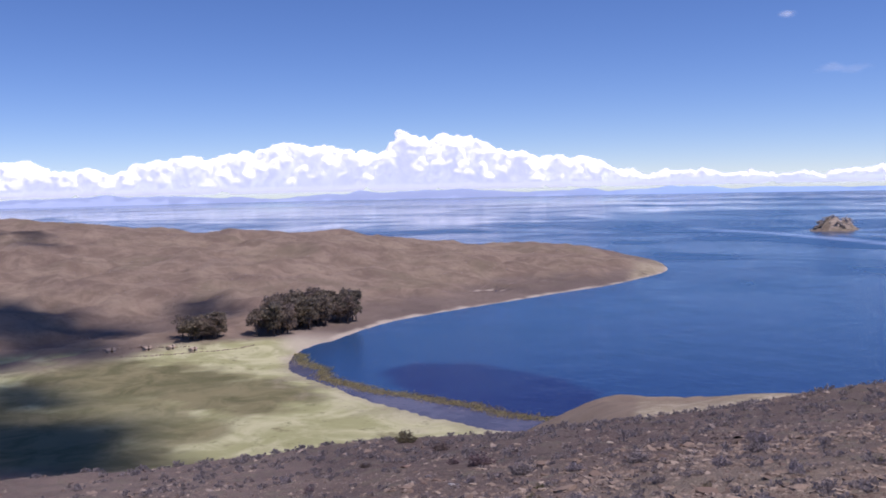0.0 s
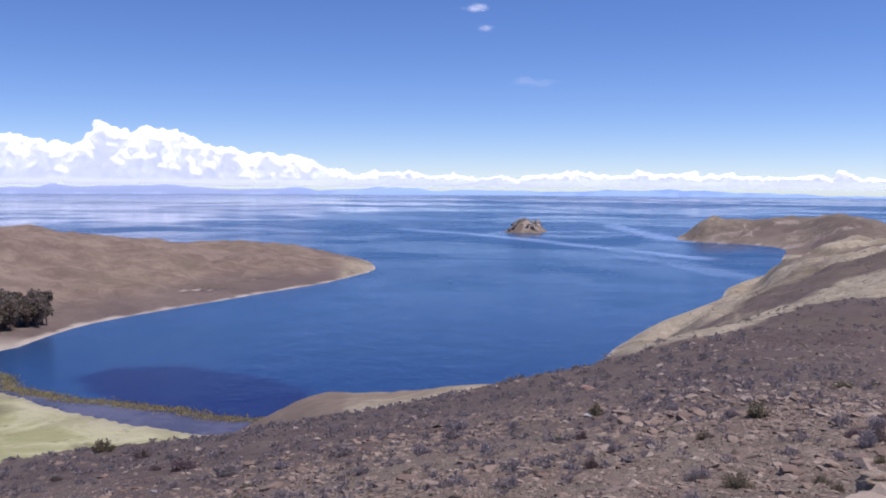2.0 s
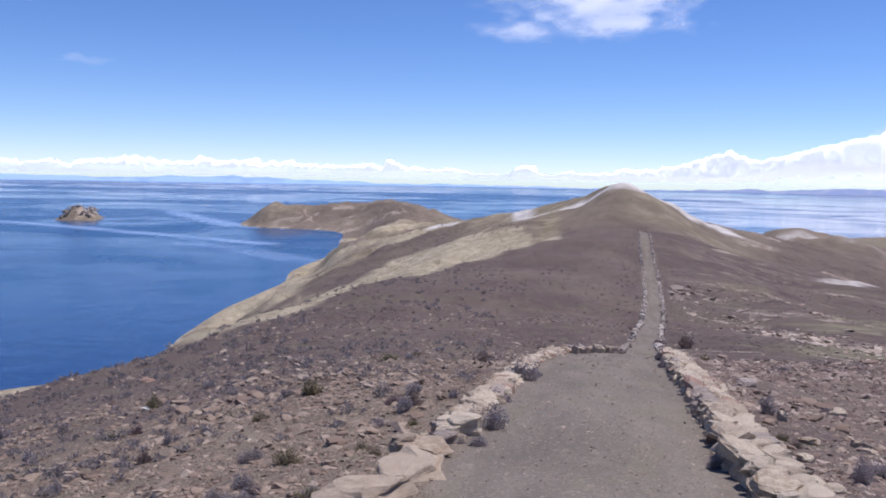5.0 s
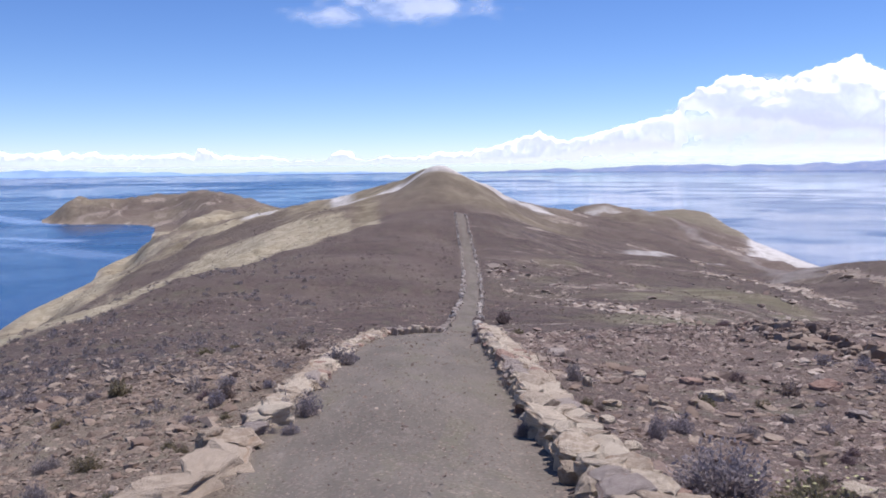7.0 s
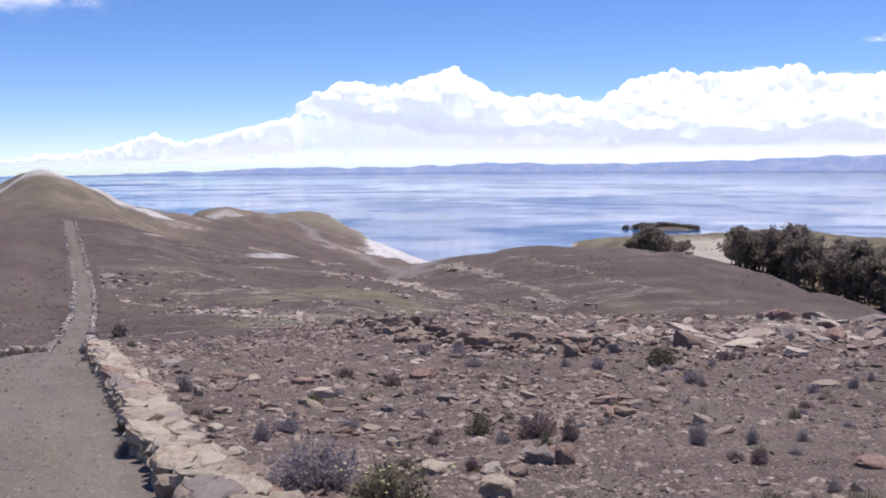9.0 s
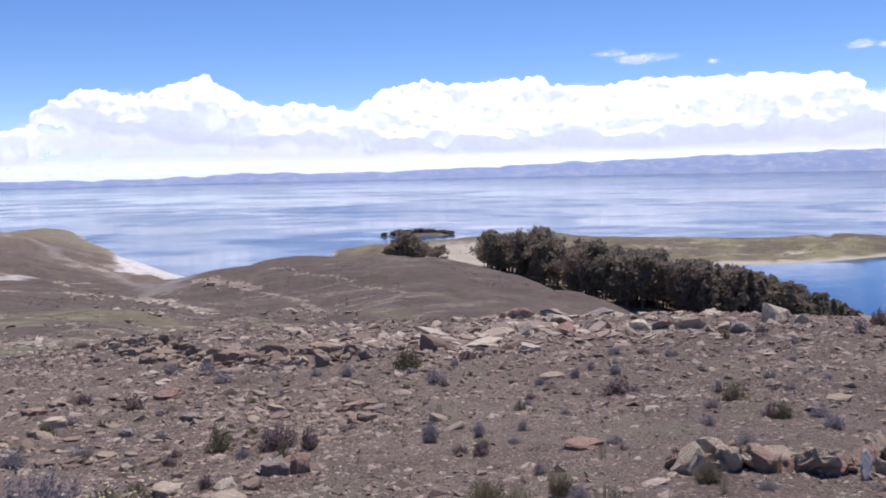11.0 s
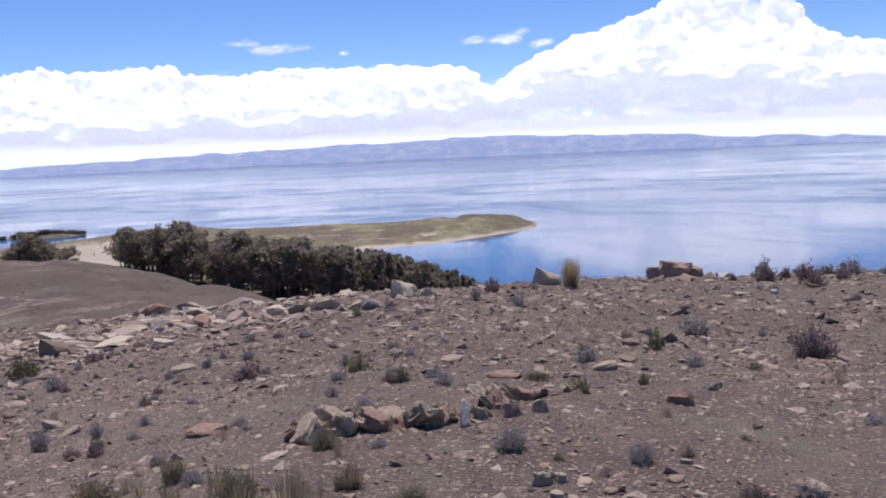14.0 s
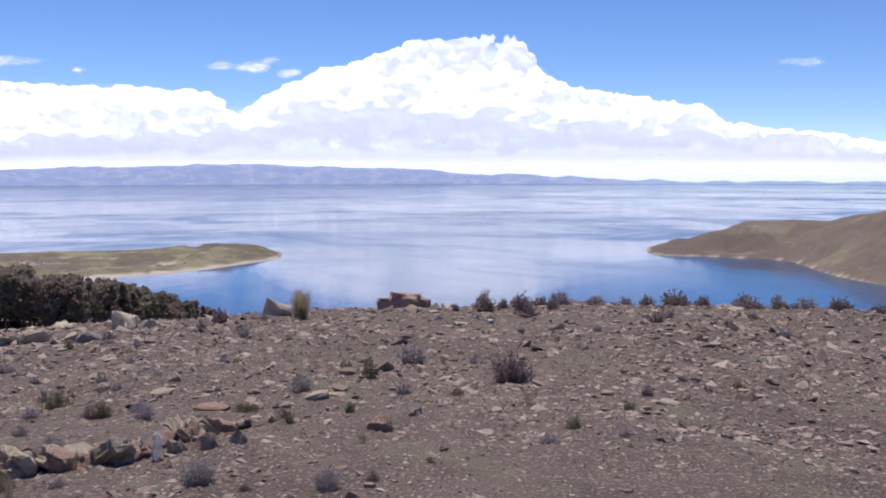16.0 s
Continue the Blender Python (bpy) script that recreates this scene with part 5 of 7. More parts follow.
def joined_rocks(name, spots, material, label, shapes=CRUMBS):
    """Many small stones in one mesh. spots: arrays x, y, z, size, flatness."""
    x, y, z, s, fl = spots
    pick = nrg.integers(0, len(shapes), len(x))
    vs, fs, base = [], [], 0
    for k, (sv, sf) in enumerate(shapes):
        m = np.nonzero(pick == k)[0]
        if not len(m):
            continue
        a = np.array([tuple(v) for v in sv])[None] * np.stack([s[m] * nrg.uniform(0.65, 1.5, len(m)), s[m], s[m] * fl[m]], -1)[:, None]
        t, tip = nrg.uniform(0, 2 * np.pi, len(m))[:, None], nrg.normal(0, 0.22, len(m))[:, None]
        c, n = np.cos(t), np.sin(t)
        vs.append(np.stack([a[..., 0] * c - a[..., 1] * n + x[m][:, None], a[..., 0] * n + a[..., 1] * c + y[m][:, None],
                            a[..., 2] + a[..., 0] * tip + (z[m] + s[m] * fl[m] * 0.22)[:, None]], -1).reshape(-1, 3))
        for f in sf:
            fs += (np.array(f)[None] + base + len(sv) * np.arange(len(m))[:, None]).tolist()
        base += len(sv) * len(m)
    ob = new(name, mesh_from(name, np.concatenate(vs), fs, material))
    return tagged(ob, label, "stones", kind="stuff")


def far_edging(line, out):
    y = np.arange(30.5, 187, 0.55) + nrg.uniform(-0.12, 0.12, len(np.arange(30.5, 187, 0.55)))
    x = np.interp(y, line[:, 0], line[:, 1]) + out * 0.15 + nrg.normal(0, 0.08, len(y))
    s = nrg.uniform(0.25, 0.48, len(y))
    joined_rocks("edging_stones", (x, y, height(x, y), s, nrg.uniform(0.5, 0.8, len(y))), GRAVEL_PALE, "row of small pale stones along the far trail")


GRAVEL_PALE = scatter_material("pale_edging_stones", ((0.26, 0.21, 0.17), (0.40, 0.34, 0.28), (0.55, 0.49, 0.42)))
far_edging(PATH_LEFT, -1)
far_edging(PATH_RIGHT, 1)

# ---- loose gravel and shards over the near slopes ----
N = 60000
ga = np.radians(nrg.uniform(-86, 110, N))
gr = np.exp(nrg.uniform(math.log(3.0), math.log(85), N))
gx, gy = gr * np.sin(ga), gr * np.cos(ga)
dens = fbm(gx / 4, gy / 4, 4, 121) + 0.35 * (np.abs(np.degrees(ga) + 8) < 16) + 0.4 * ((np.degrees(ga) > 34) & (np.degrees(ga) < 62) & (gr > 27) & (gr < 40))
onpath = path_inside(gx, gy) > -0.05
keep = (nrg.uniform(-0.75, 0.55, N) < dens) & ~(onpath & (nrg.uniform(0, 1, N) > 0.3))
keep &= ~((np.degrees(ga) < -22) & (gr > 15) & (nrg.uniform(0, 1, N) > 0.3))
keep &= ~((np.degrees(ga) < 62) & (np.degrees(ga) > 5) & (gr > 45) & (nrg.uniform(0, 1, N) > 0.4))
gx, gy, gr, onpath = gx[keep], gy[keep], gr[keep], onpath[keep]
gs = np.clip(gr * 0.0033 * np.exp(nrg.normal(0.25, 0.6, len(gr))), 0.016, 0.45) * np.where(onpath, 0.4, 1)
joined_rocks("gravel", (gx, gy, height(gx, gy), gs, nrg.uniform(0.2, 0.45, len(gx))), GRAVEL, "brown and grey stone shards littering the dry slope", SHARDS)

FLAKES = scatter_material("tan_flakes", ((0.15, 0.108, 0.082), (0.25, 0.188, 0.14), (0.36, 0.285, 0.215)))
# broad tan flakes thick on the ground between trail and lake
N = 38000
ga = np.radians(nrg.uniform(-60, -2, N))
gr = np.exp(nrg.uniform(math.log(4.0), math.log(26), N))
gx, gy = gr * np.sin(ga), gr * np.cos(ga)
keep = (nrg.uniform(-0.9, 0.7, N) < fbm(gx / 3, gy / 3, 4, 127) - 0.5 * smooth(-28, -52, np.degrees(ga)) - 0.5 * smooth(16, 26, gr)) & (path_inside(gx, gy) < -0.3)
gx, gy, gr = gx[keep], gy[keep], gr[keep]
gs = np.clip(gr * 0.0052 * np.exp(nrg.normal(0, 0.5, len(gr))), 0.03, 0.28)
joined_rocks("gravel", (gx, gy, height(gx, gy), gs, nrg.uniform(0.12, 0.32, len(gx))), FLAKES, "flat tan and rusty stone flakes thick on the slope", SHARDS)

# fine chips between them
N = 140000
ga = np.radians(nrg.uniform(-70, 118, N))
gr = np.exp(nrg.uniform(math.log(3.2), math.log(34), N))
gx, gy = gr * np.sin(ga), gr * np.cos(ga)
keep = (nrg.uniform(-1.1, 0.9, N) < fbm(gx / 2.5, gy / 2.5, 4, 125)) & ~((path_inside(gx, gy) > 0) & (nrg.uniform(0, 1, N) > 0.85))
gx, gy, gr = gx[keep], gy[keep], gr[keep]
gs = np.clip(gr * np.where(np.degrees(np.arctan2(gx, gy)) > 15, 0.0031, 0.0022) * np.exp(nrg.normal(0, 0.45, len(gr))), 0.010, 0.2) * np.where(path_inside(gx, gy) > 0, 0.75, 1)
joined_rocks("gravel", (gx, gy, height(gx, gy), gs, nrg.uniform(0.2, 0.45, len(gx))), GRAVEL, "fine brown and tan stone chips on bare earth", SHARDS)

SCREE = scatter_material("tan_and_rust_scree", ((0.20, 0.14, 0.105), (0.30, 0.225, 0.165), (0.40, 0.32, 0.24)))
for lo, hi, near, far, count, label in ((-58, -6.5, 5.0, 26, 6500, "broken tan and rust slabs strewn between the trail and the lake"), (9, 40, 5.5, 18, 3000, "broken tan slabs strewn behind the trail wall"),
                                        (40, 110, 4.6, 26, 5000, "scattered tan stones on the brow")):
    ga = np.radians(nrg.uniform(lo, hi, count))
    gr = np.exp(nrg.uniform(math.log(near), math.log(far), count))
    gx, gy = gr * np.sin(ga), gr * np.cos(ga)
    keep = (nrg.uniform(-0.9, 0.6, count) < fbm(gx / 2.6, gy / 2.6, 4, 133) - (0.3 if lo > 30 else 0.05)) & (path_inside(gx, gy) < -0.75)
    gx, gy, gr = gx[keep], gy[keep], gr[keep]
    gs = np.clip(gr ** 0.6 * (0.0135 if lo < 0 else 0.0155 if lo < 30 else 0.0125) * np.exp(nrg.normal(0, 0.55, len(gr))), 0.03, 0.36)
    joined_rocks("rubble", (gx, gy, height(gx, gy), gs, nrg.uniform(0.22, 0.5, len(gx))), SCREE, label, SLAB_SHAPES)

PEBBLES = scatter_material("brow_pebbles", ((0.15, 0.105, 0.088), (0.30, 0.225, 0.18), (0.47, 0.38, 0.305)))
# rubble over the ground on the far side of the trail
N = 80000
ga = np.radians(nrg.uniform(6, 118, N))
gr = np.exp(nrg.uniform(math.log(4.2), math.log(34), N))
gx, gy = gr * np.sin(ga), gr * np.cos(ga)
keep = (nrg.uniform(-0.42, 1.05, N) < fbm(gx / 2.2, gy / 2.2, 4, 129) + 0.35 * smooth(48, 30, np.degrees(ga))) & (path_inside(gx, gy) < -0.5)
gx, gy, gr = gx[keep], gy[keep], gr[keep]
gs = np.clip(gr * 0.0047 * np.exp(nrg.normal(0, 0.6, len(gr))), 0.02, 0.32)
joined_rocks("gravel", (gx, gy, height(gx, gy), gs, nrg.uniform(0.15, 0.42, len(gx))), PEBBLES, "loose brown and pinkish rubble in patches", SHARDS)
RUBBLE = scatter_material("tan_rubble", ((0.24, 0.17, 0.135), (0.40, 0.31, 0.245), (0.56, 0.47, 0.37)))
# jumbled pale stones of the rocky band
N = 3600
ga = np.radians(np.clip(nrg.normal(44, 9, N), 20, 62))
gr = nrg.uniform(19, 33, N)
gx, gy = gr * np.sin(ga), gr * np.cos(ga)
keep = nrg.uniform(-0.3, 0.6, N) < fbm(gx / 3, gy / 3, 4, 59)
gx, gy = gx[keep], gy[keep]
joined_rocks("rubble", (gx, gy, height(gx, gy), 0.17 * np.exp(nrg.normal(0, 0.45, len(gx))), nrg.uniform(0.25, 0.5, len(gx))), RUBBLE, "jumbled pale stones of a rocky band")

# ---- loose rocks, each its own ----


def loose_rock(x, y, w, h, kind, label, group="loose rocks", turn=None, tilt=(0.0, 0.0), sink=0.22, pool=ROCKS):
    ob = new("rock", rnd.choice(pool[kind]))
    ob.matrix_basis = placed(x, y, ground_z(x, y) + h * (0.5 - sink), rnd.uniform(0, 6.28) if turn is None else turn, (w, w * rnd.uniform(0.65, 0.95), h), tilt)
    return tagged(ob, label, "rock", group)


NAMES = {"pale": "pale weathered sandstone rock lying on dry ground", "grey": "grey angular stone lying on dry ground",
         "red": "rusty red broken stone lying on dry ground", "tan": "ochre sandstone slab lying on dry ground", "white": "white quartz stone lying on dry ground"}
# the broken red outcrop and the boulders on the brow
OUTCROP = [(5.46, 1.08, 0.12, 0.11, "pale"), (5.54, 1.0, 0.09, 0.08, "pale"), (5.78, -0.42, 0.14, 0.12, "pale"), (19.57, 1.93, 0.34, 0.12, "pale"), (9.52, 3.02, 0.31, 0.11, "red"), (6.77, 4.82, 0.38, 0.12, "red"), (9.02, 0.7, 0.13, 0.08, "grey"), (9.88, 2.33, 0.14, 0.09, "grey"), (10.18, 4.05, 0.12, 0.07, "grey"), (10.98, 3.71, 0.13, 0.07, "grey"), (19.85, 1.38, 0.19, 0.15, "white")]
OUTCROP += [(2.95, 13.16, 0.17, 0.22, "pale"), (4.86, 13.29, 0.45, 0.25, "pale"), (3.86, 6.24, 0.21, 0.1, "pale"), (3.54, 5.65, 0.28, 0.2, "pale"), (3.88, 8.32, 0.15, 0.15, "pale"), (3.72, 12.22, 0.24, 0.13, "pale"), (2.48, 10.14, 0.2, 0.12, "pale"), (2.23, 8.29, 0.2, 0.12, "pale"), (4.39, 15.49, 0.26, 0.14, "pale"), (2.95, 11.76, 0.25, 0.12, "pale"), (3.52, 18.39, 0.51, 0.23, "grey"), (5.2, 11.45, 0.21, 0.18, "grey"), (4.47, 6.48, 0.25, 0.21, "grey"), (6.22, 11.6, 0.28, 0.15, "grey"), (7.58, 15.19, 0.47, 0.23, "red"), (5.18, 15.05, 0.36, 0.16, "red"), (2.07, 8.91, 0.2, 0.11, "red")]
OUTCROP += [(8.3, 10.5, 0.42, 0.22, "red"), (7.45, 9.3, 0.3, 0.16, "red"), (4.7, 6.5, 0.31, 0.26, "red"), (3.5, 6.6, 0.28, 0.14, "pale")]
for x, y, w, h, kind in OUTCROP:
    loose_rock(x, y, w * 1.15, h * 0.8, kind, NAMES[kind], tilt=(rnd.gauss(0, 0.12), rnd.gauss(0, 0.12)), sink=0.2, pool=SLABS)
# the broken outcrop: shards on edge, leaning on one another along a ledge
LEDGE = [(6.30, 3.42), (6.46, 3.21), (6.60, 3.08), (6.80, 2.85), (6.98, 2.62), (7.0, 2.36), (7.35, 2.36), (7.8, 2.38), (8.25, 2.2), (8.6, 2.0)]
for k in range(60):
    q = rnd.random() ** 1.25 * (len(LEDGE) - 1.001)
    (ax, ay), (bx, by) = LEDGE[int(q)], LEDGE[int(q) + 1]
    f = q - int(q)
    x, y = ax + (bx - ax) * f + rnd.gauss(0, 0.09), ay + (by - ay) * f + rnd.gauss(0, 0.09)
    w = rnd.choice((0.09, 0.12, 0.15, 0.2, 0.25, 0.32))
    kind = rnd.choices(("red", "tan", "pale"), (0.55, 0.3, 0.15))[0]
    loose_rock(x, y, w, w * rnd.uniform(0.25, 0.5), kind, "jagged broken shard of a low reddish outcrop", "shards of the outcrop", turn=rnd.gauss(1.2, 0.6),
               tilt=(rnd.gauss(0.5, 0.5), rnd.gauss(0.3, 0.5)), sink=0.05, pool=SLABS)
for x, y, w, h, lean in ((6.9, 2.5, 0.36, 0.17, 0.3), (7.05, 2.2, 0.22, 0.17, -0.35), (6.75, 2.78, 0.3, 0.14, 0.25), (6.42, 3.2, 0.32, 0.12, -0.2), (6.5, 3.45, 0.24, 0.11, 0.3), (7.2, 2.0, 0.26, 0.19, 0.2), (7.35, 1.8, 0.2, 0.15, -0.3), (7.0, 2.95, 0.24, 0.13, 0.4), (7.9, 2.3, 0.3, 0.14, 0.2), (8.34, 0.84, 0.34, 0.22, -0.2)):
    loose_rock(x, y, w, h, "red" if w > 0.25 else "tan", "jagged broken shard of a low reddish outcrop", "shards of the outcrop", turn=1.25 + rnd.gauss(0, 0.3), tilt=(lean, rnd.gauss(0, 0.2)), sink=0.2, pool=SPLINTERS)
sliver = loose_rock(6.84, 2.24, 0.3, 0.05, "white", "white stone sliver leaning in a red outcrop", pool=SLABS)
sliver.matrix_basis = placed(6.84, 2.24, ground_z(6.84, 2.24) + 0.1, 0.35, (0.25, 0.085, 0.05), (0.25, -0.95))
KNOBS = {key: [mesh_from("stone", *rock_shape(702 + 3 * k, cuts=30, level=3), mat) for k in range(6)] for key, mat in STONE_KINDS}
BROW = [(23.0, 7.3, 0.95, 0.62, "tan"), (21.02, 9.93, 0.5, 0.36, "pale"), (18.87, 11.58, 0.7, 0.5, "tan"), (18.49, 12.68, 0.7, 0.36, "pale"), (15.32, 14.83, 0.94, 0.24, "pale"), (19.13, 10.8, 0.41, 0.25, "pale"), (19.06, 20.79, 0.71, 0.25, "pale"), (17.03, 13.74, 0.69, 0.36, "red"), (25.12, 3.28, 0.56, 0.25, "white"), (21.17, 10.58, 0.8, 0.66, "pale"), (18.88, 10.15, 0.6, 0.32, "grey"), (18.49, 13.9, 0.87, 0.43, "grey"), (17.48, 15.4, 0.66, 0.41, "grey"), (18.55, 12.13, 0.47, 0.3, "grey")]
BROW += [(23.2, 19.5, 1.1, 0.5, "grey"), (24.5, 18.6, 1.0, 0.4, "grey"), (22.6, 20.8, 1.2, 0.55, "red"), (20.6, 17.0, 0.82, 0.36, "pale")]
for x, y, w, h, kind in BROW:
    loose_rock(x, y, w, h, kind, "large weathered boulder on the brow of the slope", "boulders on the brow", sink=0.3, pool=KNOBS, tilt=(rnd.gauss(0, 0.15), rnd.gauss(0, 0.15)))
for dx, dy, w, h in ((0.0, 0.0, 1.15, 0.66), (0.12, -0.5, 0.7, 0.55), (-0.1, 0.55, 0.6, 0.42)):
    loose_rock(26.6 + dx, 4.8 + dy, w, h, "red", "dark rusty block split along its bedding on the brow", "boulders on the brow", turn=1.5 + 0.2 * dy, sink=0.25, pool=SLABS)
for k in range(90):
    a = radians(rnd.uniform(33, 61))
    r = rnd.uniform(20.5, 32)
    w = rnd.uniform(0.18, 0.6)
    loose_rock(r * math.sin(a), r * math.cos(a), w, w * rnd.uniform(0.18, 0.38), rnd.choices(("pale", "tan", "grey", "red"), (0.45, 0.25, 0.15, 0.15))[0],
               "broken pale slab in the rocky band", "slabs of the rocky band", sink=0.3, pool=SLABS, tilt=(rnd.gauss(0, 0.2), rnd.gauss(0, 0.2)))
for k in range(40):
    a, r = radians(rnd.uniform(-80, 105)), math.exp(rnd.uniform(math.log(4.5), math.log(40)))
    x, y = r * math.sin(a), r * math.cos(a)
    if float(path_inside(np.array(x), np.array(y))) > -0.7:
        continue
    w = r * rnd.uniform(0.008, 0.017)
    kind = rnd.choices(("pale", "grey", "red", "white"), (0.45, 0.3, 0.2, 0.05))[0]
    loose_rock(x, y, w, w * rnd.uniform(0.2, 0.42), kind, NAMES[kind], tilt=(rnd.gauss(0, 0.2), rnd.gauss(0, 0.2)), sink=0.3)
# dark crag in the hollow
for k in range(34):
    q = k / 33 * 4
    x = float(np.interp(q, range(5), (13.2, 11.5, 10.9, 11.4, 12.8))) + rnd.gauss(0, 0.5)
    y = float(np.interp(q, range(5), (31.0, 26.0, 21.5, 18.6, 17.0))) + rnd.gauss(0, 0.9)
    w = rnd.choice((0.12, 0.16, 0.2, 0.26, 0.32))
    loose_rock(x, y, w, w * rnd.uniform(0.4, 0.9), rnd.choice(("grey", "red", "red", "pale", "tan")), "dark jagged crag in the hollow", "crags in the hollow",
               tilt=(rnd.gauss(0.2, 0.35), rnd.gauss(0, 0.35)), pool=SLABS)

q = nrg.uniform(0, 4, 260)
gx = np.interp(q, range(5), (13.4, 11.6, 10.9, 11.4, 13.4)) + nrg.normal(0, 0.6, 260)
gy = np.interp(q, range(5), (32.0, 26.0, 21.5, 18.6, 16.8)) + nrg.normal(0, 1.0, 260)
joined_rocks("rubble", (gx, gy, height(gx, gy), 0.2 * np.exp(nrg.normal(0, 0.45, 260)), nrg.uniform(0.4, 0.9, 260)), SCREE, "broken pinkish rubble of the crag in the hollow", SLAB_SHAPES)
# debris over the slope beyond the hollow
N = 6000
ga = np.radians(nrg.uniform(5, 40, N))
gr = np.exp(nrg.uniform(math.log(26), math.log(150), N))
gx, gy = gr * np.sin(ga), gr * np.cos(ga)
keep = (nrg.uniform(0.0, 0.9, N) < fbm(gx / 7, gy / 11, 5, 69)) & (path_inside(gx, gy) < -1)
gx, gy, gr = gx[keep], gy[keep], gr[keep]
joined_rocks("rubble", (gx, gy, height(gx, gy), gr * 0.0036 * np.exp(nrg.normal(0, 0.45, len(gr))), nrg.uniform(0.2, 0.5, len(gr))), RUBBLE, "pinkish rock debris strewn over the slope")

# ---- broken ledges on the slope beyond the hollow ----


def rock_ledge(points, spread, count, size, seed):
    p = np.array(points, float)
    seg = np.hypot(*np.diff(p, axis=0).T)
    cum = np.concatenate([[0], np.cumsum(seg)])
    s = nrg.uniform(0, cum[-1], count * 2)
    s = s[fbm(s / cum[-1] * 9, s * 0, 3, seed) > -0.25]
    x = np.interp(s, cum, p[:, 0]) + nrg.normal(0, spread, len(s))
    y = np.interp(s, cum, p[:, 1]) + nrg.normal(0, spread * 1.6, len(s))
    joined_rocks("rock_ledge", (x, y, height(x, y), size * 0.6 * np.exp(nrg.normal(0, 0.45, len(s))), nrg.uniform(0.15, 0.35, len(s))), LEDGE_STONE, "broken pale rock ledge cropping out of the slope")


LEDGE_STONE = scatter_material("pale_ledge_stone", ((0.32, 0.25, 0.19), (0.46, 0.37, 0.285), (0.60, 0.51, 0.41)))
rock_ledge([(93, 271), (88, 226), (74, 168)], 0.9, 240, 1.3, 161)
rock_ledge([(67, 189), (70, 150), (66.6, 125)], 0.8, 240, 1.0, 163)
rock_ledge([(107, 211), (93, 160)], 1.2, 110, 1.0, 165)
rock_ledge([(113, 185), (109, 156), (106, 131)], 0.7, 110, 0.7, 167)
rock_ledge([(82, 130), (86.5, 124)], 0.7, 60, 0.7, 169)
rock_ledge([(76, 163), (69, 135)], 0.8, 90, 0.8, 171)
rock_ledge([(14.5, 99), (17.5, 92), (20.3, 78), (21, 60)], 1.6, 260, 0.62, 173)
rock_ledge([(30, 62), (42, 78), (50, 96)], 1.6, 150, 0.7, 175)

# ---- broken rock of the bare islet ----
gx, gy = -629 + nrg.uniform(-34, 34, 420), 1156 + nrg.uniform(-36, 36, 420)
gz = height(gx, gy)
gx, gy, gz = gx[gz > 0.3], gy[gz > 0.3], gz[gz > 0.3]
joined_rocks("rubble", (gx, gy, gz, 2.6 * np.exp(nrg.normal(0, 0.35, len(gx))), nrg.uniform(0.25, 0.5, len(gx))), GRAVEL_PALE, "rugged brown rocks of the bare islet", SLAB_SHAPES)

# ---- shrubs ----


def shrub_meshes(seed, leaf, stems=30, leaves=600, size=0.06, tall=0.62, slim=0.2):
    """A loose rounded cushion, about one unit wide: twigs fanning from the root and fine leaves in sprays."""
    g = random.Random(seed)
    sv, sf, lv, lf = [], [], [], []
    sprays = []
    lobes = [(g.uniform(0, 6.28), g.uniform(0.65, 1.1)) for _ in range(5)]
    for _ in range(stems):
        a, q = g.uniform(0, 6.28), math.sqrt(g.random())
        reach = 0.52 * q * (0.75 + 0.25 * max(k * math.cos(a - c) for c, k in lobes))
        d = Vector((math.cos(a) * reach, math.sin(a) * reach, tall * (1.08 - 0.75 * q * q) * g.uniform(0.55, 1.1)))
        b = Vector((math.cos(a) * 0.05, math.sin(a) * 0.05, -0.04))
        side = Vector((-math.sin(a), math.cos(a), 0)) * 0.009
        mid = b.lerp(d, 0.5) + Vector((math.cos(a), math.sin(a), 0)) * 0.05 * q
        i = len(sv)
        sv += [b - side, b + side, mid + side * 0.7, mid - side * 0.7, d]
        sf += [(i, i + 1, i + 2, i + 3), (i + 3, i + 2, i + 4)]
        sprays.append((mid, d))
    for _ in range(leaves):
        m, d = g.choice(sprays)
        k = g.uniform(-0.7, 1.0)
        p = m.lerp(d, k) + Vector((g.gauss(0, 0.045), g.gauss(0, 0.045), g.gauss(0, 0.035)))
        p.z = max(p.z, 0.01)
        u = ((d - m).normalized() * 0.8 + Vector((g.gauss(0, 0.6), g.gauss(0, 0.6), g.gauss(0.2, 0.5)))).normalized() * size * g.uniform(0.6, 1.4)
        w = u.cross(Vector((g.gauss(0, 1), g.gauss(0, 1), g.gauss(0, 1)))).normalized() * size * slim
        i = len(lv)
        lv += [p - u * 0.4, p + w, p + u * 0.6, p - w]
        lf.append((i, i + 1, i + 2, i + 3))
    return mesh_from("branchwork", sv, sf, TWIG), mesh_from("foliage", lv, lf, leaf)


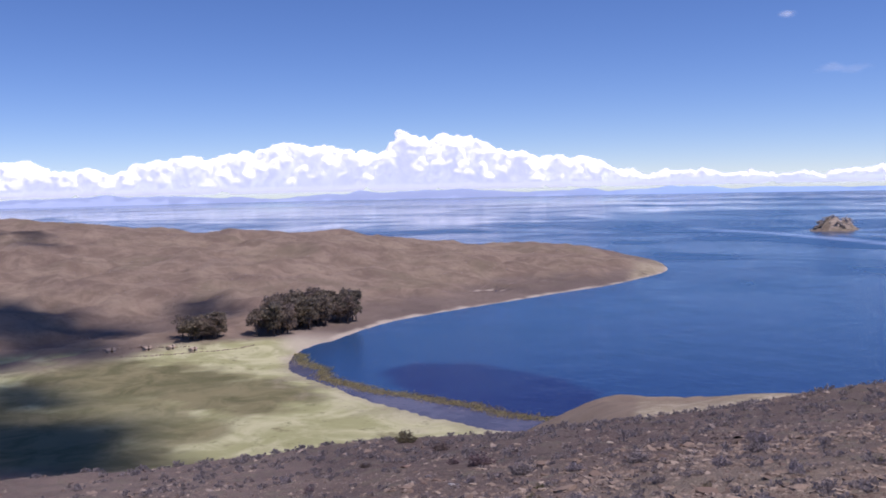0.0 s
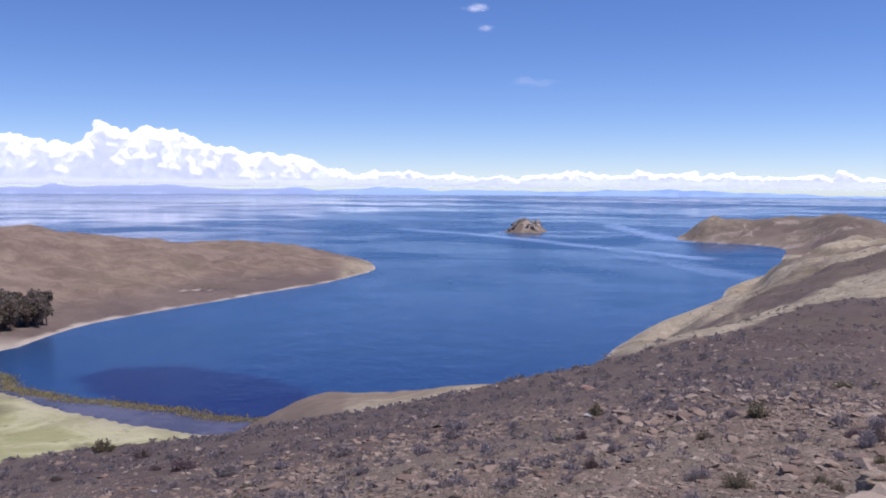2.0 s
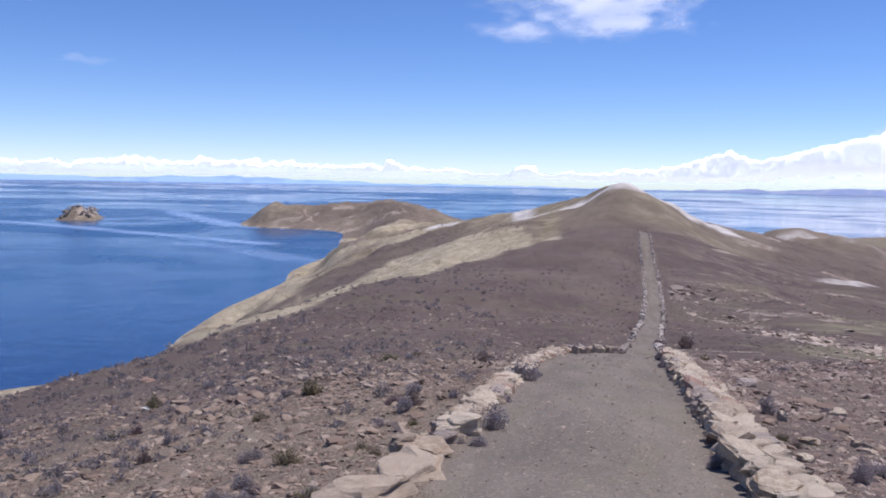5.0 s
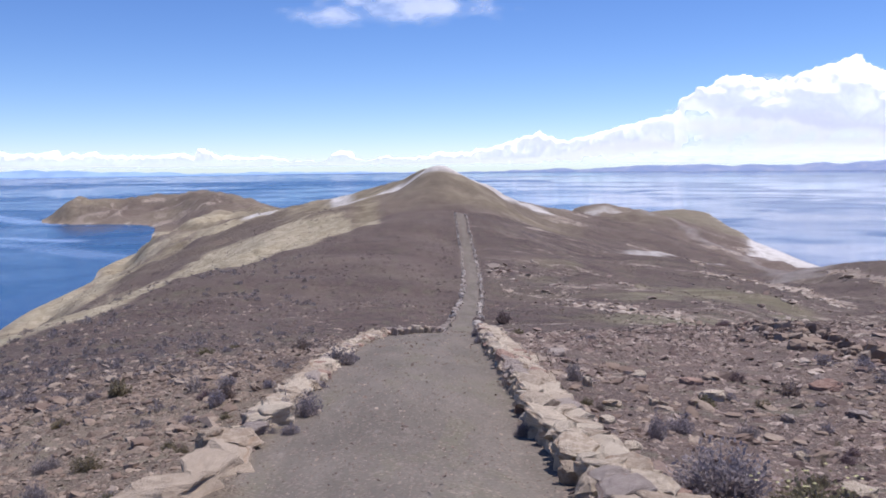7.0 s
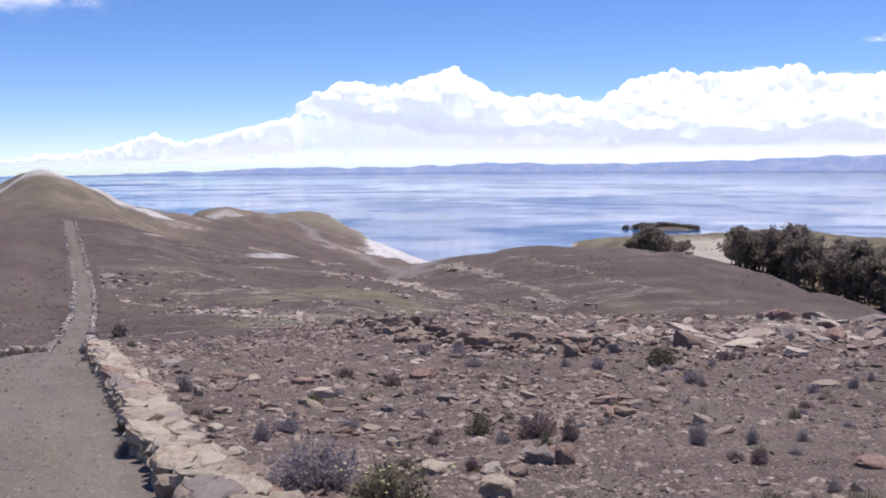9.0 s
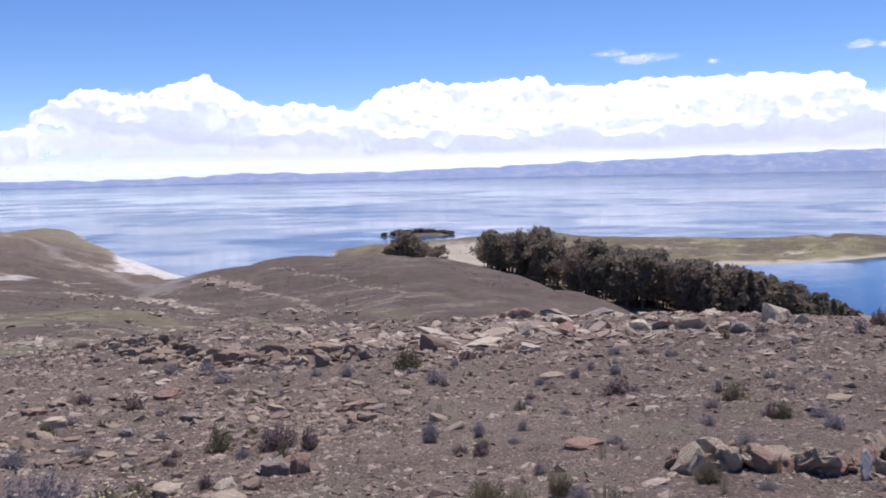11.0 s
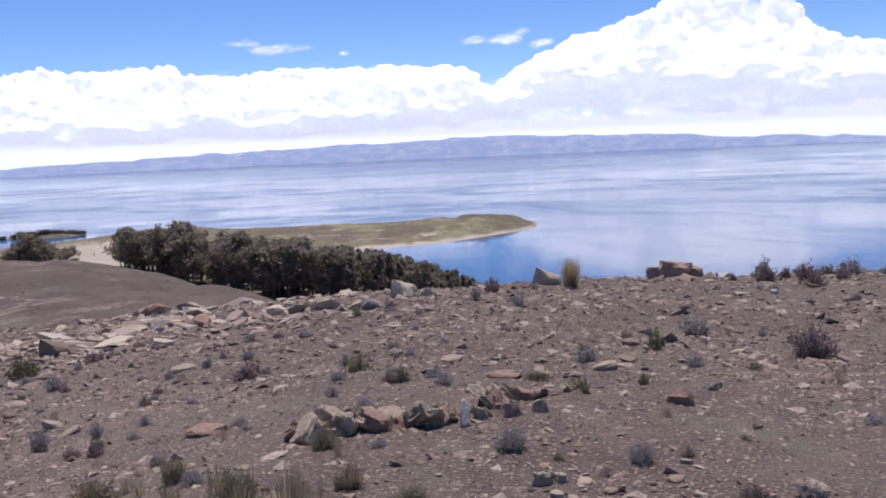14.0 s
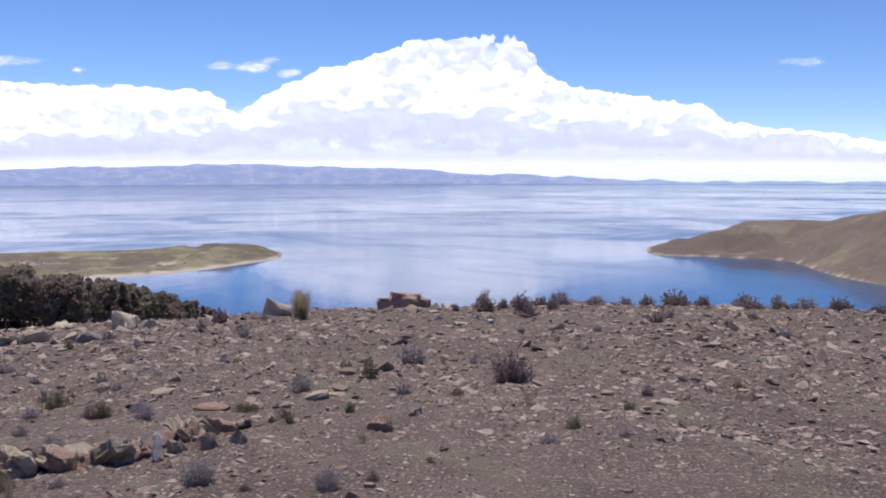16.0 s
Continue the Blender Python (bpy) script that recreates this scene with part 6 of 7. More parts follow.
SHRUBS = {"grey": [shrub_meshes(10 + k, GREY_LEAF, 40, 700, 0.085, 0.66, 0.34) for k in range(4)],
          "brown": [shrub_meshes(30 + k, BROWN_LEAF, 40, 700, 0.085, 0.58, 0.36) for k in range(3)],
          "green": [shrub_meshes(50 + k, GREEN_LEAF, 36, 700, 0.085, 0.62, 0.36) for k in range(3)]}
FINE = {"grey": [shrub_meshes(210 + k, GREY_LEAF, 80, 1700, 0.062, 0.72, 0.24) for k in range(3)],
        "brown": [shrub_meshes(230 + k, BROWN_LEAF, 80, 1700, 0.062, 0.64, 0.26) for k in range(2)],
        "green": [shrub_meshes(250 + k, GREEN_LEAF, 70, 1600, 0.062, 0.66, 0.26) for k in range(3)]}
SHRUB_LABEL = {"grey": "small silvery grey tola shrub on stony ground", "brown": "low dark russet shrub on stony ground",
               "green": "dull green bushy shrub on stony ground"}


def shrub(x, y, w, h, kind, label=""):
    thing = tagged(new("shrub"), label or SHRUB_LABEL[kind], "shrub", "shrubs on the slope")
    thing.matrix_basis = placed(x, y, ground_z(x, y) - (0.07 if float(path_inside(np.array(x), np.array(y))) > -0.1 else 0.01), rnd.uniform(0, 6.28), (w * rnd.uniform(1.0, 1.5), w * rnd.uniform(1.0, 1.5), h * rnd.uniform(0.95, 1.35)))
    stems, leaves = rnd.choice((FINE if math.hypot(x, y) < 12 else SHRUBS)[kind])
    part("branchwork", stems, thing)
    part("foliage", leaves, thing)
    return thing


EAST_SLOPE_BROWN = [(11.83, 0.05, 0.54, 0.57), (10.3, 7.14, 0.44, 0.28), (20.93, 8.02, 0.47, 0.58), (18.84, 9.7, 0.34, 0.32), (13.24, 13.16, 0.47, 0.3)]
EAST_SLOPE_GREY = [(14.85, 1.99, 0.57, 0.46), (11.03, 2.55, 0.32, 0.2), (6.02, 1.51, 0.24, 0.22), (6.03, 0.63, 0.19, 0.19), (10.69, 5.79, 0.15, 0.23), (16.99, 5.76, 0.29, 0.31), (19.52, 7.81, 0.26, 0.34), (16.65, 7.83, 0.21, 0.23), (14.47, 6.72, 0.2, 0.18), (12.17, 5.88, 0.24, 0.21), (13.03, 7.54, 0.17, 0.17), (12.29, 5.1, 0.15, 0.13), (14.95, 1.0, 0.17, 0.18), (14.25, 2.57, 0.14, 0.2), (12.44, 12.73, 0.2, 0.2), (11.89, 8.85, 0.19, 0.21), (11.23, 8.62, 0.2, 0.23), (11.71, 8.22, 0.2, 0.24), (10.62, 8.81, 0.23, 0.16), (11.22, 12.61, 0.28, 0.28), (10.91, 11.56, 0.36, 0.28), (6.43, 6.6, 0.19, 0.33), (6.85, 6.28, 0.16, 0.23), (6.05, 3.09, 0.13, 0.22), (5.49, 4.2, 0.13, 0.13)]
EAST_SLOPE_GREEN = [(11.99, 1.93, 0.34, 0.34), (9.33, 1.43, 0.13, 0.21), (9.56, 2.64, 0.3, 0.19), (9.31, 4.17, 0.25, 0.25), (10.13, 5.26, 0.38, 0.29), (12.26, 11.25, 0.13, 0.17), (11.78, 13.43, 0.57, 0.45), (8.47, 7.21, 0.17, 0.17), (4.6, 2.7, 0.4, 0.29), (4.96, 3.5, 0.2, 0.2), (4.65, 3.92, 0.29, 0.19), (5.09, 2.24, 0.22, 0.18), (6.94, 0.12, 0.1, 0.07), (5.91, 1.14, 0.1, 0.08)]
NEAR_EAST_GREEN = [(5.07, 8.6, 0.4, 0.36), (4.88, 6.99, 0.17, 0.23), (3.38, 6.93, 0.18, 0.16), (4.46, 12.46, 0.3, 0.26)]
NEAR_EAST_GREY = [(5.01, 8.0, 0.19, 0.16), (10.87, 14.18, 0.32, 0.3), (10.72, 15.05, 0.26, 0.26), (10.76, 16.75, 0.32, 0.23), (9.65, 17.74, 0.52, 0.32), (3.34, 10.2, 0.36, 0.29)]
NEAR_EAST_BROWN = [(6.31, 15.92, 0.33, 0.28)]
BY_TRAIL_GREY = [(2.72, 9.11, 0.26, 0.36), (2.83, 13.58, 0.3, 0.31), (4.03, 9.94, 0.26, 0.2), (2.34, 6.3, 0.72, 0.52), (5.69, 24.77, 0.47, 0.22), (-1.12, 10.31, 0.24, 0.33), (-1.16, 9.17, 0.16, 0.15), (-0.92, 17.05, 0.43, 0.38), (-1.09, 12.9, 0.24, 0.2), (-2.48, 14.45, 0.37, 0.26), (-2.48, 11.54, 0.24, 0.19), (9.11, 18.32, 0.51, 0.26), (9.33, 16.34, 0.59, 0.24), (1.23, 8.51, 0.14, 0.16)]
BY_TRAIL_BROWN = [(6.53, 14.32, 0.34, 0.36), (5.55, 8.17, 0.44, 0.32), (5.45, 7.41, 0.23, 0.35), (8.21, 60.27, 0.91, 1.28), (3.76, 6.41, 0.14, 0.14), (6.41, 59.33, 0.74, 0.59), (-2.61, 13.4, 0.26, 0.22), (-0.62, 27.65, 0.45, 0.41), (12.16, 31.74, 0.55, 0.34)]
BY_TRAIL_GREEN = [(2.54, 5.65, 0.36, 0.26), (5.44, 12.8, 0.26, 0.18), (-2.26, 9.49, 0.19, 0.16)]
LAKEWARD_BROWN = [(-2.32, 13.17, 0.37, 0.27), (-5.4, 17.49, 0.28, 0.18), (-20.85, 17.37, 0.86, 0.6), (-7.26, 14.69, 0.23, 0.25), (-29.56, 22.75, 0.85, 0.56), (-5.4, 10.95, 0.2, 0.23)]
LAKEWARD_GREY = [(-5.66, 12.28, 0.19, 0.24), (-8.52, 13.48, 0.28, 0.26), (-10.94, 14.97, 0.47, 0.33), (-11.76, 17.48, 0.53, 0.37), (-10.84, 18.68, 0.33, 0.3), (-3.58, 9.91, 0.2, 0.2), (-7.74, 20.67, 0.35, 0.25), (-2.14, 7.02, 0.24, 0.14), (-3.03, 7.2, 0.17, 0.12), (-1.73, 13.71, 0.23, 0.17), (-16.61, 15.11, 0.71, 0.57), (-14.16, 16.46, 0.62, 0.41), (-8.79, 13.96, 0.27, 0.23), (-5.31, 12.85, 0.23, 0.19), (-15.34, 15.61, 0.5, 0.33), (-5.88, 9.69, 0.22, 0.17), (-5.39, 17.11, 0.29, 0.22), (-14.17, 21.11, 0.45, 0.29), (-16.17, 20.91, 0.43, 0.3), (-2.34, 12.74, 0.33, 0.25), (-10.88, 13.01, 0.28, 0.21)]
LAKEWARD_GREEN = [(-7.71, 14.68, 0.27, 0.17), (-2.03, 9.04, 0.18, 0.11), (-9.16, 12.03, 0.33, 0.23), (-35.5, 25.27, 1.1, 0.66)]
BROW_PLANTS = [(23.08, 1.91, 0.6, 0.6), (22.84, 2.64, 0.25, 0.28), (22.69, 0.24, 0.42, 0.42), (19.96, -2.1, 0.48, 0.36), (26.02, -4.76, 0.8, 0.57), (17.04, -2.69, 0.35, 0.27), (22.82, 0.99, 0.55, 0.55), (23.7, 2.06, 0.49, 0.55), (21.5, 0.71, 0.53, 0.59), (23.51, 1.52, 0.36, 0.32), (23.89, 0.12, 0.58, 0.49), (26.34, -0.74, 0.57, 0.35), (25.94, -5.48, 0.48, 0.48)]
for kind, spots in (("brown", EAST_SLOPE_BROWN), ("grey", EAST_SLOPE_GREY), ("green", EAST_SLOPE_GREEN), ("green", NEAR_EAST_GREEN), ("grey", NEAR_EAST_GREY), ("brown", NEAR_EAST_BROWN), ("grey", BY_TRAIL_GREY), ("brown", BY_TRAIL_BROWN), ("green", BY_TRAIL_GREEN), ("brown", LAKEWARD_BROWN), ("grey", LAKEWARD_GREY), ("green", LAKEWARD_GREEN)):
    for x, y, w, h in spots:
        if float(path_inside(x, y)) < 0.12:
            shrub(x, y, w * 0.85, h * 1.1, kind)
for x, y, w, h in BROW_PLANTS:
    shrub(x, y, w * 0.8, h * 1.1, "brown" if x < 23.6 else "grey", "straggly dark shrub on the brow against the lake")
for k in range(20):
    q = (k + rnd.random()) / 20
    x, y = 25.2 + 2.0 * q + rnd.uniform(-0.8, 0.6), 1.5 - 12.5 * q
    shrub(x, y, rnd.uniform(0.3, 0.7), rnd.uniform(0.3, 0.6), rnd.choice(("brown", "brown", "grey")), "straggly dark shrub on the brow against the lake")
# tufts rooted at the foot of both edgings
for x, y, w, h in ((-0.88, 10.2, 0.36, 0.42), (-0.70, 17.0, 0.46, 0.42), (-0.9, 12.7, 0.28, 0.24), (-0.98, 9.1, 0.24, 0.2), (-0.62, 17.9, 0.3, 0.3), (1.26, 8.5, 0.2, 0.26), (1.64, 12.6, 0.18, 0.2), (2.12, 18.5, 0.2, 0.24), (2.42, 22.5, 0.34, 0.4), (2.64, 25.5, 0.34, 0.45)):
    shrub(x, y, w * 0.8, h, "grey", "silvery grey shrub rooted at the foot of the trail edging")
# the large flowering bush behind the wall
big_bush = shrub(2.62, 5.45, 0.55, 0.42, "green", "large green bush with pale yellow flowers behind the wall")
bloom = [Vector(o) * 0.02 for o in ((1, 0, 0.3), (0, 1, 0.3), (-1, 0, 0.3), (0, -1, 0.3), (0, 0, 1.0))]
FLOWER = mesh_from("flower", bloom, [(0, 1, 4), (1, 2, 4), (2, 3, 4), (3, 0, 4)], PETAL)
for k in range(30):
    a, q = rnd.uniform(0, 6.28), rnd.uniform(0.25, 0.62)
    part("flower", FLOWER, big_bush, placed(math.cos(a) * q, math.sin(a) * q, 0.85 - q * 0.55 + rnd.uniform(-0.1, 0.05)))
# scattered ones
count = 0
while count < 150:
    a, r = rnd.uniform(-70, 108), math.exp(rnd.uniform(math.log(5), math.log(34)))
    if a > 0 and r > 28 or a > -8 and a < 35 and rnd.random() < 0.4:
        continue
    x, y = r * math.sin(radians(a)), r * math.cos(radians(a))
    if float(path_inside(np.array(x), np.array(y))) > -0.75:
        continue
    w = (rnd.uniform(0.10, 0.24) if a > 10 else rnd.uniform(0.16, 0.38)) * (0.9 if a > 25 else 1.0) * (1.0 if r < 15 else 1.25)
    kind = rnd.choices(("grey", "brown", "green"), (0.62, 0.18, 0.20) if a < 20 else (0.5, 0.25, 0.25))[0]
    shrub(x, y, w, w * rnd.uniform(0.7, 1.05), kind)
    count += 1


count = 0
while count < 70:
    a, r = radians(rnd.uniform(24, 78)), math.exp(rnd.uniform(math.log(8), math.log(22)))
    w = rnd.uniform(0.10, 0.2)
    shrub(r * math.sin(a), r * math.cos(a), w, w * rnd.uniform(0.7, 1.1), rnd.choices(("grey", "green", "brown"), (0.7, 0.2, 0.1))[0])
    count += 1


def grass_tuft(x, y, w, h, blades=150, material=DULL_GRASS, label="low withered grass tuft among the stones"):
    vs, fs = [], []
    for _ in range(blades):
        a, lean = rnd.uniform(0, 6.28), abs(rnd.gauss(0, 0.32))
        b = Vector((math.cos(a) * rnd.uniform(0, 0.22), math.sin(a) * rnd.uniform(0, 0.22), -0.02))
        t = b + Vector((math.cos(a) * lean * 0.5, math.sin(a) * lean * 0.5, rnd.uniform(0.6, 1.0)))
        m = b.lerp(t, 0.55) + Vector((0, 0, 0.08))
        side = Vector((-math.sin(a), math.cos(a), 0)) * 0.006
        i = len(vs)
        vs += [b - side, b + side, m + side * 0.8, m - side * 0.8, t]
        fs += [(i, i + 1, i + 2, i + 3), (i + 3, i + 2, i + 4)]
    ob = new("grass_tuft", mesh_from("grass_tuft", vs, fs, material))
    ob.matrix_basis = placed(x, y, ground_z(x, y), 0, (w, w, h))
    return tagged(ob, label, "grass", "grass tufts")


grass_tuft(21.5, 6.2, 0.85, 0.85, 420, STRAW_LEAF, "tall straw-coloured bunch grass tuft on the brow")
for x, y, w, h in ((4.55, 2.62, 0.42, 0.26), (4.72, 2.95, 0.36, 0.24), (4.42, 3.05, 0.38, 0.22), (4.85, 2.45, 0.3, 0.2), (4.95, 3.55, 0.3, 0.26), (4.6, 3.95, 0.34, 0.2), (5.1, 2.2, 0.3, 0.18)):
    grass_tuft(x, y, w, h, 120)
for k in range(7):
    a = radians(rnd.uniform(44, 66))
    r = rnd.uniform(4.0, 5.6)
    grass_tuft(r * math.sin(a), r * math.cos(a), rnd.uniform(0.3, 0.5), rnd.uniform(0.12, 0.24), 90)
for k in range(22):
    a, r = radians(rnd.uniform(15, 95)), math.exp(rnd.uniform(math.log(4.5), math.log(24)))
    grass_tuft(r * math.sin(a), r * math.cos(a), rnd.uniform(0.15, 0.3), rnd.uniform(0.1, 0.22), 60)


def scrub_stuff(name, x, y, s, material, label, per=11):
    """Small bushes too many to count, in one mesh: a tuft of leaf blades each."""
    n = len(x)
    z = height(x, y)
    c = np.stack([x, y, z], -1)[:, None, :]
    d = nrg.normal(0, 1, (n, per, 3))
    d[..., 2] = np.abs(d[..., 2]) * 0.9 + 0.25
    d /= np.linalg.norm(d, axis=-1, keepdims=True)
    side = np.cross(d, nrg.normal(0, 1, (n, per, 3)))
    side /= np.linalg.norm(side, axis=-1, keepdims=True)
    ss = s[:, None, None]
    base = c + d * ss * nrg.uniform(0.02, 0.42, (n, per, 1)) * (1.0, 1.0, 0.75)
    mid, tip = base + d * ss * 0.1, base + d * ss * nrg.uniform(0.15, 0.26, (n, per, 1))
    v = np.stack([base, mid + side * ss * 0.085, tip, mid - side * ss * 0.085], 2).reshape(-1, 3)
    f = np.arange(len(v)).reshape(-1, 4)
    ob = new(name, mesh_from(name, v, f.tolist(), material))
    return tagged(ob, label, "scrub", kind="stuff")


def scatter(n, lo_az, hi_az, lo_r, hi_r, seed, bias=0.0):
    a = np.radians(nrg.uniform(lo_az, hi_az, n))
    r = np.exp(nrg.uniform(math.log(lo_r), math.log(hi_r), n))
    x, y = r * np.sin(a), r * np.cos(a)
    k = (fbm(x / 12, y / 12, 4, seed) + bias > nrg.uniform(-0.6, 0.6, n)) & (path_inside(x, y) < -0.6) & (height(x, y, False) > 3)
    return x[k], y[k], r[k]


x, y, r = scatter(3000, -76, -4, 11, 130, 131)
scrub_stuff("scrub", x, y, np.clip(r * 0.010, 0.2, 0.75) * nrg.uniform(0.5, 1.5, len(x)), SCRUB_LEAF, "grey tola scrub over the lakeward slope", 34)
x, y, r = scatter(5200, -45, 5, 24, 240, 133, 0.0)
k = r < np.interp(np.degrees(np.arctan2(x, y)), edge_az[order], edge_r[order])
x, y, r = x[k], y[k], r[k]
scrub_stuff("scrub", x, y, np.clip(r * 0.0036, 0.13, 0.4) * nrg.uniform(0.5, 1.5, len(x)), SLOPE_LEAF, "dark brown scrub over the steep slope", 16)
x, y, r = scatter(11000, 4, 50, 30, 330, 137, -0.2)
scrub_stuff("scrub", x, y, np.clip(r * 0.004, 0.2, 0.6) * nrg.uniform(0.6, 1.4, len(x)), SLOPE_LEAF, "dark scrub dotted over the far slopes")
x, y, r = scatter(2600, 30, 108, 6, 34, 139)
scrub_stuff("scrub", x, y, np.clip(r * 0.007, 0.07, 0.2) * nrg.uniform(0.6, 1.4, len(x)), GREEN_LEAF, "tiny dry herbs between the stones")

x, y, r = scatter(5200, -24, -2, 225, 720, 143)
scrub_stuff("scrub", x, y, np.clip(r * 0.0028, 0.5, 1.6) * nrg.uniform(0.6, 1.4, len(x)), SLOPE_LEAF, "brown scrub over the straw-coloured flank")
x, y, r = scatter(5200, -84, -38, 400, 950, 145, -0.2)
scrub_stuff("scrub", x, y, np.clip(r * 0.0020, 0.5, 1.6) * nrg.uniform(0.6, 1.4, len(x)), SCRUB_LEAF, "brown scrub dotted over the far headland")

x, y, r = scatter(4200, 42, 73, 470, 860, 147, -0.05)
scrub_stuff("scrub", x, y, np.clip(r * 0.0026, 0.6, 2.0) * nrg.uniform(0.5, 1.4, len(x)), PINE_LEAF, "dark bushes dotted over the low green headland", 14)
x, y, r = scatter(2400, 90, 118, 560, 1000, 149, -0.05)
scrub_stuff("scrub", x, y, np.clip(r * 0.0022, 0.6, 2.0) * nrg.uniform(0.5, 1.4, len(x)), SLOPE_LEAF, "brown scrub over the steep far headland", 14)

# ---- trees ----


def tube(vs, fs, a, b, ra, rb, sides=6):
    d = (b - a).normalized()
    u = d.orthogonal().normalized()
    w = d.cross(u)
    i = len(vs)
    for p, r in ((a, ra), (b, rb)):
        vs += [p + (u * math.cos(6.2832 * k / sides) + w * math.sin(6.2832 * k / sides)) * r for k in range(sides)]
    fs += [(i + k, i + (k + 1) % sides, i + sides + (k + 1) % sides, i + sides + k) for k in range(sides)]


def tree_meshes(seed, kind):
    """Trunk with limbs, and a crown of leaf clumps; one unit tall."""
    g = random.Random(seed)
    tv, tf, lv, lf = [], [], [], []
    bend = Vector((g.gauss(0, 0.03), g.gauss(0, 0.03), 0))
    top = 0.86 if kind == "eucalyptus" else 0.97
    knots = [Vector((0, 0, -0.06)), Vector((0, 0, 0.25)) + bend, Vector((0, 0, 0.55)) + bend * 1.6, Vector((0, 0, top)) + bend * 0.5]
    for k, (a, b) in enumerate(zip(knots[:-1], knots[1:])):
        tube(tv, tf, a, b, 0.028 * (1 - 0.25 * k), 0.028 * (0.75 - 0.25 * k))
    clumps = []
    if kind == "eucalyptus":
        for _ in range(22):
            h = g.uniform(0.12, 0.80)
            a = g.uniform(0, 6.28)
            reach = g.uniform(0.10, 0.30) * (1.15 - abs(h - 0.5))
            s = knots[1].lerp(knots[3], max(h - 0.2, 0) / 0.7)
            e = Vector((math.cos(a) * reach, math.sin(a) * reach, min(h + 0.16, 0.93)))
            tube(tv, tf, s, e, 0.010, 0.004, 4)
            clumps.append((e, g.uniform(0.11, 0.18)))
        clumps.append((knots[3], 0.13))
    else:
        for k in range(20):
            h = 0.16 + 0.8 * k / 19
            a = k * 2.4 + g.uniform(-0.4, 0.4)
            reach = 0.27 * (1.04 - h) * g.uniform(0.7, 1.15)
            e = Vector((math.cos(a) * reach, math.sin(a) * reach, h))
            tube(tv, tf, Vector((0, 0, h)), e, 0.006, 0.003, 4)
            clumps.append((e, 0.055 + 0.10 * (1.05 - h)))
    for c, s in clumps:
        for _ in range(44):
            d = Vector((g.gauss(0, 1), g.gauss(0, 1), g.gauss(0, 0.8)))
            d = d.normalized() * (g.random() ** 0.45)
            p = c + Vector((d.x * s, d.y * s, d.z * s * 0.8))
            u = Vector((g.gauss(0, 1), g.gauss(0, 1), g.gauss(-0.2, 0.7))).normalized() * g.uniform(0.028, 0.054)
            w = u.cross(Vector((g.gauss(0, 1), g.gauss(0, 1), g.gauss(0, 1)))).normalized() * g.uniform(0.019, 0.033)
            i = len(lv)
            lv += [p - u, p + w, p + u, p - w]
            lf.append((i, i + 1, i + 2, i + 3))
    leaf = TREE_LEAF if kind == "eucalyptus" else PINE_LEAF
    return mesh_from("trunk", tv, tf, BARK, False), mesh_from("crown", lv, lf, leaf)


TREES = {"eucalyptus": [tree_meshes(700 + k, "eucalyptus") for k in range(6)], "pine": [tree_meshes(800 + k, "pine") for k in range(4)]}


def tree(x, y, tall, kind, label, group, wide=1.0):
    thing = tagged(new("tree"), label, "tree", group)
    s = tall * wide
    thing.matrix_basis = placed(x, y, ground_z(x, y), rnd.uniform(0, 6.28), (s, s, tall))
    trunk, crown = rnd.choice(TREES[kind])
    part("trunk", trunk, thing)
    part("crown", crown, thing)
    return thing


# wood on the near side of the saddle
floor_az, floor_r = (43.4, 46.7, 50.2, 53.7, 58.3, 63.6, 68.0), (282, 268, 250, 236, 232, 250, 280)
# how tall the trees grow from one end of the wood to the other
CANOPY_AZ = (44.2, 44.8, 45.8, 46.4, 46.8, 48.4, 49.1, 49.5, 49.9, 50.5, 51.0, 52.3, 53.4, 54.1, 55.1, 55.4, 56.1, 57.5, 58.9, 60.6, 62.2, 63.9, 65.5, 67.0)
CANOPY = (6.5, 11.7, 12.6, 10.5, 13.0, 15.0, 13.0, 8.0, 9.6, 13.0, 14.0, 14.0, 12.2, 13.6, 14.0, 11.2, 13.0, 11.8, 12.4, 11.9, 10.6, 8.6, 8.0, 5.4)
made = 0
while made < 290:
    a = rnd.uniform(44.6, 67.2)
    r = float(np.interp(a, floor_az, floor_r)) + 3 + 85 * rnd.random() ** 1.5 * (1.0 if a > 48 else 0.6)
    x, y = r * math.sin(radians(a)), r * math.cos(radians(a))
    if ground_z(x, y) < 5 or (49.2 < a < 49.9 and rnd.random() < 0.75):
        continue
    tall = float(np.interp(a, CANOPY_AZ, CANOPY)) * rnd.choice((0.7, 0.8, 0.9, 1.0, 1.06))
    if a < 56 or rnd.random() < 0.55:
        tree(x, y, tall, "eucalyptus", "dark green rounded eucalyptus at the edge of the wood" if a < 50.5 else "dark green eucalyptus in the dense wood", "trees of the wood", rnd.uniform(0.7, 1.05))
    else:
        tree(x, y, tall, "pine", "dark conical conifer in the dense wood", "trees of the wood", rnd.uniform(0.85, 1.1))
    made += 1
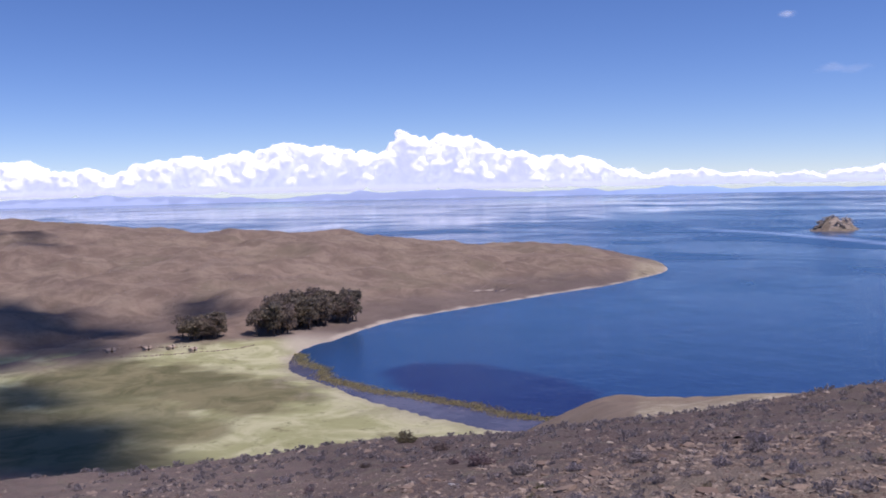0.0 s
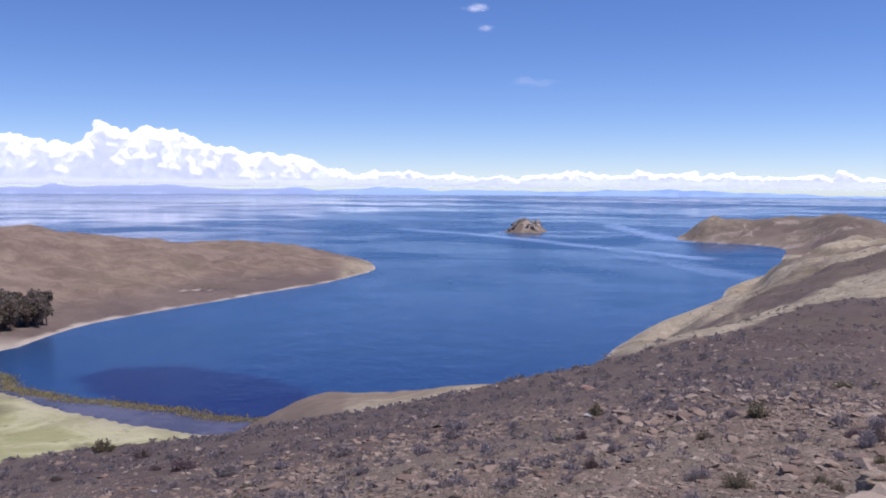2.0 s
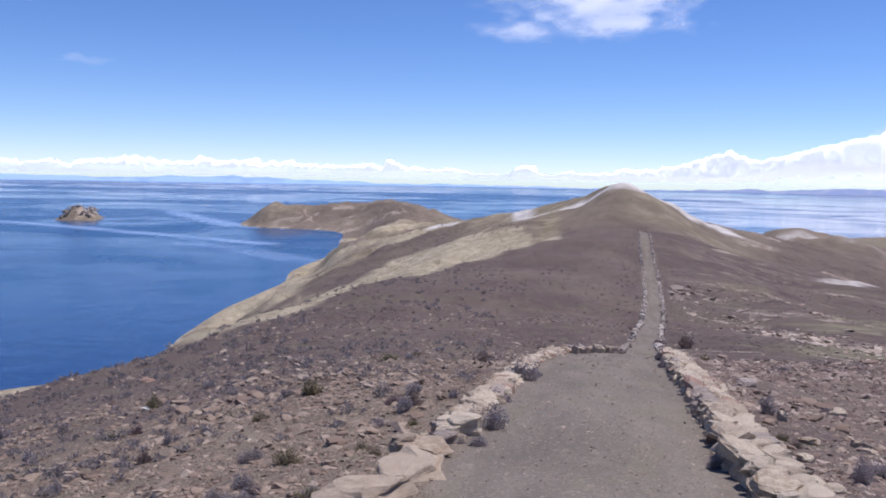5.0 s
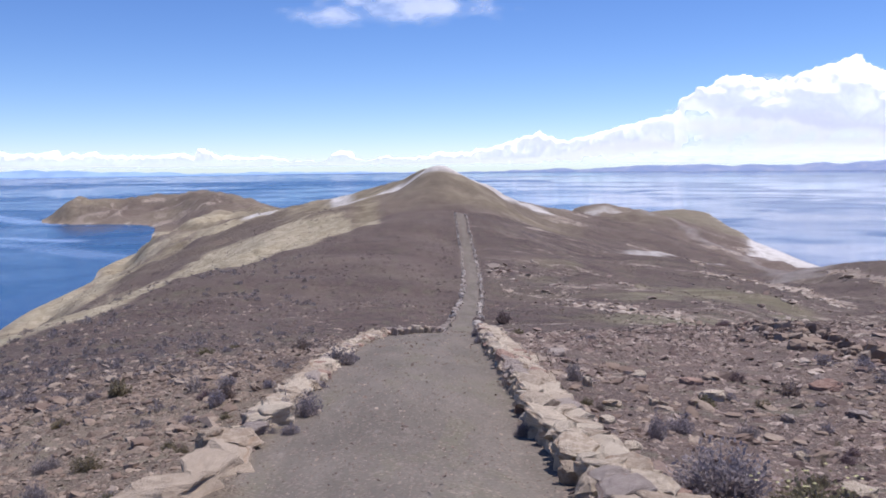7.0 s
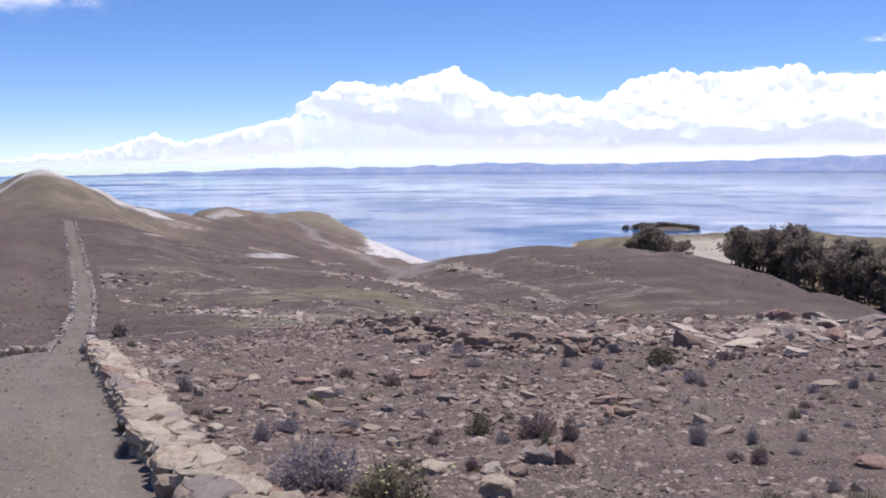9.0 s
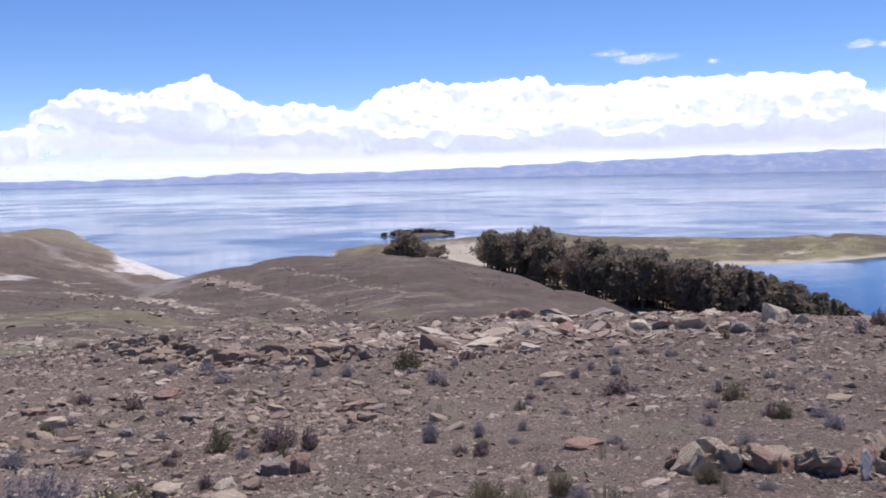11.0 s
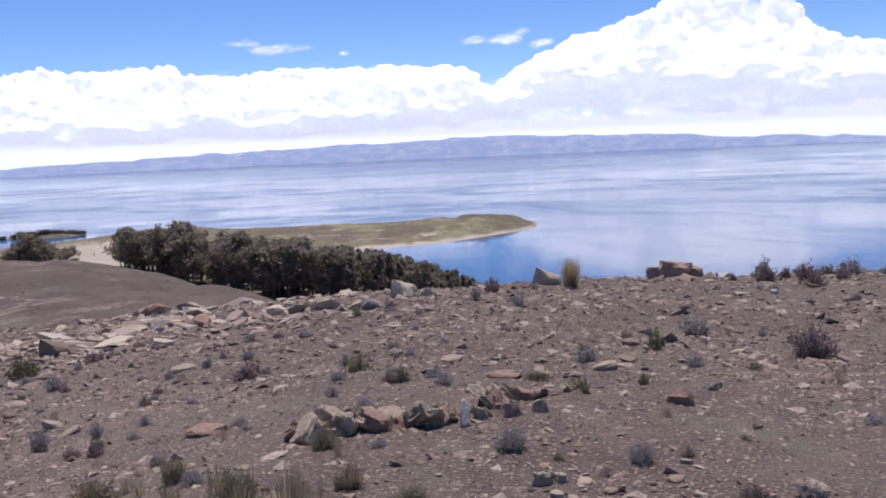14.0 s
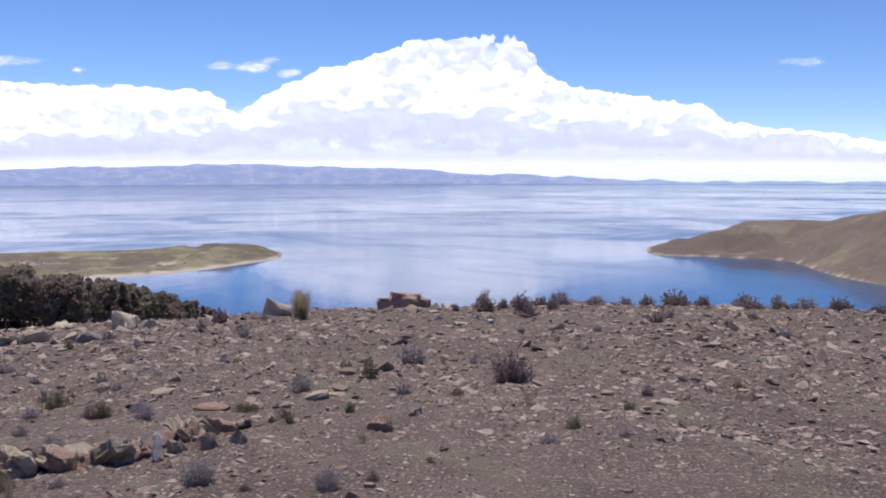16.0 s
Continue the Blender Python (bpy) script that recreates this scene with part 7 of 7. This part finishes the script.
# the rest of the wood behind them, too dense to count
def wood_stuff(name, spots, label, drop=0.0):
    vs, fs, slots, base = [], [], [], 0
    for x, y, tall, wide, kind in spots:
        t, c, n = ground_z(x, y) - drop, rnd.uniform(0, 6.28), 0
        for slot, m in enumerate(rnd.choice(TREES[kind])):
            co = np.empty(len(m.vertices) * 3)
            m.vertices.foreach_get("co", co)
            co = co.reshape(-1, 3) * (tall * wide, tall * wide, tall)
            vs.append(np.stack([co[:, 0] * math.cos(c) - co[:, 1] * math.sin(c) + x, co[:, 0] * math.sin(c) + co[:, 1] * math.cos(c) + y, co[:, 2] + t], -1))
            ix = np.empty(len(m.loops), np.int32)
            m.loops.foreach_get("vertex_index", ix)
            fs += (ix.reshape(-1, 4) + base).tolist()
            slots += [slot] * len(m.polygons)
            base += len(co)
    m = mesh_from(name, np.concatenate(vs), fs, BARK)
    m.materials.append(TREE_LEAF)
    m.polygons.foreach_set("material_index", slots)
    return tagged(new(name, m), label, "trees", kind="stuff")


behind = []
while len(behind) < 200:
    a = rnd.uniform(47, 66.6)
    r = float(np.interp(a, floor_az, floor_r)) + rnd.uniform(40, 115)
    x, y = r * math.sin(radians(a)), r * math.cos(radians(a))
    if ground_z(x, y) > 5 and not 49.0 < a < 50.1:
        behind.append((x, y, float(np.interp(a, CANOPY_AZ, CANOPY)) * rnd.uniform(0.7, 1.0), rnd.uniform(0.8, 1.1), "pine" if a > 56 and rnd.random() < 0.6 else "eucalyptus"))
wood_stuff("woodland", behind, "dense dark wood of eucalyptus and conifers by the lake")
wood_stuff("woodland", [(606 + 52 * q + rnd.gauss(0, 2), 708 - 44 * q + rnd.gauss(0, 2), rnd.uniform(3.6, 5.2), 2.0, "eucalyptus") for q in [k / 39 - 0.5 for k in range(40)]],
           "low dark trees covering the flat islet", 1.6)
# clump on the neck
for a, r, tall in ((38.8, 262, 5.0), (39.2, 266, 7.0), (39.6, 268, 9.0), (40.0, 262, 10), (40.4, 268, 9.5), (40.8, 272, 7.5), (41.8, 256, 6.5)):
    tree(r * math.sin(radians(a)), r * math.cos(radians(a)), tall, "eucalyptus", "dark eucalyptus standing on the sandy neck", "trees on the neck", 1.15)
# groves under the far hill
for k in range(70):
    q = rnd.random()
    x, y = -376 - 16 * q + rnd.gauss(-6, 5), 195 + 63 * q
    x -= 14 * math.sin(q * 3.1) * rnd.random()
    tree(x, y, rnd.uniform(11.5, 16.5), "eucalyptus", "tall dark eucalyptus in the grove by the beach", "trees of the beach grove", rnd.uniform(0.8, 1.05))
for k in range(15):
    tree(-391 + rnd.gauss(0, 4), 164 + 15 * k / 14, rnd.uniform(8.5, 11.5), "eucalyptus", "dark round tree in the small grove by the meadow", "trees of the meadow grove", 1.15)
# ---- reeds along the bar ----
n = 9000
rx = nrg.uniform(-356, -186, n)
ry = np.interp(rx, [p[0] for p in REED_LINE], [p[1] for p in REED_LINE]) + nrg.normal(0, 2.0, n) + 3.0 * fbm(rx / 16, rx * 0, 3, 141)
tallness = nrg.uniform(0.06, 0.28, n)
ang = nrg.uniform(0, np.pi, n)
wx, wy = np.cos(ang) * 0.35, np.sin(ang) * 0.35
lean = nrg.normal(0, 0.25, (n, 2))
v = np.stack([np.stack([rx - wx, ry - wy, 0 * rx - 0.1], -1), np.stack([rx + wx, ry + wy, 0 * rx - 0.1], -1),
              np.stack([rx + wx * 0.3 + lean[:, 0], ry + wy * 0.3 + lean[:, 1], tallness], -1), np.stack([rx - wx * 0.3 + lean[:, 0], ry - wy * 0.3 + lean[:, 1], tallness], -1)], 1).reshape(-1, 3)
tagged(new("reeds", mesh_from("reeds", v, np.arange(len(v)).reshape(-1, 4).tolist(), REEDS)), "olive brown reed belt in the shallow bay", "reeds", kind="stuff")

# ---- small houses ----


def box(vs, fs, lo, hi):
    i = len(vs)
    vs += [Vector((x, y, z)) for z in (lo[2], hi[2]) for y in (lo[1], hi[1]) for x in (lo[0], hi[0])]
    fs += [(i, i + 2, i + 3, i + 1), (i + 4, i + 5, i + 7, i + 6), (i, i + 1, i + 5, i + 4), (i + 2, i + 6, i + 7, i + 3), (i, i + 4, i + 6, i + 2), (i + 1, i + 3, i + 7, i + 5)]


def house(x, y, w, d, h, turn, wall, label):
    thing = tagged(new("house"), label, "house", "houses by the lake")
    thing.matrix_basis = placed(x, y, ground_z(x, y), turn)
    vs, fs = [], []
    box(vs, fs, (-w / 2, -d / 2, -0.8), (w / 2, d / 2, h))
    i = len(vs)
    vs += [Vector((sx * w / 2, sy, h + z)) for sx in (-1, 1) for sy, z in ((-d / 2, 0), (d / 2, 0), (0, d * 0.2))]
    fs += [(i, i + 1, i + 2), (i + 3, i + 5, i + 4)]
    part("wall", mesh_from("wall", vs, fs, wall), thing)
    vs, fs = [], []
    for s in (-1, 1):
        i = len(vs)
        e, r = s * (d / 2 + 0.35), w / 2 + 0.3
        for z in (0.0, 0.18):
            vs += [Vector((-r, e, h - 0.18 + z)), Vector((r, e, h - 0.18 + z)), Vector((r, 0, h + d * 0.2 + 0.02 + z)), Vector((-r, 0, h + d * 0.2 + 0.02 + z))]
        fs += [(i, i + 1, i + 2, i + 3), (i + 4, i + 7, i + 6, i + 5), (i, i + 4, i + 5, i + 1), (i + 1, i + 5, i + 6, i + 2), (i + 3, i + 7, i + 4, i)]
    part("roof", mesh_from("roof", vs, fs, THATCH), thing)
    vs, fs = [], []
    box(vs, fs, (-0.45, -d / 2 - 0.05, -0.1), (0.45, -d / 2 + 0.02, 1.9))
    part("door", mesh_from("door", vs, fs, DOOR_WOOD), thing)


for x, y, w in ((-384, 128, 5), (-380, 142, 4), (-377, 151, 5), (-368, 157, 4)):
    house(x, y, w * 0.75, 2.2, 1.15, rnd.uniform(-0.4, 0.4) + 1.9, ADOBE, "small adobe house below the hill")
house(300, 262, 7, 4.5, 2.6, 1.2, LIME, "small whitewashed house among the trees")


def field_wall(points, label):
    """A low wall of field stones."""
    p = np.array(points, float)
    seg = np.hypot(*np.diff(p, axis=0).T)
    s = np.arange(0, seg.sum(), 0.8)
    cum = np.concatenate([[0], np.cumsum(seg)])
    x = np.interp(s, cum, p[:, 0]) + nrg.normal(0, 0.2, len(s))
    y = np.interp(s, cum, p[:, 1]) + nrg.normal(0, 0.2, len(s))
    joined_rocks("field_wall", (x, y, height(x, y), nrg.uniform(0.5, 0.9, len(s)), nrg.uniform(0.5, 0.8, len(s))), GRAVEL, label)


field_wall([(-372, 128), (-366, 150), (-362, 172), (-364, 184)], "low stone wall along the meadow's edge")
field_wall([(-392, 122), (-384, 146), (-378, 160)], "low stone wall between the houses")

# ---- fair-weather clouds overhead, out of view, whose shadows lie on bay and hill ----


def drifting_cloud(x, y, z, wide, deep, seed):
    g = random.Random(seed)
    bm = bmesh.new()
    for _ in range(13):
        c = Vector((g.uniform(-0.5, 0.5) * wide, g.uniform(-0.5, 0.5) * deep, g.uniform(0, 0.25) * min(wide, deep)))
        q = g.uniform(0.26, 0.46) * min(wide, deep)
        b = bmesh.ops.create_icosphere(bm, subdivisions=3, radius=q)
        for v in b["verts"]:
            k = 1 + 0.35 * noise.fractal(v.co * (2.2 / q) + c, 0.6, 2.0, 4)
            v.co = Vector((v.co.x * k, v.co.y * k, v.co.z * k * 0.6)) + c
    m = bpy.data.meshes.new("cloud")
    bm.to_mesh(m)
    bm.free()
    m.polygons.foreach_set("use_smooth", np.ones(len(m.polygons), bool))
    mask(m, "cover", np.full(len(m.vertices), 0.38))
    m.materials.append(CLOUD)
    ob = new("sky_clouds", m)
    ob.location = (x, y, z)
    tagged(ob, "small white fair-weather cloud drifting overhead", "clouds", kind="structure")


TOWARD = heading(SUN_AZ, SUN_EL)
for k, (x, y, wide, deep) in enumerate(((-278, 68, 84, 46), (-236, 66, 56, 30), (-330, 84, 50, 26), (-425, 100, 100, 46), (-480, 118, 80, 40), (-446, 150, 40, 22), (-452, 200, 38, 24), (-715, 184, 110, 26))):
    h = 2400 / TOWARD.z
    drifting_cloud(x + TOWARD.x * h, y + TOWARD.y * h, 2400 + max(ground_z(x, y), 0), wide, deep, 900 + k)
